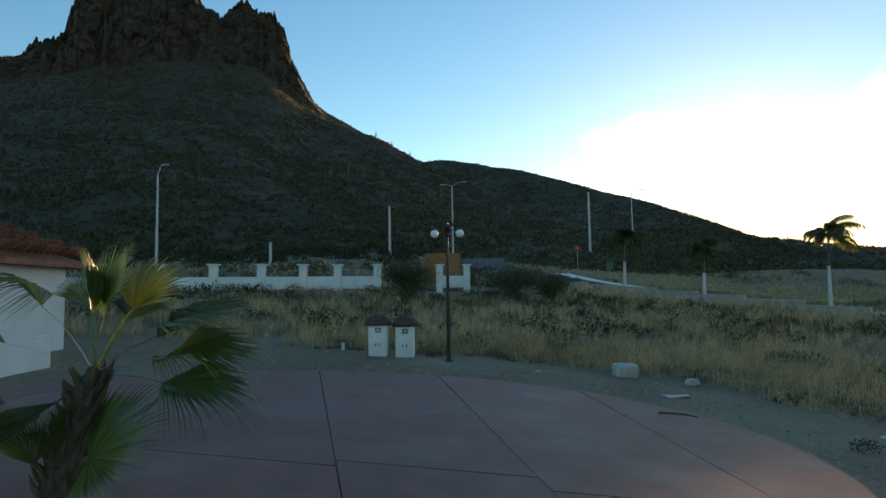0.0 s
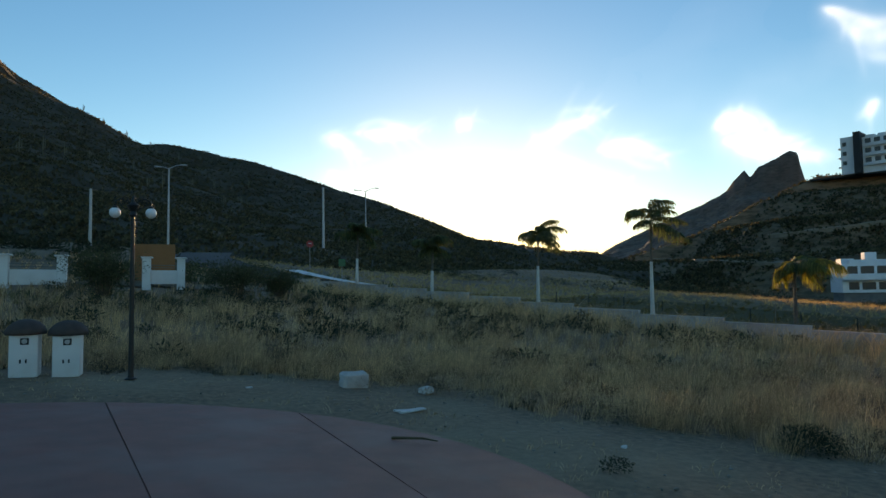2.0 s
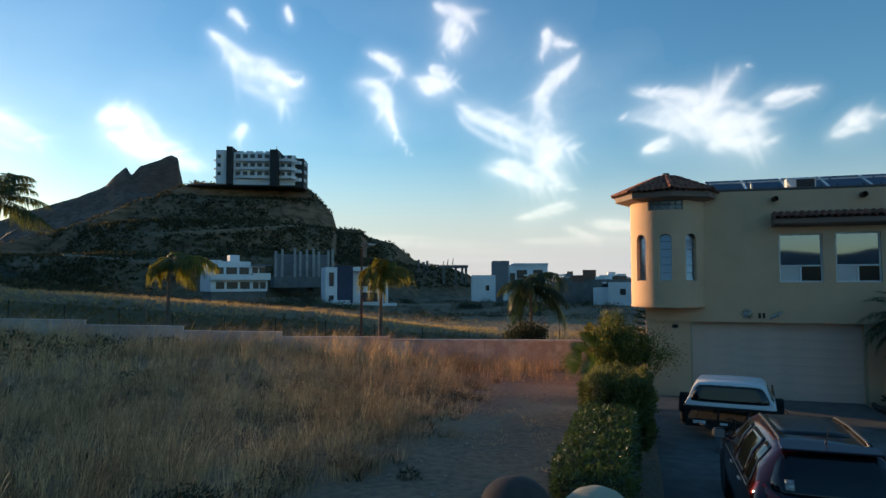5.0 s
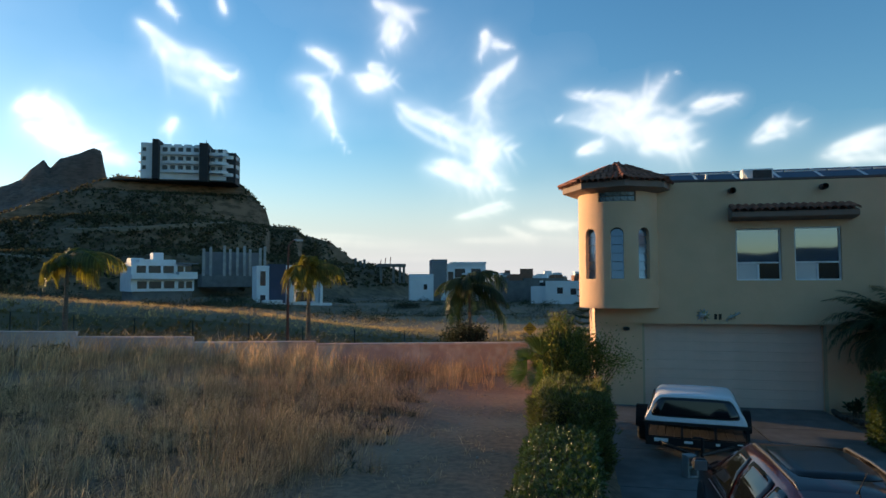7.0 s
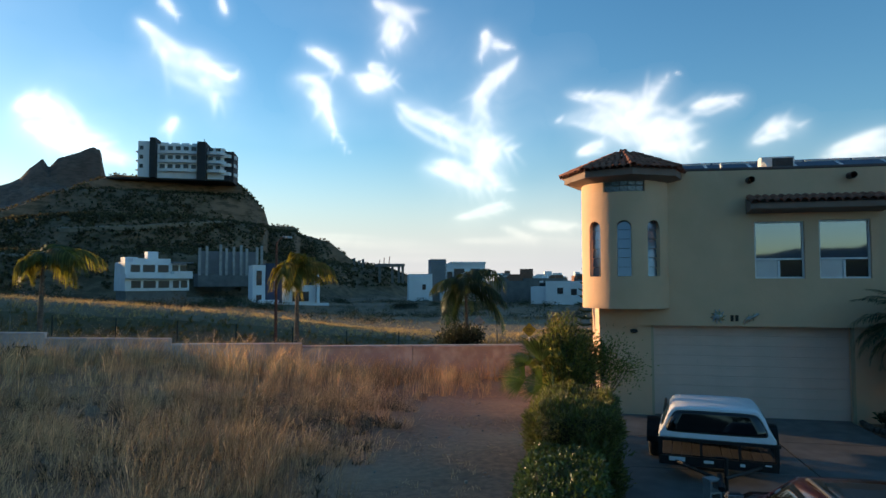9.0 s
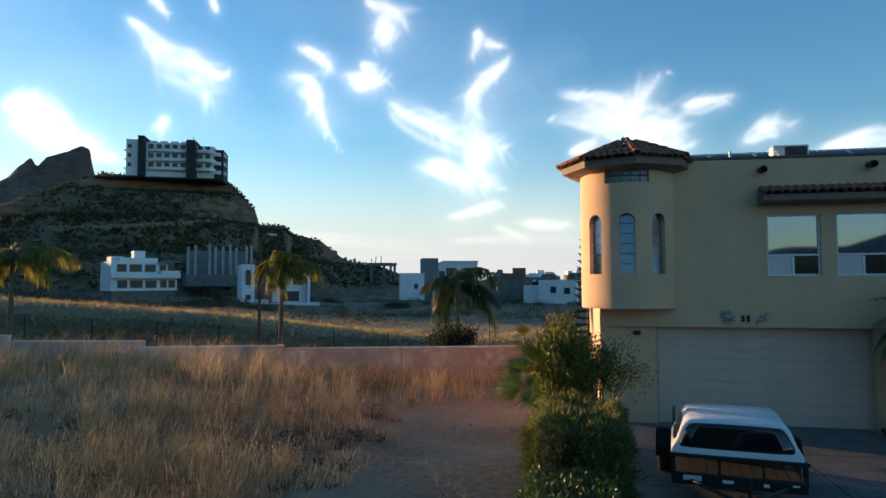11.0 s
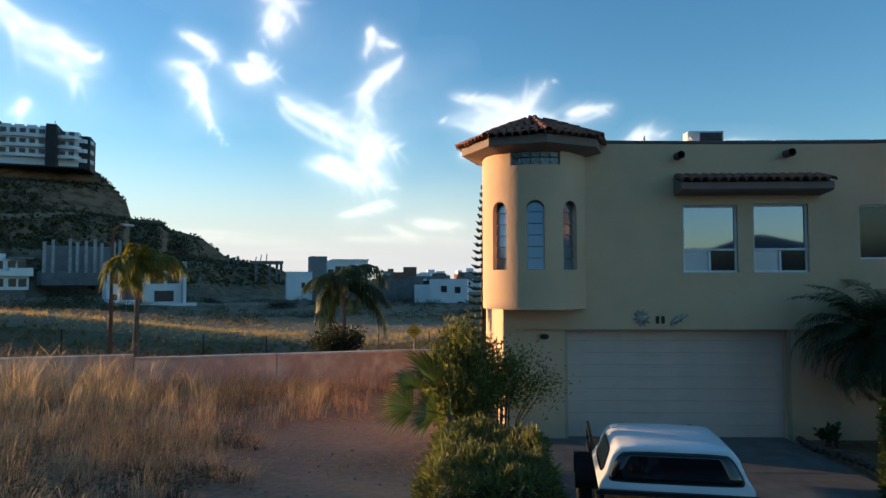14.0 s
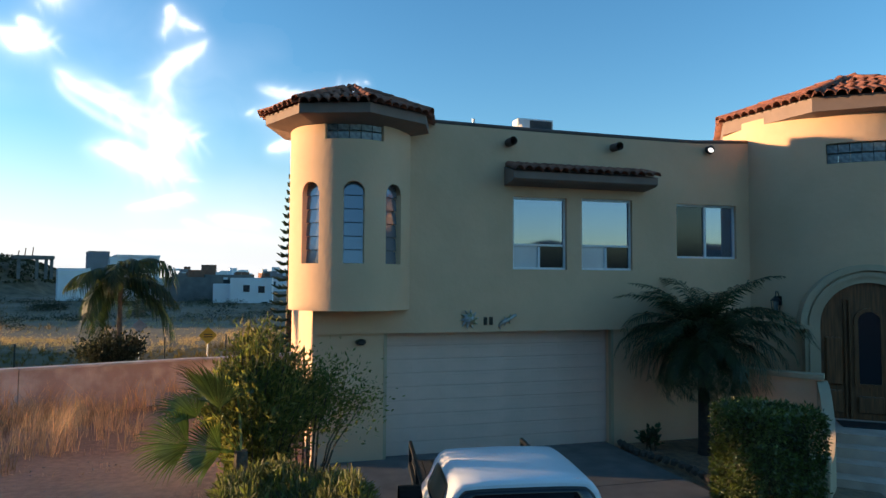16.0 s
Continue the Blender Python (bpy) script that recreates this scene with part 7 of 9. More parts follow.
def sign(name, label, x, y, z0, z1, size, sides, mat, turn, first=0.0, bars=0):
    root = thing(name, label, "sign", pose(x, y, z0, 0, 0, turn))
    b = bmesh.new()
    tube(b, [(0, 0, -0.4), (0, 0, z1 - z0 + size * 0.4)], 0.03, 6)
    part("post", b, M["galvanised"], root)
    b = bmesh.new()
    f = [b.verts.new((size * math.cos(radians(first + 360 * k / sides)), -0.04, z1 - z0 + size * math.sin(radians(first + 360 * k / sides)))) for k in range(sides)]
    g_ = [b.verts.new(v.co + Vector((0, 0.012, 0))) for v in f]
    b.faces.new(f)
    b.faces.new(g_[::-1])
    for k in range(sides):
        b.faces.new((f[k], f[(k + 1) % sides], g_[(k + 1) % sides], g_[k]))
    bmesh.ops.recalc_face_normals(b, faces=b.faces[:])
    plate_ = part("plate", b, mat, root)
    for k in range(bars):
        b = bmesh.new()
        box(b, 0, -0.045, z1 - z0 + 0.05 - 0.12 * k, size * 0.9, 0.006, 0.05)
        part("marking", b, M["white_metal"] if mat == M["sign_red"] else M["black_paint"], plate_)
    return root


sign("stop_sign", "red octagonal road sign on a thin post", 12.7, 75.7, 6.6, 9.05, 0.42, 8, M["sign_red"], 10, 22.5, 1)
sign("warning_sign", "yellow diamond road sign beside the road", 49.8, 10.25, -0.8, 0.55, 0.45, 4, M["sign_yellow"], -86, 0, 2)
sign("road_sign", "grey back of a diamond road sign on a thin post", 49.4, 13.4, -0.8, 1.1, 0.36, 4, M["galvanised"], -86, 0)
sign("street_sign", "low green street sign beside the rising road", 14.2, 65.3, 5.0, 6.5, 0.5, 4, material("green sign face", (0.02, 0.16, 0.08), (0.02, 0.13, 0.07), rough=0.5, bump=0.0), 10, 45)
fence_post = thing("wire_fence", "dark wire fence posts along the grassy bank", "fence")
for k in range(16):
    v_, u_ = -6 + 3.2 * k, 12.2
    x, y = WALL_A[0] + WALL_D[0] * v_ + WALL_N[0] * u_, WALL_A[1] + WALL_D[1] * v_ + WALL_N[1] * u_
    bm = bmesh.new()
    tube(bm, [(x, y, float(open_ground(x, y)) - 0.2), (x, y, float(open_ground(x, y)) + 1.25)], 0.035, 5)
    part("post", bm, M["black_paint"], fence_post)
stake = bmesh.new()
tube(stake, [(0, 0, -0.2), (0.05, 0, 1.9)], 0.03, 6)
tagged(part("leaning_stake", stake, M["pole_wood"]), "thin pale stake beside a palm", "stake").matrix_basis = pose(33.2, 32.2, float(open_ground(33.2, 32.2)))

# orange wall and the low building behind the fence
bm = bmesh.new()
box(bm, -2.0, 56.5, 6.0, 3.1, 0.3, 3.0, 0.02)
tagged(part("orange_wall", bm, M["orange_wall"]), "bright orange painted wall behind the white fence", "wall")

# the white house with a tiled roof beside the turning circle
side_house = thing("white_house", "white plaster house with a clay tile roof and a terrace wall", "house", pose(-2.0, 0, 0))
bm = bmesh.new()
box(bm, -11.6, 15.6, 3.2, 5.9, 5.0, 3.1)
part("wall", bm, M["white_wall"], side_house)
bm = bmesh.new()
box(bm, -9.9, 12.4, 2.35, 6.0, 0.25, 1.35, 0.01)
box(bm, -6.95, 13.6, 2.35, 0.25, 2.6, 1.35, 0.01)
part("terrace_wall", bm, M["white_wall"], side_house)
bm = bmesh.new()
hip = [(-15.0, 12.7), (-8.25, 12.7), (-8.25, 18.5), (-15.0, 18.5)]
lo_h = [bm.verts.new((x, y, 4.72)) for x, y in hip]
hi_h = [bm.verts.new((x, y, 4.85)) for x, y in hip]
r0_h, r1_h = bm.verts.new((-12.9, 15.6, 6.0)), bm.verts.new((-10.6, 15.6, 6.0))
bm.faces.new(lo_h[::-1])
for k in range(4):
    bm.faces.new((lo_h[k], lo_h[(k + 1) % 4], hi_h[(k + 1) % 4], hi_h[k]))
bm.faces.new((hi_h[0], hi_h[1], r1_h, r0_h))
bm.faces.new((hi_h[1], hi_h[2], r1_h))
bm.faces.new((hi_h[2], hi_h[3], r0_h, r1_h))
bm.faces.new((hi_h[3], hi_h[0], r0_h))
side_roof = part("roof", bm, M["clay"], side_house, "hipped clay tile roof")
for j in range(24):
    y = 12.85 + j * 0.235
    top_run = min(1.0, (y - 12.7) / 2.9, (18.5 - y) / 2.9)
    for r_ in range(int(top_run * 6) + 1):
        d = r_ * 0.38
        put_tile(TILE_BIG, pose(-8.2 - d - 0.38, y, 4.86 + (d + 0.38) * 0.49, 0, 26, 180), side_roof)
for j in range(20):
    x = -8.4 - j * 0.235
    top_run = min(1.0, (-8.25 - x) / 2.35)
    for r_ in range(int(top_run * 7) + 1):
        d = r_ * 0.38
        put_tile(TILE_BIG, Matrix.Translation((x, 12.68 + d + 0.38, 4.86 + (d + 0.38) * 0.40)) @ Matrix.Rotation(radians(90), 4, "Z") @ Matrix.Rotation(radians(-22), 4, "Y"), side_roof)
bm = bmesh.new()
box(bm, -10.75, 15.65, 6.0, 0.34, 0.34, 0.9, 0.03)
part("chimney", bm, M["brown_trim"], side_house)
bm = bmesh.new()
box(bm, -10.75, 15.65, 6.62, 0.42, 0.42, 0.36, 0.03)
part("chimney_cap", bm, M["white_wall"], side_house)


# ---------------------------------------------------------------- buildings far off
def bearing(ox, oy, az, d):
    return ox + d * math.sin(radians(az)), oy + d * math.cos(radians(az))


def block(parent, name, mat, w, dpt, h, x=0.0, y=0.0, z=0.0, label=""):
    b = bmesh.new()
    box(b, x, y, z + h / 2, w, dpt, h)
    return part(name, b, mat, parent, label)


def far_window(parent, x, y, z, w, h, mat=None):
    """A recessed dark pane in a pale frame on the front (towards -y)."""
    b = bmesh.new()
    box(b, x, y - 0.02, z, w, 0.1, h)
    win = part("window", b, mat or M["far_glass"], parent)
    return win


def frame_at(ox, oy, az, d, z, extra=0.0):
    """A pose whose -y side faces the viewer from that bearing."""
    x, y = bearing(ox, oy, az, d)
    return pose(x, y, z, 0, 0, -az + extra)


# apartment block on the graded hilltop
O5 = (5.1, 6.6)
apt = thing("apartment_building", "white apartment block with dark stair towers on a hilltop", "apartment building", frame_at(*O5, 56.35, 226, 36.6, -12) @ Matrix.Diagonal((0.88, 1.0, 0.86, 1.0)))
FL = 3.35
block(apt, "wall", M["far_white"], 4.4, 11, 13.2, -12.6, 0.5)
block(apt, "stair_tower", M["far_dark"], 2.0, 12.4, 14.6, -9.6, 0, -0.2)
block(apt, "wall", M["far_white"], 14.6, 10, 12.6, -1.4, 1.2)
block(apt, "stair_tower", M["far_dark"], 3.0, 12.6, 14.4, 7.0, 0, -1.0)
block(apt, "wall", M["far_white"], 6.2, 9, 11.9, 11.2, 1.6, 0)
block(apt, "end_wall", M["far_dark"], 4.0, 9.5, 11.6, 15.6, 2.2, -0.8)
block(apt, "podium", M["far_dark"], 42, 11.5, 0.5, -4.5, 1.9, -0.6)
for fl in range(3):
    z = 0.6 + fl * FL + 2.0
    for x0, w in ((-1.4, 14.6), (11.4, 7.4)):
        b = bmesh.new()
        curve = [(x0 - w / 2, -4.0), (x0 - w / 4, -4.9), (x0, -5.2), (x0 + w / 4, -5.2), (x0 + w / 2, -4.7 if x0 < 5 else -3.0), (x0 + w / 2, -3.2), (x0 - w / 2, -3.2)]
        slab(b, curve, z - 0.25, z + 0.85)
        part("balcony", b, M["far_white"], apt)
    for k in range(5):
        far_window(apt, -6.9 + 2.7 * k, -3.9, z + 1.75, 1.7, 1.7)
    for k in range(2):
        far_window(apt, 9.6 + 2.6 * k, -3.0, z + 1.75, 1.6, 1.7)
    far_window(apt, -13.6, -5.1, z + 1.4, 1.2, 1.4)
    b = bmesh.new()
    box(b, -15.2, -2.5, z + 0.2, 1.4, 3.2, 0.5, 0.1)
    part("balcony", b, M["far_white"], apt)
    b = bmesh.new()
    slab(b, [(13.2, -3.6), (16.0, -3.3), (17.9, -1.6), (18.2, 1), (15, 1), (13.2, -1.5)], z - 1.0, z + 0.25)
    part("balcony", b, M["far_white"], apt)
for k in range(4):
    block(apt, "roof_parapet", M["far_white"], 2.6, 8, 0.9, -6.6 + 3.6 * k, 1.5, 12.6)
b = bmesh.new()
tube(b, [(6.6, 0, 13.2), (6.6, 0, 16.0)], 0.12, 5)
part("mast", b, M["galvanised"], apt)

# three-storey white house under the hill
O11 = (10.3, 7.3)
white3 = thing("terraced_house", "white three-storey house with banded windows and a roof lantern", "house", frame_at(*O11, 53.25, 122, 2.1, 14) @ Matrix.Diagonal((0.67, 0.8, 0.86, 1.0)))
block(white3, "stone_base", M["grey_block"], 14.6, 9, 6.0, 0, 0, -6.0)
block(white3, "wall", M["far_white"], 15.4, 10, 2.9, 0, 0, 0)
block(white3, "wall", M["far_white"], 14.8, 9.4, 2.8, -0.2, 0.4, 2.9)
block(white3, "roof_parapet", M["far_white"], 9.0, 9.0, 0.7, -1.2, 0.4, 5.7)
block(white3, "roof_lantern", M["far_white"], 2.6, 2.6, 2.0, -0.2, 0, 5.9)
block(white3, "roof_room", M["far_white"], 3.0, 4, 1.1, -5.4, 0.4, 5.6)
block(white3, "balcony", M["far_white"], 16.0, 2.0, 0.9, 0.0, -5.6, 2.45)
block(white3, "balcony", M["far_white"], 4.6, 2.6, 0.7, 5.6, -5.4, 3.2)
block(white3, "canopy", M["far_grey"], 4.8, 3.0, 0.25, 5.6, -5.4, 5.5)
for z in (0.55, 3.65):
    for x, w in ((-5.2, 2.2), (-2.0, 2.9), (1.4, 2.6), (4.4, 1.5), (6.4, 1.6)):
        far_window(white3, x, -5.0 if z < 1 else -4.3, z + 0.75, w, 1.45)

# bare concrete frame behind it
cols = thing("unfinished_building", "unfinished grey concrete frame with tall bare columns", "building", frame_at(*O11, 59.4, 140, 5.3, 10) @ Matrix.Diagonal((0.97, 1.0, 0.88, 1.0)))
M["pale_concrete"] = material("raw pale concrete", (0.40, 0.385, 0.37), (0.30, 0.29, 0.28), scale=0.8, rough=0.9, stain=(0.22, 0.21, 0.20), stain_scale=0.3, bump=0.3, bump_scale=6)
block(cols, "wall", M["far_grey"], 12.6, 0.4, 5.4, 0, 2.0, 0)
block(cols, "slab", M["grey_block"], 13.5, 6, 3.0, 0, 1.6, -3.0)
for k, x in enumerate((-6.4, -5.0, -2.2, -1.0, 0.5, 2.0, 3.2, 5.4, 6.4)):
    block(cols, "column", M["pale_concrete"], 0.5, 0.5, 6.4 + 0.4 * (k % 3), x, -1.2, -0.4)

# white and blue-grey modern house beside the street light
modern = thing("modern_house", "white modern house with a tall dark blue panel and garden wall", "house", frame_at(*O11, 63.9, 122, -2.0, 8))
block(modern, "wall", M["far_white"], 2.2, 8, 8.6, -5.0, 0, 0)
block(modern, "blue_panel", material("dark blue-grey render", (0.05, 0.06, 0.10), (0.04, 0.05, 0.085), scale=0.6, rough=0.8, bump=0.1), 2.9, 8, 8.9, -2.4, -0.1, 0)
block(modern, "wall", M["far_white"], 6.6, 7.4, 7.9, 2.4, 1.2, 0)
block(modern, "roof_frame", M["far_white"], 6.8, 8.0, 0.8, 2.4, 0, 7.9)
block(modern, "side_wall", M["far_white"], 0.5, 8, 8.6, 5.6, 0, 0)
block(modern, "back_wall", M["far_grey"], 6.6, 0.4, 3.2, 2.4, 2.6, 4.9)
block(modern, "garden_wall", M["far_white"], 11.0, 0.4, 2.4, 1.6, -6.0, -0.6)
block(modern, "garage", M["far_white"], 3.2, 4.5, 2.7, -3.6, -5.6, -0.3)
for x, z, w, h in ((-5.0, 6.3, 0.9, 2.6), (-5.0, 2.4, 0.9, 1.8), (1.4, 6.2, 2.0, 2.4), (4.0, 6.2, 1.8, 2.4), (2.6, 2.9, 3.0, 1.8)):
    far_window(modern, x, -4.05 if x < 0 else -2.55, z, w, h)

# large white house further along, and its neighbours
villa = thing("modern_villa", "white and grey modern villa with stacked blocks and a thin roof", "house", frame_at(*O11, 78.6, 150, -1.8, 6))
block(villa, "wall", M["far_white"], 5.4, 8, 7.2, -7.2, 0, 0)
block(villa, "stair_block", M["far_grey"], 3.6, 8, 10.6, -3.0, 1.0, 0)
block(villa, "wall", M["far_white"], 9.4, 8, 9.6, 3.2, 1.0, 0)
block(villa, "terrace", M["far_white"], 6.4, 7, 5.4, 8.6, 0, 0)
block(villa, "thin_roof", M["far_white"], 9.6, 9, 0.35, 7.0, 0, 7.0)
block(villa, "roof_slab", M["far_white"], 8.0, 8, 0.4, 4.0, 0.5, 9.6)
block(villa, "porch", M["far_white"], 6.0, 3.0, 3.6, 0.2, -5.2, -0.4)
for x, y, z, w, h in ((-0.4, -3.1, 6.6, 1.2, 2.2), (1.8, -3.1, 7.4, 2.4, 2.0), (5.6, -3.1, 7.4, 2.2, 2.0), (3.4, -3.1, 3.6, 2.2, 1.8), (8.6, -3.6, 3.2, 2.4, 1.4), (-6.4, -4.1, 4.2, 0.8, 1.2), (0.2, -6.8, 1.2, 1.6, 1.6)):
    far_window(villa, x, y, z, w, h)
raw_house = thing("unfinished_house", "grey block house shell with open bays", "building", frame_at(*O11, 85.6, 140, -2.2, 4))
block(raw_house, "wall", M["grey_block"], 10, 8, 5.4, -3.4, 0, 0.6)
block(raw_house, "side_bay", M["brick_red"], 3.6, 7, 4.2, 3.4, 0, -0.4)
block(raw_house, "slab", M["grey_block"], 8.4, 8, 0.5, 3.0, 0, 6.0)
block(raw_house, "roof_room", M["brick_red"], 5.0, 4, 1.4, -1.6, 1, 6.0)
for x in (1.9, 4.6, 6.8):
    block(raw_house, "column", M["grey_block"], 0.5, 0.5, 3.2, x, -3.4, 3.0)
# charcoal blocks stand in for the shaded depth of the open bays
for x, z in ((3.0, 4.6), (5.6, 4.6), (5.8, 1.6)):
    far_window(raw_house, x, -3.3, z, 1.9, 1.9, M["far_dark"])
cube_house = thing("white_block_house", "plain white block house with few windows", "house", frame_at(*O11, 88.9, 128, -2.6, -4))
block(cube_house, "wall", M["far_white"], 7.2, 7, 6.3, 0, 0, 0)
block(cube_house, "wall", M["far_white"], 4.2, 6, 5.2, -4.6, 1.2, 0)
for x, z in ((1.8, 4.2), (2.4, 1.4), (-0.8, 4.4)):
    far_window(cube_house, x, -3.55, z, 1.1, 1.2)
# concrete skeleton and stubs on the ridge
ruin = thing("roof_skeleton", "bare concrete slab on columns at the end of the ridge", "building", frame_at(*O11, 73.0, 196, 3.2, 6))
block(ruin, "slab", M["grey_block"], 8.6, 6, 0.9, 0.6, 0, 5.0)
for x in (-2.6, 1.2, 3.2, 4.4):
    block(ruin, "column", M["grey_block"], 0.7, 0.7, 5.2, x, -2, 0)
for x in (-2.6, -1.2, 0.4):
    b = bmesh.new()
    tube(b, [(x, 0, 5.9), (x + 0.2, 0, 7.6 + 0.5 * math.cos(x))], 0.12, 4)
    part("starter_bars", b, M["rust"], ruin)
stub = thing("ridge_stub", "broken concrete stubs on the ridge", "ruin", frame_at(*O11, 70.3, 205, 8.6, 0))
for x, h in ((-1.0, 3.4), (0.6, 2.6), (1.8, 3.0)):
    block(stub, "column", M["grey_block"], 0.8, 0.8, h, x, 0, -0.8)

# the town on the low rise beyond
town_rng = random.Random(3)
for k in range(46):
    az = town_rng.uniform(83.0, 99.0)
    d = town_rng.uniform(210, 420)
    el = -0.75 + 0.95 * (d - 210) / 210 + town_rng.uniform(-0.1, 0.1)
    w, h = town_rng.uniform(5, 11), town_rng.uniform(3.0, 5.5)
    z = 3.5 + d * math.tan(radians(el)) - 1.0
    bld = thing("town_house", "small flat-roofed house in the distant town", "house", frame_at(*O11, az, d, z, town_rng.uniform(-25, 25)), "distant town")
    mt = town_rng.choice([M["far_white"], M["far_white"], M["far_grey"], M["brick_red"], M["grey_block"], M["far_white"]])
    block(bld, "wall", mt, w, 7, h + 3, 0, 0, -3)
    if town_rng.random() < 0.6:
        block(bld, "roof_room", town_rng.choice([M["far_white"], M["far_grey"], M["brick_red"]]), w * 0.4, 4, 2.2, town_rng.uniform(-0.2, 0.2) * w, 0.5, h)
    for j in range(town_rng.randint(1, 3)):
        far_window(bld, (-0.3 + 0.3 * j) * w, -3.55, h * 0.55, 1.2, 1.2)
rise = [(80, -1.6), (83, -0.7), (86, -0.25), (90, 0.0), (95, 0.25), (100, 0.5), (108, 1.0), (118, 1.4), (130, 1.0), (150, 0.6), (178, 0.6)]
hill("hill_4", "low rise covered by the distant town", O11, 3.5, rise, 190, lambda a: 440, 160, 24, M["hill"], 1.0, 0.8, None, 31.0)

# ---------------------------------------------------------------- field grass, brush and stones
EDGE_X = np.array([-40, -6, -2.5, 1.9, 5.7, 7.8, 9.0, 10.2, 12, 15.3, 20, 27, 31, 37])
EDGE_Y = np.array([20.8, 21.4, 21.5, 21.0, 19.0, 15.6, 14.0, 11.4, 10.8, 10.6, 11.2, 12.0, 10.8, 12.0])


def blades(pos, height, width, lean, count, curl=0.35, plain=False):
    """Tufts: count curved blades from each position; returns vertices and triangles."""
    n = len(pos)
    p = np.repeat(pos, count, 0)
    h = np.repeat(height, count) * nrng.uniform(0.45, 1.1, n * count)
    m = n * count
    p = p + np.stack([nrng.normal(0, 0.06, m), nrng.normal(0, 0.06, m), np.zeros(m)], 1)
    a = nrng.uniform(0, 2 * math.pi, m)
    d = np.stack([np.cos(a), np.sin(a), np.zeros(m)], 1) * (lean * nrng.uniform(0.2, 1.2, m))[:, None]
    d[:, 0] += 0.10
    d[:, 1] -= 0.05
    s = nrng.uniform(0, math.pi, m)
    w = np.stack([np.cos(s), np.sin(s), np.zeros(m)], 1) * (np.repeat(width, count) * nrng.uniform(0.6, 1.3, m))[:, None]
    up = np.array([0, 0, 1.0])
    mid = p + (d * 0.35 + up * 0.55) * h[:, None]
    head = p + (d * 0.75 + up * 0.85) * h[:, None]
    tip = p + (d * (1 + curl) + up * 0.98) * h[:, None]
    v = np.stack([p - w * 0.5, p + w * 0.5, mid + w * 0.45, mid - w * 0.45, head + w * 0.62, head - w * 0.62, tip], 1).reshape(-1, 3)
    i = np.arange(m)[:, None] * 7
    if plain:
        v = v.reshape(-1, 7, 3)[:, [0, 1, 2, 3, 6]].reshape(-1, 3)
        i = np.arange(m)[:, None] * 5
        return v, np.concatenate([i + [0, 1, 2], i + [0, 2, 3], i + [3, 2, 4]], 1).reshape(-1, 3)
    t = np.concatenate([i + [0, 1, 2], i + [0, 2, 3], i + [3, 2, 4], i + [3, 4, 5], i + [5, 4, 6]], 1).reshape(-1, 3)
    return v, t


def u_of(x, y):
    return (x - WALL_A[0]) * WALL_N[0] + (y - WALL_A[1]) * WALL_N[1]


def v_of(x, y):
    return (x - WALL_A[0]) * WALL_D[0] + (y - WALL_A[1]) * WALL_D[1]


def patchy(x, y, f, seed):
    return np.array([noise.fractal((a * f, b * f, seed), 0.8, 2.0, 3) for a, b in zip(x, y)])


def sow(n, x0, x1, y0, y1, keep):
    x, y = nrng.uniform(x0, x1, n), nrng.uniform(y0, y1, n)
    k = keep(x, y)
    return x[k], y[k]


def in_field(x, y):
    wob = 0.35 * np.sin(x * 2.1) + 0.25 * np.sin(x * 5.3 + 1)
    return (y > np.interp(x, EDGE_X, EDGE_Y) + wob) & (u_of(x, y) < -0.25) & (y < 41.7 + 0.415 * (x + 20))


def grow(name, label, x, y, height, width, count, mat, lean=0.45):
    z = ground_z(x, y)
    far_off = len(x) > 0 and width[0] > 0.012
    v, t = blades(np.stack([x, y, z - 0.02], 1), height, width, lean, count, 0.35, far_off)
    return tagged(mesh_np(name, v, t, mat), label, "grass", kind="stuff")


def tufts(name, label, n, area, keep, h_lo, h_hi, width, count, mats, gate, seed):
    x, y = sow(n, *area, keep)
    q = patchy(x, y, 0.22, seed)
    clump = patchy(x, y, 0.9, seed + 4)
    k = nrng.random(len(x)) < np.clip(gate[0] + gate[1] * q + 1.5 * clump, 0.06, 1)
    x, y, q, clump = x[k], y[k], q[k], clump[k]
    edge = np.clip((y - np.interp(x, EDGE_X, EDGE_Y)) / 0.6, 0.55, 1)
    h = (h_lo + (h_hi - h_lo) * np.clip(0.5 + 0.7 * q + 0.9 * clump + nrng.normal(0, 0.12, len(x)), 0, 1.15)) * edge
    w = np.full(len(x), width)
    pick = nrng.random(len(x)) < np.clip(0.55 + 0.9 * patchy(x, y, 0.12, seed + 9), 0.08, 0.92)
    old = patchy(x, y, 0.55, seed + 13) + 0.15 * nrng.normal(0, 1, len(x)) > 0.2
    for sel, mt in ((pick & ~old, mats[0]), (~pick & ~old, mats[1]), (old, M["dead_grass"])):
        grow(name, label, x[sel], y[sel], h[sel], w[sel], count, mt)




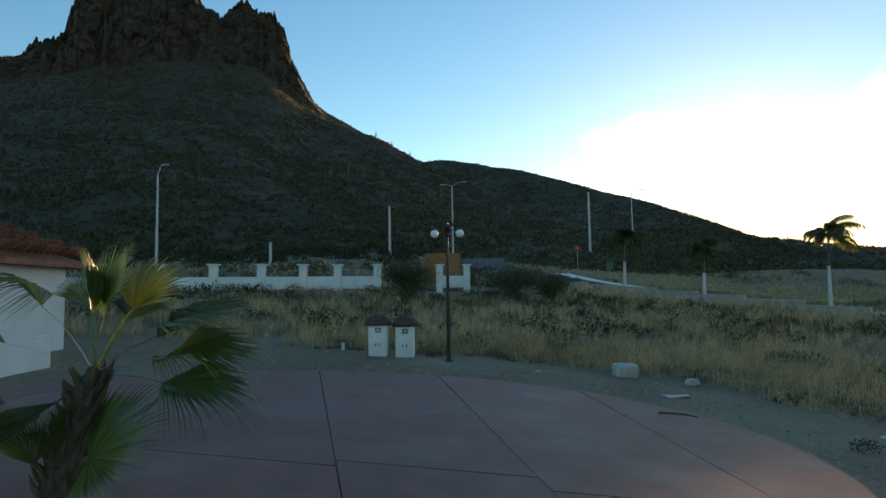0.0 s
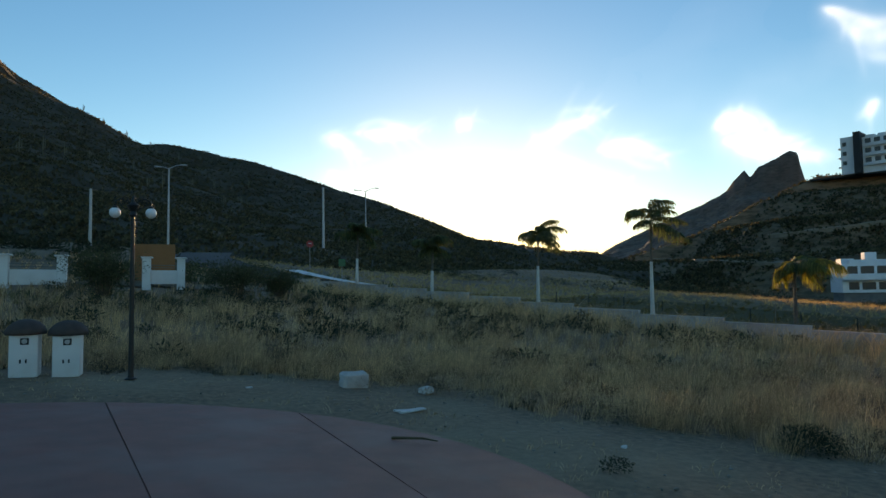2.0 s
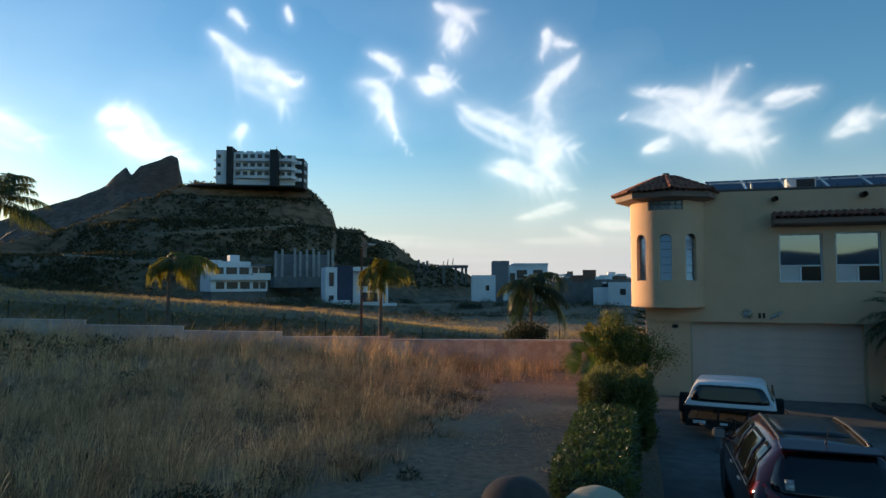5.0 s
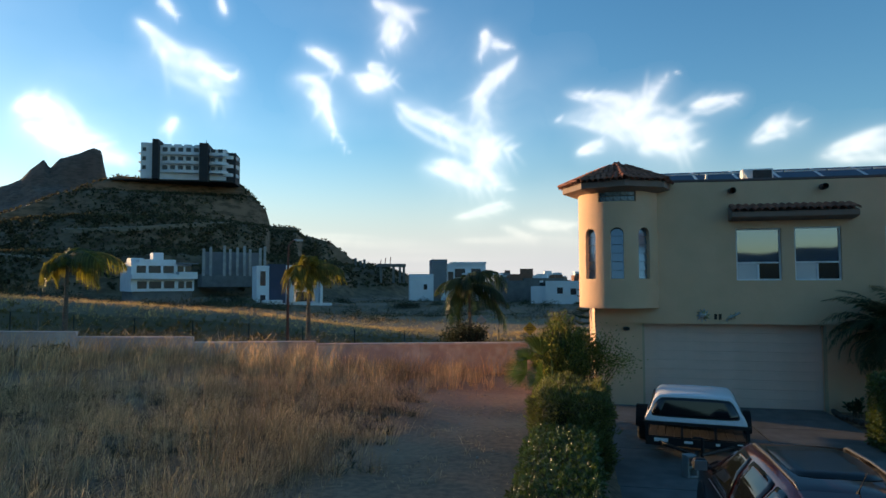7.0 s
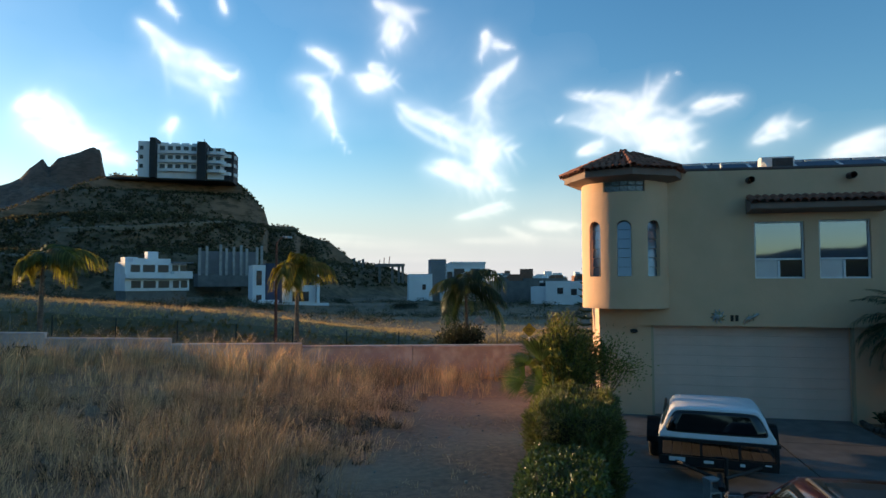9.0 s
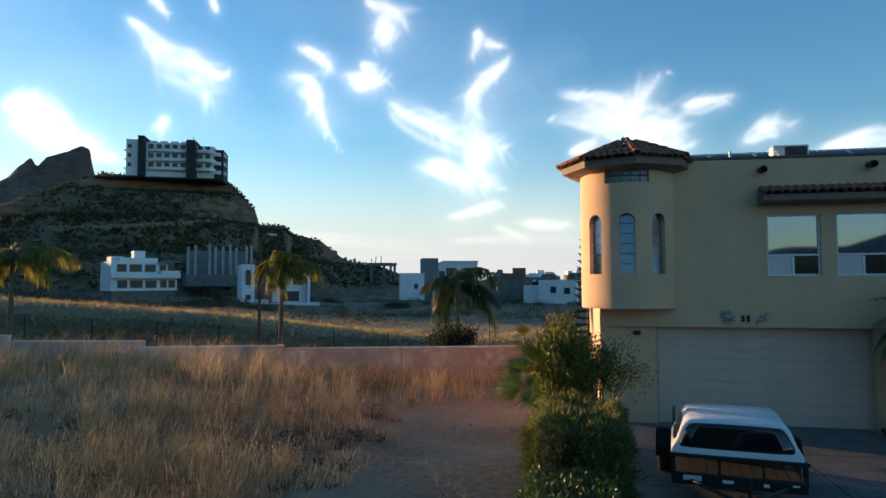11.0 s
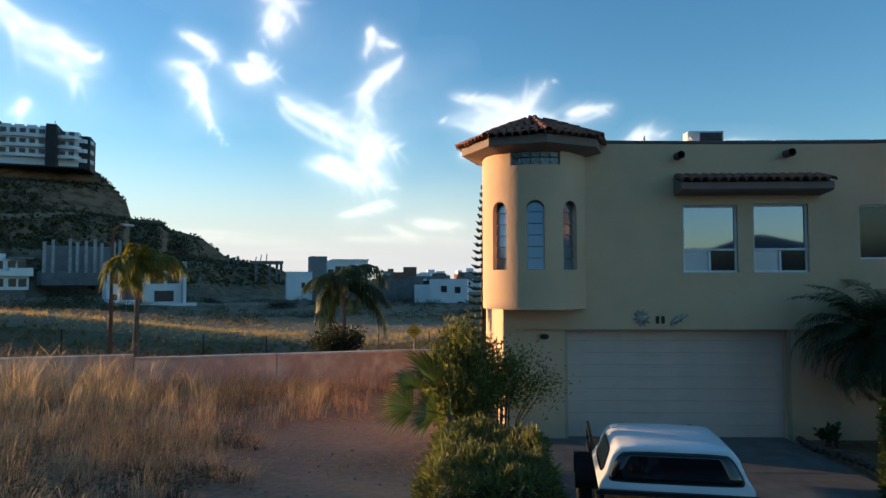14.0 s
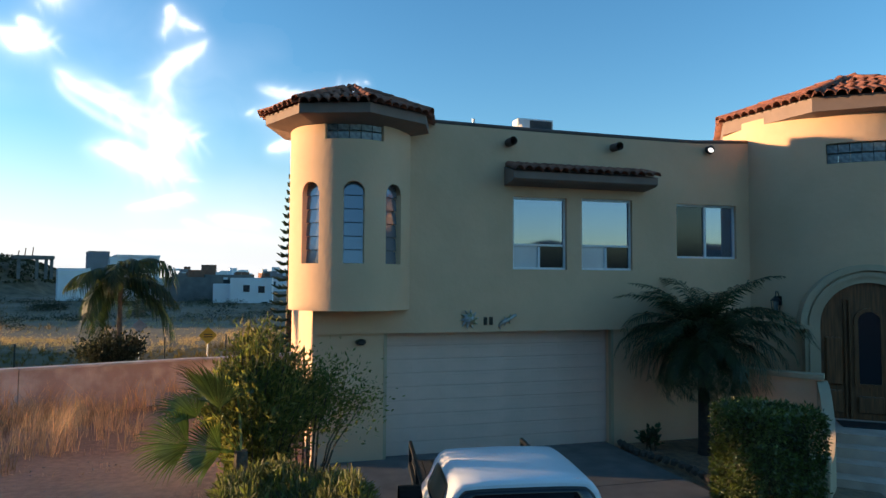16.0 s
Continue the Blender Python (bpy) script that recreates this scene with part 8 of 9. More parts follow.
def bunches(name, label, x, y, height, radius, per, width, mats, lean=0.55):
    """Bunch grass: each clump's blades spring from one foot and arch outwards, the tallest ending in a feathery head."""
    n = len(x)
    which = np.repeat(np.arange(n), per)
    m = n * per
    a = nrng.uniform(0, 2 * math.pi, m)
    rad = np.sqrt(nrng.random(m)) * radius[which]
    px_, py_ = x[which] + rad * np.cos(a), y[which] + rad * np.sin(a)
    p = np.stack([px_, py_, ground_z(px_, py_) - 0.02], 1)
    h = height[which] * nrng.uniform(0.4, 1.02, m) * (1 - 0.25 * rad / radius[which])
    d = np.stack([np.cos(a), np.sin(a), np.zeros(m)], 1) * (lean * (0.25 + rad / radius[which]) * nrng.uniform(0.3, 1.2, m))[:, None]
    d += nrng.normal(0, 0.14, (m, 3)) * [1, 1, 0] + [0.10, -0.06, 0]
    b = nrng.uniform(0, math.pi, m)
    w = np.stack([np.cos(b), np.sin(b), np.zeros(m)], 1) * (width * nrng.uniform(0.6, 1.3, m))[:, None]
    head = (nrng.random(m) < 0.3) * 1.0
    h = h * (1 + 0.12 * head)
    up = np.array([0, 0, 1.0])
    f1, f2 = (0.52 + 0.28 * head)[:, None], (0.80 + 0.11 * head)[:, None]
    q1 = p + (d * f1 ** 1.6 + up * f1) * h[:, None]
    q2 = p + (d * f2 ** 1.6 + up * f2) * h[:, None]
    tip = p + (d * (1.12 - 0.06 * head)[:, None] + up * (1.0 - 0.05 * (1 - head))[:, None]) * h[:, None]
    w2 = w * (0.42 + 0.75 * head)[:, None]
    v = np.stack([p - w * 0.5, p + w * 0.5, q1 + w * 0.4, q1 - w * 0.4, q2 + w2, q2 - w2, tip], 1)
    tone = nrng.random(n) + 0.5 * patchy(x, y, 0.15, 21.0)
    for lo_t, hi_t, mt in ((-9, 0.42, mats[0]), (0.42, 0.72, mats[1]), (0.72, 9, mats[2])):
        sel = ((tone > lo_t) & (tone <= hi_t))[which]
        i = np.arange(sel.sum())[:, None] * 7
        t = np.concatenate([i + [0, 1, 2], i + [0, 2, 3], i + [3, 2, 4], i + [3, 4, 5], i + [5, 4, 6]], 1).reshape(-1, 3)
        tagged(mesh_np(name, v[sel].reshape(-1, 3), t, mt), label, "grass", kind="stuff")


M["dead_grass"] = leafy("brown dead grass", (0.37, 0.24, 0.136), (0.23, 0.148, 0.083), 0.45, 0.35, 0.8)
near = lambda x, y: in_field(x, y) & (np.hypot(x - 8, y - 7) < 20)
mid = lambda x, y: in_field(x, y) & (np.hypot(x - 8, y - 7) >= 20) & (np.hypot(x - 8, y - 7) < 34)
far = lambda x, y: in_field(x, y) & (np.hypot(x - 8, y - 7) >= 34)
tufts("field_grass", "tall dry straw-coloured grass in the open field", 9000, (-8, 29, 10, 28), near, 0.18, 0.62, 0.0045, 12, (M["straw"], M["straw_grey"]), (0.78, 1.1), 3.0)
tufts("field_grass", "dry grass in the middle of the field", 15000, (-16, 37, 11, 42), mid, 0.35, 0.85, 0.013, 10, (M["straw"], M["straw_grey"]), (0.75, 0.9), 5.0)
tufts("field_grass", "sparse dry grass at the far side of the field", 14000, (-34, 36, 20, 64), far, 0.3, 0.7, 0.028, 8, (M["straw_grey"], M["green_grass"]), (0.7, 0.9), 8.0)
x, y = sow(3600, -8, 29, 10, 28, near)
k = nrng.random(len(x)) < np.clip(0.72 + 1.3 * patchy(x, y, 0.3, 3.0), 0.12, 1)
x, y = x[k], y[k]
edge = np.clip((y - np.interp(x, EDGE_X, EDGE_Y)) / 0.8, 0.6, 1)
bunches("bunch_grass", "bunches of tall dry straw-coloured grass with pale seed heads", x, y, nrng.uniform(0.38, 0.92, len(x)) * edge, nrng.uniform(0.18, 0.42, len(x)), 76, 0.0038, (M["straw"], M["straw_grey"], M["dead_grass"]), 0.42)
# low thatch, its dark colour also paints the shade between the bunches
M["thatch"] = leafy("matted thatch darkened as gap shade", (0.105, 0.070, 0.042), (0.055, 0.038, 0.024), 0.5, 0.15, 0.9)
x, y = sow(7000, -8, 29, 10, 28, near)
k = patchy(x, y, 0.35, 17.0) + 0.5 * patchy(x, y, 1.1, 5.0) > -0.08
grow("thatch", "low matted thatch, coloured dark for the shade between the grass bunches", x[k], y[k], nrng.uniform(0.08, 0.24, k.sum()), np.full(k.sum(), 0.022), 9, M["thatch"], 1.3)
# tall grass against the long wall
wall_side = lambda x, y: (u_of(x, y) < -0.2) & (u_of(x, y) > -7.0) & (v_of(x, y) > 0.8) & (v_of(x, y) < 60)
x, y = sow(22000, 8, 38, 9, 66, wall_side)
k = nrng.random(len(x)) < np.clip(0.75 + 1.6 * patchy(x, y, 0.35, 14.0) + 0.12 * u_of(x, y), 0, 1)
x, y = x[k], y[k]
grow("wall_grass", "tall dry grass growing against the low wall", x, y, nrng.uniform(0.5, 1.15, len(x)) * np.clip(1 + 0.9 * patchy(x, y, 0.8, 3.0), 0.4, 1.15) + 0.36 * smooth(v_of(x, y), 3, 10), np.full(len(x), 0.0122), 9, M["straw"])
# bank beyond the road
bank = lambda x, y: (u_of(x, y) > 11.5) & (u_of(x, y) < 42) & (v_of(x, y) > -16) & (v_of(x, y) < 62)
bu, bv = np.meshgrid(np.linspace(10.5, 44, 60), np.linspace(-18, 64, 70))
bx, by = WALL_A[0] + bu * WALL_N[0] + bv * WALL_D[0], WALL_A[1] + bu * WALL_N[1] + bv * WALL_D[1]
edge_fade = np.minimum.reduce([bu - 10.5, 44 - bu, bv + 18, 64 - bv])
bz = open_ground(bx, by) + np.where(edge_fade < 0.3, -0.3, 0.1 + 0.05 * np.sin(bx * 1.3) * np.cos(by * 1.7))
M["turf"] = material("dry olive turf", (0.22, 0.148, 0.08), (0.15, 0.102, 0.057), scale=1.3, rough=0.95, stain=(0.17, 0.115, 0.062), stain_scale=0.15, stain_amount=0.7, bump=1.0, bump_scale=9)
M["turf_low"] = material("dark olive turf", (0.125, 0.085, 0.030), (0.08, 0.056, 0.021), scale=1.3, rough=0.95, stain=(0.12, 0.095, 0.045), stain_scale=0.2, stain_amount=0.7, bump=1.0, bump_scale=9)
bank_co = np.stack([bx, by, bz], -1).reshape(-1, 3)
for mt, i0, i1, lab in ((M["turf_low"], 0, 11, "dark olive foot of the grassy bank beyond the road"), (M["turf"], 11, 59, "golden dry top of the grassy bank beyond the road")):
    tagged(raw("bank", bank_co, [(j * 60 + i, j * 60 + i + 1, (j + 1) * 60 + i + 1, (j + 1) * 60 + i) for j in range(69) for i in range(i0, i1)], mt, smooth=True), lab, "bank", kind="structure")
x, y = sow(36000, 22, 92, -6, 80, lambda x, y: bank(x, y) & (u_of(x, y) < 25 + 3 * np.sin(0.3 * v_of(x, y))))
uu = u_of(x, y)
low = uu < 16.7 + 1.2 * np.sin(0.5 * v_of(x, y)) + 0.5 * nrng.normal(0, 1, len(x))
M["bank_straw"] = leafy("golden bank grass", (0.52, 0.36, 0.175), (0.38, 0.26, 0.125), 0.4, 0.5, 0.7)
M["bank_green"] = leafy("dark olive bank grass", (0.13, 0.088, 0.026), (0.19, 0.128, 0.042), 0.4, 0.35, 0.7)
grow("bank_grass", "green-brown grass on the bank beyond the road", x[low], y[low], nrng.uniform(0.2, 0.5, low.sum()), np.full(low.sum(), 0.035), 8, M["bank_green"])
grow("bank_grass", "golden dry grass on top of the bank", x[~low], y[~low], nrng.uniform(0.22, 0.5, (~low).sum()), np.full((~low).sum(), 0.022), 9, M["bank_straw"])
M["scrub_soil"] = material("scrub-covered brown earth", (0.17, 0.105, 0.060), (0.25, 0.155, 0.092), scale=0.5, rough=0.95, stain=(0.075, 0.058, 0.036), stain_scale=0.12, stain_amount=0.8, bump=1.0, bump_scale=6)
bu, bv = np.meshgrid(np.linspace(43.6, 150, 50), np.linspace(-70, 95, 70))
bx, by = WALL_A[0] + bu * WALL_N[0] + bv * WALL_D[0], WALL_A[1] + bu * WALL_N[1] + bv * WALL_D[1]
edge_fade = np.minimum.reduce([bu - 43.6, 150 - bu, bv + 70, 95 - bv])
bz = open_ground(bx, by) + np.where(edge_fade < 0.3, -0.3, 0.22)
tagged(raw("scrubland", np.stack([bx, by, bz], -1).reshape(-1, 3), [(j * 50 + i, j * 50 + i + 1, (j + 1) * 50 + i + 1, (j + 1) * 50 + i) for j in range(69) for i in range(49)], M["scrub_soil"], smooth=True), "brown scrubland between the bank and the hill", "scrubland", kind="structure")
# rough ground between the white fence and the mountain
beyond = lambda x, y: (y > 43.5 + 0.415 * (x + 20)) & (y < 80 + 0.3 * x) & (u_of(x, y) < 8)
x, y = sow(5000, -75, 20, 18, 95, beyond)
grow("rough_grass", "dry grass and weeds beyond the white fence", x, y, nrng.uniform(0.3, 0.8, len(x)), np.full(len(x), 0.06), 7, M["straw_grey"])
# dry grass over the rest of the bank and the slope beside the rising road
x, y = sow(9000, 22, 95, -8, 84, lambda x, y: bank(x, y) & (u_of(x, y) > 23))
grow("bank_grass", "short dry grass behind the bank's crest", x, y, nrng.uniform(0.15, 0.4, len(x)), np.full(len(x), 0.035), 6, M["bank_straw"], 0.8)
x, y = sow(9000, 5, 75, 50, 118, lambda x, y: (u_of(x, y) > 7.5) & (v_of(x, y) > 52) & (np.hypot(x - 1, y - 1) < 112))
k = nrng.random(len(x)) < np.clip(0.6 + 1.2 * patchy(x, y, 0.1, 12.0), 0.1, 1)
grow("slope_grass", "golden dry grass on the slope beside the rising road", x[k], y[k], nrng.uniform(0.3, 0.75, k.sum()), np.full(k.sum(), 0.05), 7, M["bank_straw"], 0.6)
# strip between wall and road, verge beside the house path
strip = lambda x, y: ((u_of(x, y) > 6.6) & (u_of(x, y) < 11.5) & (v_of(x, y) > -10) & (v_of(x, y) < 55))
x, y = sow(5000, 5, 60, -5, 70, strip)
grow("verge_grass", "thin dry grass on the verge", x, y, nrng.uniform(0.12, 0.4, len(x)), np.full(len(x), 0.025), 6, M["straw_grey"])
# scrubby ground on both sides of the rising road
road_trees = [BVHTree.FromObject(bpy.data.objects[nm], bpy.context.evaluated_depsgraph_get()) for nm in ("road", "side_road")]
sx, sy = np.meshgrid(np.arange(-95, 75, 1.5), np.arange(20, 125, 1.5))
sz = ground_z(sx, sy) + 0.12
open_side = ((u_of(sx, sy) > 7.5) & (v_of(sx, sy) > 60)) | ((sy > 43.5 + 0.415 * (sx + 20)) & (u_of(sx, sy) < 0))
open_side &= np.hypot(sx - 1, sy - 1) < 118
clear = np.array([all(t.ray_cast(Vector((a, b, 90)), Vector((0, 0, -1)))[0] is None for t in road_trees) if w else False for a, b, w in zip(sx.ravel(), sy.ravel(), open_side.ravel())])
cols_n = sx.shape[1]
quads = [(j * cols_n + i, j * cols_n + i + 1, (j + 1) * cols_n + i + 1, (j + 1) * cols_n + i) for j in range(sx.shape[0] - 1) for i in range(cols_n - 1)]
quads = [q for q in quads if all(clear[i] for i in q)]
used = sorted({i for q in quads for i in q})
slot = {v: k for k, v in enumerate(used)}
flat = np.stack([sx, sy, sz], -1).reshape(-1, 3)
tagged(raw("scrubland", flat[used], [[slot[i] for i in q] for q in quads], M["scrub_soil"], smooth=True), "brown scrubland at the foot of the mountain", "scrubland", kind="structure")
# stubble on the bare earth
bare = lambda x, y: ~in_field(x, y) & (u_of(x, y) < -0.3) & (np.hypot(x + 1, y - 10.5) > 7.0) & (y > 7.9) & (y < 24) & (x > -10)
x, y = sow(7000, -10, 37, 7.9, 24, bare)
k = patchy(x, y, 0.5, 2.0) > 0.02
grow("stubble", "short dry stubble on the bare earth", x[k], y[k], nrng.uniform(0.03, 0.13, k.sum()), np.full(k.sum(), 0.007), 6, M["straw_grey"], 1.0)


def brush_mass(name, label, x, y, size, mat, per=150, leaf=0.09):
    """Low twiggy bushes: balls of fine leaves, many in one mesh."""
    vs, ts, base = [], [], 0
    for a, b, s in zip(x, y, size):
        q = nrng.normal(0, 1, (per, 3))
        q /= np.linalg.norm(q, axis=1, keepdims=True)
        q[:, 2] = np.abs(q[:, 2])
        pos = q * (s * nrng.uniform(0.45, 1.05, (per, 1))) * [1, 1, 0.75] + [a, b, float(ground_z(a, b)) + 0.02]
        v, t = leaf_arrays(pos, q, leaf * (0.6 + s), 0.3)
        vs.append(v)
        ts.append(t + base)
        base += len(v)
    return tagged(mesh_np(name, np.concatenate(vs), np.concatenate(ts), mat), label, "brush", kind="stuff")


x, y = sow(900, -30, 36, 21, 60, lambda x, y: in_field(x, y) & (np.hypot(x - 8, y - 7) > 16))
k = nrng.random(len(x)) < np.clip(0.25 + 1.2 * patchy(x, y, 0.11, 6.0), 0, 1)
brush_mass("field_brush", "low grey-green brush scattered through the field", x[k], y[k], nrng.uniform(0.3, 0.8, k.sum()), M["brush"], 130, 0.12)
x, y = sow(2600, -6, 30, 10.6, 28, near)
k = patchy(x, y, 0.9, 7.0) < -0.05
M["dead_brush"] = leafy("dead brown brush", (0.075, 0.055, 0.038), (0.12, 0.088, 0.06), 0.4, 0.25, 0.85)
brush_mass("field_brush", "small dark dry brush between the grass tufts", x[k], y[k], nrng.uniform(0.18, 0.48, k.sum()), M["dead_brush"], 80, 0.055)
x, y = sow(420, -30, 36, 26, 62, lambda x, y: in_field(x, y) & (np.hypot(x - 8, y - 7) > 22))
brush_mass("field_brush", "dark thorny brush towards the far side of the field", x, y, nrng.uniform(0.35, 0.95, len(x)), M["dark_brush"], 130, 0.14)
rough_land = lambda x, y: (u_of(x, y) > 34) & (np.hypot(x - 8, y - 7) < 150) & (np.hypot(x - 8, y - 7) > 52)
x, y = sow(2600, 30, 150, -14, 120, rough_land)
k = nrng.random(len(x)) < np.clip(0.28 + 1.5 * patchy(x, y, 0.06, 9.0), 0.03, 1)
x, y = x[k], y[k]
tall = nrng.random(len(x)) < 0.4
brush_mass("far_brush", "dusty brush on the rough ground below the hill", x[~tall], y[~tall], nrng.uniform(0.4, 1.1, (~tall).sum()), M["thorn_leaf"], 110, 0.10)
brush_mass("far_brush", "large dark thorn bushes below the hill", x[tall], y[tall], nrng.uniform(0.8, 2.0, tall.sum()), M["dark_brush"], 210, 0.10)
for lab, az, d, size, mt in (("large dark bush below the bare concrete frame", 58.7, 116, 3.4, M["dark_brush"]), ("olive bush on the slope below the white house", 57.2, 104, 2.6, M["thorn_leaf"]), ("olive bush on the slope below the white house", 60.3, 102, 2.9, M["thorn_leaf"]),
                             ("dusty green bush beside the modern house", 62.6, 98, 2.2, M["thorn_leaf"]), ("dark bush at the foot of the terraced hill", 49.5, 96, 2.4, M["dark_brush"]), ("dark bush at the foot of the terraced hill", 46.0, 92, 3.0, M["dark_brush"]),
                             ("dusty bush in front of the villa", 74.5, 110, 2.2, M["dark_brush"]), ("dusty bush in front of the villa", 81.5, 104, 2.4, M["thorn_leaf"])):
    bx_, by_ = bearing(*O11, az, d)
    thorn = brush_mass("thorn_bush", lab, [bx_, bx_ + 0.5 * size, bx_ - 0.3 * size], [by_, by_ - 0.4 * size, by_ + 0.5 * size], [size, 0.7 * size, 0.6 * size], mt, 420, 0.10)
    tagged(thorn, lab, "bush")
x, y = sow(14000, 30, 150, -14, 120, rough_land)
k = nrng.random(len(x)) < np.clip(0.7 + 1.2 * patchy(x, y, 0.08, 15.0), 0.1, 1)
grow("far_grass", "patchy dry grass on the rough ground below the hill", x[k], y[k], nrng.uniform(0.25, 0.7, k.sum()), np.full(k.sum(), 0.07), 5, M["dead_grass"], 0.7)
x, y = sow(700, -90, 40, 40, 110, lambda x, y: (np.hypot(x - 1, y - 1) > 76) & (np.hypot(x - 1, y - 1) < 108) & (u_of(x, y) < 0))
brush_mass("hill_foot_brush", "dark thorn scrub along the foot of the mountain", x, y, nrng.uniform(0.7, 1.7, len(x)), M["dark_brush"], 80, 0.3)
for nm, lab, x, y, r, mt in (("tumbleweed", "round dark twiggy weed at the edge of the grass", 10.9, 11.4, 0.55, M["dark_brush"]), ("weed", "low dark weed on the bare earth", 6.9, 11.0, 0.22, M["dark_brush"]), ("weed", "low dark weed on the dirt path", 13.9, 9.9, 0.2, M["dark_brush"])):
    brush_mass(nm, lab, [x], [y], [r], mt, 2600 if r > 0.4 else 260, 0.045 if r > 0.4 else 0.06)

x, y = sow(520, -75, 20, 18, 95, beyond)
brush_mass("rough_brush", "dusty brush on the rough ground beyond the fence", x, y, nrng.uniform(0.5, 1.3, len(x)), M["thorn_leaf"], 110, 0.22)

# stones on the bare earth
x, y = sow(6000, -10, 37, 7.9, 25, bare)
vs, ts, base = [], [], 0
ico = bmesh.new()
bmesh.ops.create_icosphere(ico, subdivisions=1, radius=1)
IV = np.array([v.co[:] for v in ico.verts])
IT = np.array([[v.index for v in f.verts] for f in ico.faces])
ico.free()
for a, b in zip(x, y):
    s = 0.008 + 0.03 * nrng.random() ** 4
    vs.append(IV * (s * nrng.uniform(0.6, 1.3, 3)) * [1, 1, 0.6] + [a, b, gz(a, b) + s * 0.2])
    ts.append(IT + base)
    base += len(IV)
M["pebble"] = material("pale pebble", (0.30, 0.26, 0.22), (0.18, 0.15, 0.125), scale=20, rough=0.9, island=0.4)
tagged(mesh_np("pebbles", np.concatenate(vs), np.concatenate(ts), M["pebble"]), "small pale pebbles scattered on the earth", "pebbles", kind="stuff")
# scrub on the hills, thickest along the crests
def hill_scrub(name, label, hill_ob, n, size, steep, west, per=6):
    """Bushes strewn over a hill's faces east of a bearing, in patches, none where it is sheer."""
    me = hill_ob.data
    co = np.empty(len(me.vertices) * 3, np.float32)
    me.vertices.foreach_get("co", co)
    co = co.reshape(-1, 3)
    count = len(me.polygons)
    mid_, nor, area, loops = np.empty(count * 3, np.float32), np.empty(count * 3, np.float32), np.empty(count, np.float32), np.empty(count * 4, np.int32)
    me.polygons.foreach_get("center", mid_)
    me.polygons.foreach_get("normal", nor)
    me.polygons.foreach_get("area", area)
    me.loops.foreach_get("vertex_index", loops)
    mid_, nor, loops = mid_.reshape(-1, 3), nor.reshape(-1, 3), loops.reshape(-1, 4)
    dist = np.hypot(mid_[:, 0] - 5, mid_[:, 1] - 5)
    az_ = np.degrees(np.arctan2(mid_[:, 0] - 3, mid_[:, 1] - 4))
    facing = nor[:, 0] * (mid_[:, 0] - 5) + nor[:, 1] * (mid_[:, 1] - 5) < 0.25 * dist
    weight = area / dist * ((mid_[:, 2] > 2) & (np.abs(nor[:, 2]) > steep) & (az_ > west) & facing) * np.clip(0.6 + 1.3 * patchy(mid_[:, 0], mid_[:, 1], 0.035, 31.0) + 0.9 * patchy(mid_[:, 0], mid_[:, 1], 0.15, 3.0), 0.3, 1.6)
    idx = nrng.choice(count, n, p=weight / weight.sum())
    a, b = nrng.random((n, 1)), nrng.random((n, 1))
    c = co[loops[idx]]
    at = (c[:, 0] * (1 - a) + c[:, 1] * a) * (1 - b) + (c[:, 3] * (1 - a) + c[:, 2] * a) * b
    vs, ts, base = [], [], 0
    s = size * nrng.uniform(0.5, 1.6, n)
    for j in range(per):
        q = nrng.normal(0, 1, (n, 3))
        q /= np.linalg.norm(q, axis=1, keepdims=True)
        q[:, 2] = np.abs(q[:, 2])
        v, t = leaf_arrays(at + q * s[:, None] * nrng.uniform(0.2, 0.7, (n, 1)), q, size * 1.1, 0.8)
        vs.append(v)
        ts.append(t + base)
        base += len(v)
    return tagged(mesh_np(name, np.concatenate(vs), np.concatenate(ts), M["hill_bush"]), label, "scrub", kind="stuff")


M["hill_bush"] = leafy("mountain scrub leaf", (0.066, 0.060, 0.030), (0.105, 0.082, 0.046), 0.5, 0.25, 0.9)
hill_scrub("mountain_scrub", "dark thorn scrub dotted over the mountain", bpy.data.objects["hill_1"], 50000, 0.58, 0.55, -48, 5)
hill_scrub("hill_scrub", "dark thorn scrub dotted over the terraced hill", bpy.data.objects["hill_3"], 13000, 0.62, 0.5, 20)


# columnar cacti on the mountain's open flank
M["cactus"] = material("grey-green ribbed cactus", (0.15, 0.14, 0.10), (0.10, 0.10, 0.07), scale=3, rough=0.9, bump=0.6, bump_scale=12)
flank_co = np.array([v.co[:] for v in bpy.data.objects["hill_1"].data.vertices])
flank_az = np.degrees(np.arctan2(flank_co[:, 0] - 1, flank_co[:, 1] - 1))
flank_r = np.hypot(flank_co[:, 0] - 1, flank_co[:, 1] - 1)
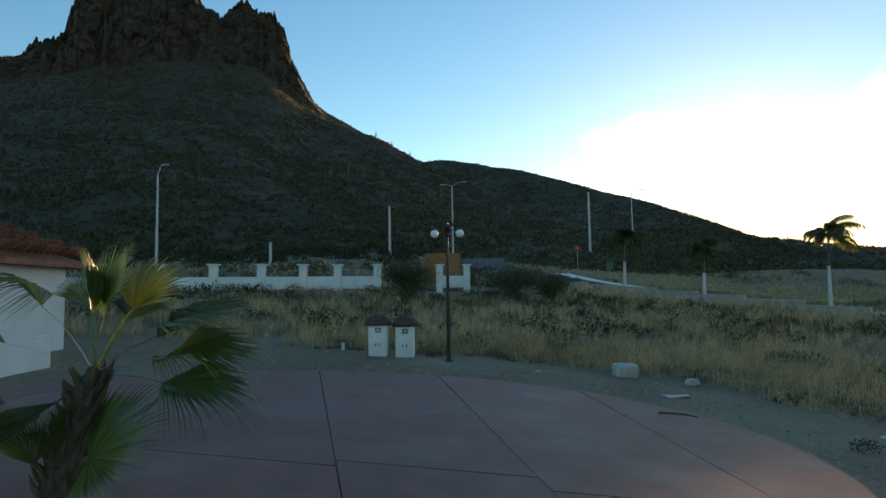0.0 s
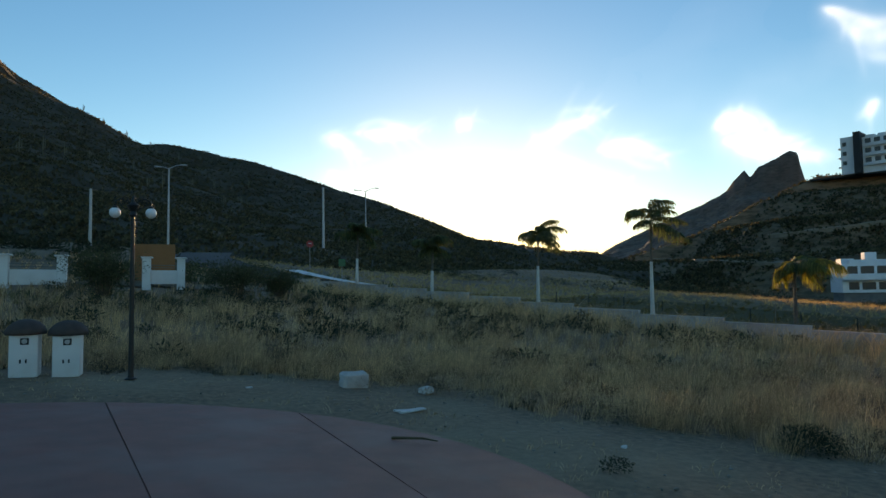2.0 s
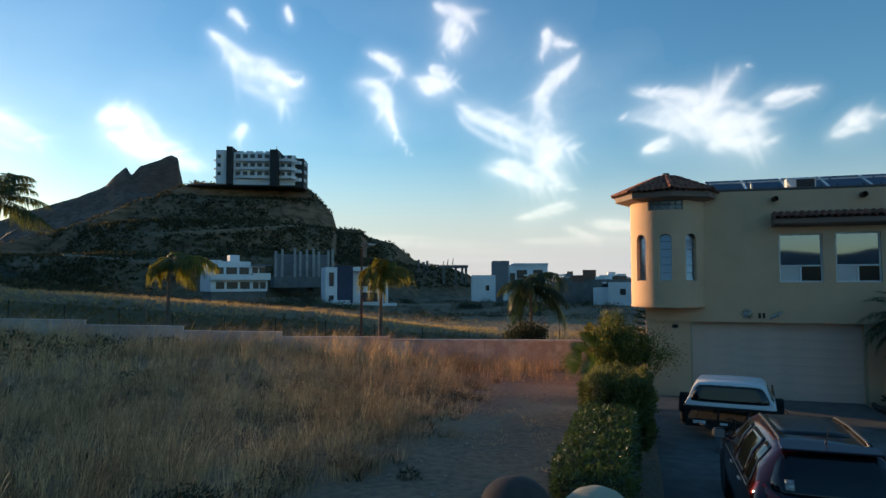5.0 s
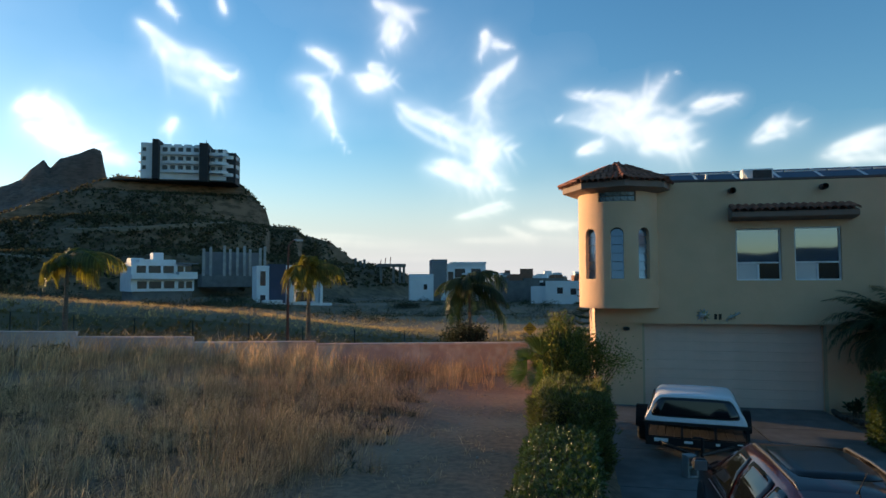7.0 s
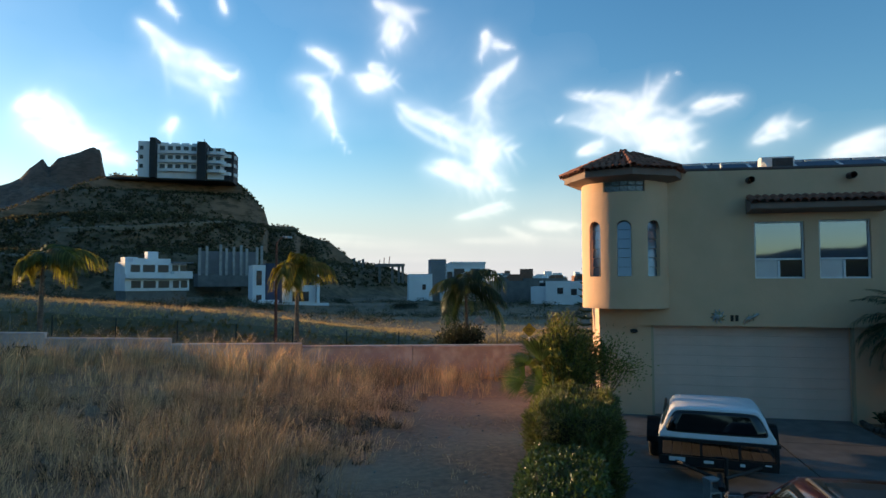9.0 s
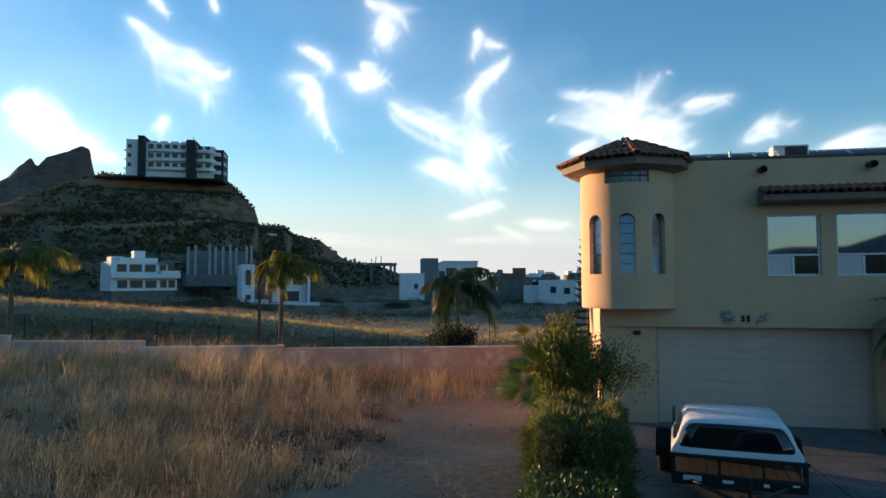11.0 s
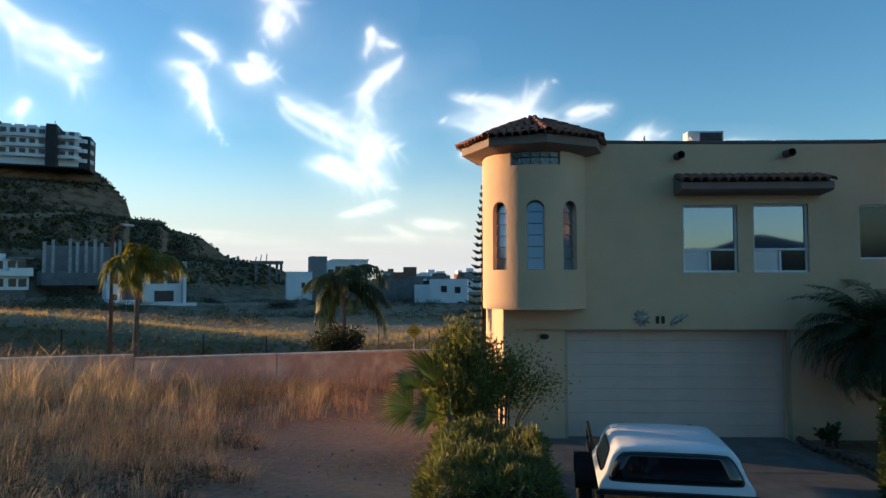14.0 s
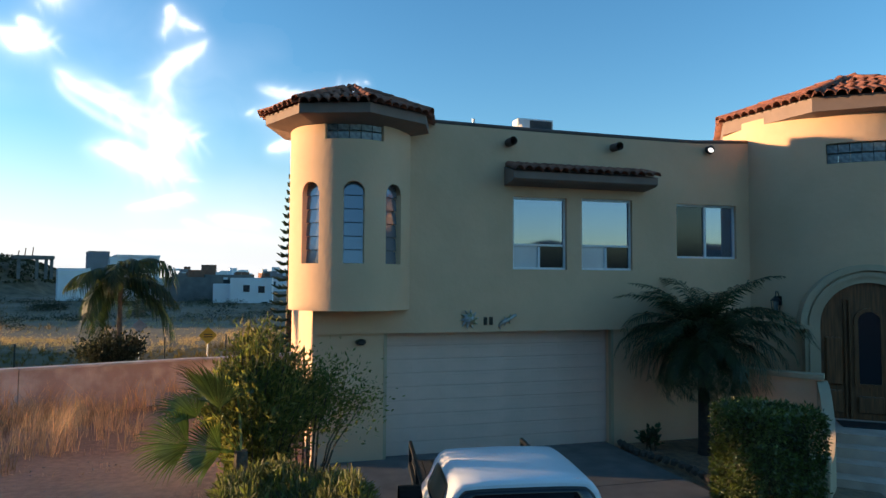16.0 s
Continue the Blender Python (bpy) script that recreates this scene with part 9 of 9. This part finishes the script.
for k in range(26):
    want_az = -13 + 17 * (k * 0.618 % 1.0)
    want_r = (0.5 + 0.49 * (k * 0.414 % 1.0)) * (430 - 3.2 * max(0, want_az + 14))
    foot = flank_co[np.argmin(((flank_az - want_az) * 5) ** 2 + (flank_r - want_r) ** 2)]
    cactus = thing("column_cactus", "tall grey-green column cactus on the mountain slope", "cactus", pose(foot[0], foot[1], foot[2]), "cacti on the slope")
    tall = 3.0 + 3.5 * rng.random()
    bm = bmesh.new()
    tube(bm, [(0, 0, -0.6), (0.05, 0, tall * 0.5), (0, 0, tall)], [0.2, 0.24, 0.12], 7)
    part("stem", bm, M["cactus"], cactus)
    for side in ((1,) if k % 3 else (1, -1)):
        bm = bmesh.new()
        tube(bm, [(0, 0, tall * 0.35), (side * 0.55, 0.1, tall * 0.42), (side * 0.62, 0.1, tall * (0.75 + 0.1 * side))], [0.15, 0.18, 0.1], 6)
        part("arm", bm, M["cactus"], cactus)

# ---------------------------------------------------------------- clouds: thin ice streaks far off
CLOUD_AZ, CLOUD_EL = np.arange(-14, 124, 0.16), np.arange(-1.0, 27.5, 0.16)
cloud_sum = np.zeros((len(CLOUD_EL), len(CLOUD_AZ)))
cloud_rng = np.random.default_rng(8)


def puff(a, e, wide, amount):
    """Adds one soft puff of ice haze to the sheet."""
    i0, i1 = np.searchsorted(CLOUD_AZ, (a - 3 * wide, a + 3 * wide))
    j0, j1 = np.searchsorted(CLOUD_EL, (e - 3 * wide, e + 3 * wide))
    if i1 > i0 and j1 > j0:
        cloud_sum[j0:j1, i0:i1] += amount * np.exp(-((CLOUD_EL[j0:j1, None] - e) ** 2 + (CLOUD_AZ[None, i0:i1] - a) ** 2) / (2 * wide * wide))


def strand(a, e, wide, amount):
    for p, q, w, g in zip(a, e, wide, amount):
        puff(p, q, w, g)


def cloud(strokes, amount=1.0, flat=False):
    """A wind-torn cloud: each stroke, a run of (bearing, elevation, half width) in degrees, is a bundle of fine strands in a faint haze, with feathers trailing off it."""
    for st in strokes:
        at = np.arange(len(st))
        run = np.hypot(np.diff([p[0] for p in st]), np.diff([p[1] for p in st])).sum()
        u = np.linspace(0, len(st) - 1, max(24, int(run / 0.14)))
        a, e, w = (np.interp(u, at, [p[c] for p in st]) for c in range(3))
        for _ in range(6):
            a[1:-1], e[1:-1], w[1:-1] = (a[:-2] + 2 * a[1:-1] + a[2:]) / 4, (e[:-2] + 2 * e[1:-1] + e[2:]) / 4, (w[:-2] + 2 * w[1:-1] + w[2:]) / 4
        da, de = np.gradient(a), np.gradient(e)
        ln = np.hypot(da, de) + 1e-9
        na, ne = -de / ln, da / ln
        t = np.linspace(0, 1, len(a))
        ends = np.clip(t * 6, 0, 1) * np.clip((1 - t) * 4, 0, 1)
        gap = run / len(a)
        drift = 0.9 * w  # a thin veil trails off to one side
        strand(a + drift * 0.5, e - drift * 0.6, 1.35 * w + 0.25, amount * ends * 0.10 * gap / (1.35 * w + 0.25))
        strand(a, e, 0.62 * w + 0.10, amount * ends * 0.15 * gap / (0.62 * w + 0.1))
        for k in range(4 if flat else 9):
            off = cloud_rng.normal(0, 0.48) + 0.35 * np.sin(t * cloud_rng.uniform(2, 7) + cloud_rng.uniform(0, 6))
            lo, hi = np.sort(cloud_rng.random(2)) * [0.6, 1.0] + [0.0, 0.0]
            hi = max(hi, lo + 0.35)
            gate = np.clip((t - lo) * 8, 0, 1) * np.clip((hi - t) * 5, 0, 1)
            fine = 0.16 * w + 0.07
            strand(a + off * w * na, e + off * w * ne, fine, amount * gate * ends * 0.24 * gap / fine)
        if flat:
            continue
        for k in range(int(3 + run * 1.5)):
            m_ = cloud_rng.integers(2, len(a) - 2)
            side = cloud_rng.choice([-1.0, 1.0])
            reach_, lean_ = w[m_] * cloud_rng.uniform(1.0, 3.2), cloud_rng.uniform(0.5, 1.3)
            v = np.linspace(0, 1, 14)
            fa = a[m_] + v * reach_ * (0.8 * side * na[m_] + lean_ * da[m_] / ln[m_])
            fe = e[m_] + v * reach_ * (0.8 * side * ne[m_] + lean_ * de[m_] / ln[m_]) - 0.15 * reach_ * v * v
            wide = np.full(14, 0.12 * w[m_] + 0.06)
            strand(fa, fe, wide, amount * 0.26 * (1 - v) * reach_ / 14 / wide)


cloud([[(51.7, 20.7, 0.20), (52.8, 20.1, 0.30), (54.1, 18.7, 1.01), (56.1, 17.4, 1.36), (57.8, 15.9, 1.01), (59.4, 14.6, 0.35)],
       [(55.8, 18.5, 0.51), (57.7, 18.0, 0.71), (59.1, 16.9, 0.40), (60.5, 17.6, 0.25)],
       [(53.6, 22.5, 0.35), (54.4, 21.8, 0.30), (55.2, 21.2, 0.15)],
       [(58.3, 23.3, 0.25), (58.7, 22.5, 0.20), (58.9, 21.7, 0.15)]])
cloud([[(65.1, 20.1, 0.20), (67.0, 19.6, 0.56), (68.5, 18.9, 0.56), (68.6, 17.9, 0.25)],
       [(63.8, 17.3, 0.30), (65.9, 17.3, 0.86), (67.0, 16.5, 0.96), (67.3, 14.9, 0.51), (68.1, 13.2, 0.30), (69.8, 11.1, 0.15)]])
cloud([[(69.2, 17.8, 0.15), (70.9, 17.7, 0.56), (72.5, 17.4, 0.71), (74.1, 17.6, 0.25)],
       [(70.1, 17.2, 0.30), (71.4, 17.0, 0.45), (73.2, 17.2, 0.25)],
       [(71.2, 19.0, 0.20), (72.1, 18.5, 0.40), (73.2, 18.1, 0.30)]])
cloud([[(71.4, 24.1, 0.30), (72.9, 23.5, 0.81), (74.5, 22.7, 0.91), (75.7, 22.2, 0.25)],
       [(73.4, 23.1, 0.91), (72.9, 21.6, 0.71), (72.4, 19.8, 0.25)],
       [(74.3, 22.4, 0.61), (73.7, 21.0, 0.40), (73.2, 20.1, 0.15)]])
cloud([[(81.8, 21.9, 0.25), (82.1, 21.0, 0.56), (81.7, 20.0, 0.35), (80.9, 19.1, 0.15)],
       [(82.2, 20.7, 0.40), (83.3, 20.4, 0.30), (84.6, 20.3, 0.15)]])
cloud([[(85.1, 19.9, 0.15), (84.0, 18.7, 0.51), (82.3, 17.5, 0.76), (80.9, 16.0, 0.76), (81.5, 14.3, 0.86), (81.8, 12.7, 0.76)],
       [(73.4, 15.9, 0.15), (75.0, 15.0, 0.76), (77.4, 14.0, 1.01), (79.8, 13.0, 1.11), (82.2, 12.0, 1.21), (84.5, 11.6, 0.45)],
       [(81.8, 13.1, 0.91), (82.0, 11.4, 1.11), (81.4, 10.2, 0.91), (82.5, 8.9, 0.51), (84.1, 7.8, 0.20)],
       [(75.7, 10.2, 0.40), (78.3, 10.0, 0.91), (80.4, 9.1, 0.81), (82.9, 8.2, 0.35)]])
cloud([[(78.6, 5.6, 0.20), (80.8, 5.9, 0.35), (82.7, 6.5, 0.40), (84.5, 6.8, 0.25)],
       [(84.8, 5.4, 0.25), (86.9, 5.0, 0.45), (88.8, 4.8, 0.45), (90.3, 5.0, 0.20)],
       [(82.9, 5.0, 0.20), (84.9, 4.1, 0.35), (86.8, 3.4, 0.20)]])
cloud([[(87.5, 13.8, 0.15), (89.7, 14.2, 0.45), (92.2, 14.1, 1.11), (94.5, 14.1, 1.21), (95.8, 15.3, 0.71), (97.0, 16.6, 0.45), (98.6, 17.4, 0.15)],
       [(88.7, 16.3, 0.15), (90.9, 15.9, 0.40), (93.4, 15.2, 0.71), (95.2, 14.3, 0.81)],
       [(91.8, 12.8, 0.51), (94.2, 12.8, 1.21), (96.7, 12.9, 1.31), (98.7, 12.5, 0.81), (100.3, 10.7, 0.30)],
       [(94.7, 11.4, 0.61), (97.5, 11.4, 1.01), (99.8, 10.9, 0.61)],
       [(99.0, 14.3, 0.30), (100.6, 14.5, 0.56), (102.4, 14.6, 0.30), (103.9, 14.8, 0.15)],
       [(89.7, 11.0, 0.20), (91.2, 11.6, 0.40), (93.0, 12.1, 0.61)]])
cloud([[(103.5, 10.8, 0.20), (104.9, 11.7, 0.45), (106.3, 12.3, 0.66), (108.1, 11.9, 0.20)]])
cloud([[(108.2, 9.4, 0.30), (110.4, 9.8, 0.71), (112.9, 10.0, 0.91), (115.7, 9.5, 0.81), (118.4, 8.3, 0.30)]])
cloud([[(54.8, 13.5, 0.25), (55.0, 12.9, 0.61), (54.2, 11.9, 0.35)],
       [(43.8, 12.4, 0.51), (45.1, 13.4, 0.91), (46.8, 14.0, 0.40)],
       [(44.1, 11.6, 0.71), (46.0, 12.0, 1.21), (47.7, 11.0, 0.91), (50.3, 10.6, 0.30)]])
cloud([[(9.1, 13.6, 0.51), (11.1, 13.3, 0.91), (12.2, 12.3, 0.61), (13.7, 11.4, 0.20)],
       [(12.2, 13.7, 0.40), (14.8, 14.0, 0.91), (17.1, 14.1, 0.81), (19.6, 14.0, 0.30)],
       [(21.9, 13.9, 0.30), (22.5, 14.8, 0.61), (23.9, 15.5, 0.20)],
       [(9.5, 10.3, 0.51), (11.6, 9.7, 0.71), (13.1, 9.4, 0.30)]], 0.42)
cloud([[(28.5, 11.1, 0.81), (29.4, 12.9, 1.31), (31.8, 14.2, 1.11), (34.2, 14.9, 0.61), (35.8, 14.8, 0.15)],
       [(28.9, 11.5, 0.71), (31.3, 10.3, 0.81), (34.3, 9.3, 0.61), (37.2, 9.0, 0.30)],
       [(34.0, 11.7, 0.71), (36.2, 12.3, 1.01), (38.5, 11.2, 0.91), (41.3, 9.9, 0.40)],
       [(46.4, 13.8, 0.40), (46.7, 12.6, 0.81), (45.6, 11.3, 0.71)],
       [(44.8, 11.6, 0.51), (47.4, 10.9, 1.01), (50.4, 10.2, 0.71), (53.0, 9.5, 0.30)]], 0.45)
cloud([[(60, 4.2, 0.25), (70, 3.6, 0.35), (80, 3.0, 0.25)], [(63, 2.4, 0.3), (76, 2.2, 0.45), (90, 1.8, 0.4)], [(78, 3.6, 0.2), (86, 3.5, 0.35), (95, 3.1, 0.25)], [(72, 1.0, 0.4), (88, 0.9, 0.5), (104, 0.8, 0.4)]], 0.8, True)

veil_p = [(a_, e_) for e_ in np.arange(0, 28, 1.0) for a_ in np.arange(-14, 125, 1.0)]
veil_n = np.array([noise.fractal((0.05 * a_ + 0.03 * e_, 0.11 * e_ - 0.02 * a_, 4.0), 0.8, 2.0, 4) for a_, e_ in veil_p]).reshape(28, 139)
veil_n = np.array([np.interp(CLOUD_AZ, np.arange(-14, 125, 1.0), row) for row in veil_n])
veil_n = np.array([np.interp(CLOUD_EL, np.arange(0, 28, 1.0), col) for col in veil_n.T]).T
thin_veil = np.clip(0.03 + 0.12 * veil_n, 0.0, 0.2) * (smooth(CLOUD_AZ, 28, 50) * (1 - smooth(CLOUD_AZ, 90, 104)))[None, :] * (1 - 0.6 * smooth(CLOUD_EL, 14, 26))[:, None]
cover = 1 - np.exp(-0.95 * cloud_sum ** 1.15 - thin_veil)
low_haze = 0.93 * np.exp(-((CLOUD_EL[:, None] - 1.0) / 6.2) ** 2) * smooth(CLOUD_AZ, 40, 62)[None, :] * (1 - smooth(CLOUD_AZ, 106, 124))[None, :] * (1 - smooth(CLOUD_EL, 9.0, 17.0))[:, None]
keep_c = (cover > 0.012) | (low_haze > 0.012)
keep_q = keep_c[:-1, :-1] | keep_c[1:, :-1] | keep_c[:-1, 1:] | keep_c[1:, 1:]
jj, ii = np.nonzero(keep_q)
n_c = len(CLOUD_AZ)
quads_c = np.stack([jj * n_c + ii, jj * n_c + ii + 1, (jj + 1) * n_c + ii + 1, (jj + 1) * n_c + ii], 1)
used_c, quads_c = np.unique(quads_c, return_inverse=True)
quads_c = quads_c.reshape(-1, 4)
ra, re_ = np.radians(CLOUD_AZ[used_c % n_c]), np.radians(CLOUD_EL[used_c // n_c])
sheet = raw("cloud_sheet", np.stack([5 + 3300 * np.sin(ra) * np.cos(re_), 5 + 3300 * np.cos(ra) * np.cos(re_), 3.6 + 3300 * np.sin(re_)], 1).tolist(), quads_c.tolist(), None)
tagged(sheet, "thin white wind-torn ice clouds across the sky", "cloud", kind="structure")
thick_c = sheet.data.uv_layers.new(name="UVMap")
thick_c.data.foreach_set("uv", np.stack([cover.ravel()[used_c][quads_c.ravel()], low_haze.ravel()[used_c][quads_c.ravel()]], 1).astype(np.float32).ravel())
m_cloud = bpy.data.materials.new("thin ice cloud")
m_cloud.use_nodes = True
nt_c = m_cloud.node_tree
nt_c.nodes.clear()
uv_c, cut_c, tc_c, wisp, span, amt = (nt_c.nodes.new(k) for k in ("ShaderNodeUVMap", "ShaderNodeSeparateXYZ", "ShaderNodeTexCoord", "ShaderNodeTexNoise", "ShaderNodeMapRange", "ShaderNodeMath"))
glow_c, clear_c, add_c, out_c, gain_c = (nt_c.nodes.new(k) for k in ("ShaderNodeEmission", "ShaderNodeBsdfTransparent", "ShaderNodeAddShader", "ShaderNodeOutputMaterial", "ShaderNodeMath"))
wisp.inputs["Scale"].default_value, wisp.inputs["Detail"].default_value, wisp.inputs["Distortion"].default_value = 0.006, 6, 1.0
span.inputs["From Min"].default_value, span.inputs["From Max"].default_value, span.inputs["To Min"].default_value, span.inputs["To Max"].default_value = 0.35, 0.65, 0.85, 1.12
amt.operation = gain_c.operation = "MULTIPLY"
gain_c.inputs[1].default_value = 0.31
glow_c.inputs["Color"].default_value = (1.0, 0.94, 0.90, 1)
haze_c, veil_c = nt_c.nodes.new("ShaderNodeEmission"), nt_c.nodes.new("ShaderNodeMixShader")
haze_c.inputs["Color"].default_value, haze_c.inputs["Strength"].default_value = (0.74, 0.88, 1.10, 1), 0.34
nt_c.links.new(cut_c.outputs["Y"], veil_c.inputs[0])
nt_c.links.new(haze_c.outputs[0], veil_c.inputs[2])
for a_s, b_s in ((uv_c.outputs[0], cut_c.inputs[0]), (tc_c.outputs["Object"], wisp.inputs["Vector"]), (wisp.outputs["Fac"], span.inputs["Value"]), (cut_c.outputs["X"], amt.inputs[0]), (span.outputs[0], amt.inputs[1]), (amt.outputs[0], gain_c.inputs[0]),
                 (gain_c.outputs[0], glow_c.inputs["Strength"]), (clear_c.outputs[0], add_c.inputs[0]), (glow_c.outputs[0], add_c.inputs[1]), (add_c.outputs[0], veil_c.inputs[1]), (veil_c.outputs[0], out_c.inputs[0])):
    nt_c.links.new(a_s, b_s)
sheet.data.materials.append(m_cloud)
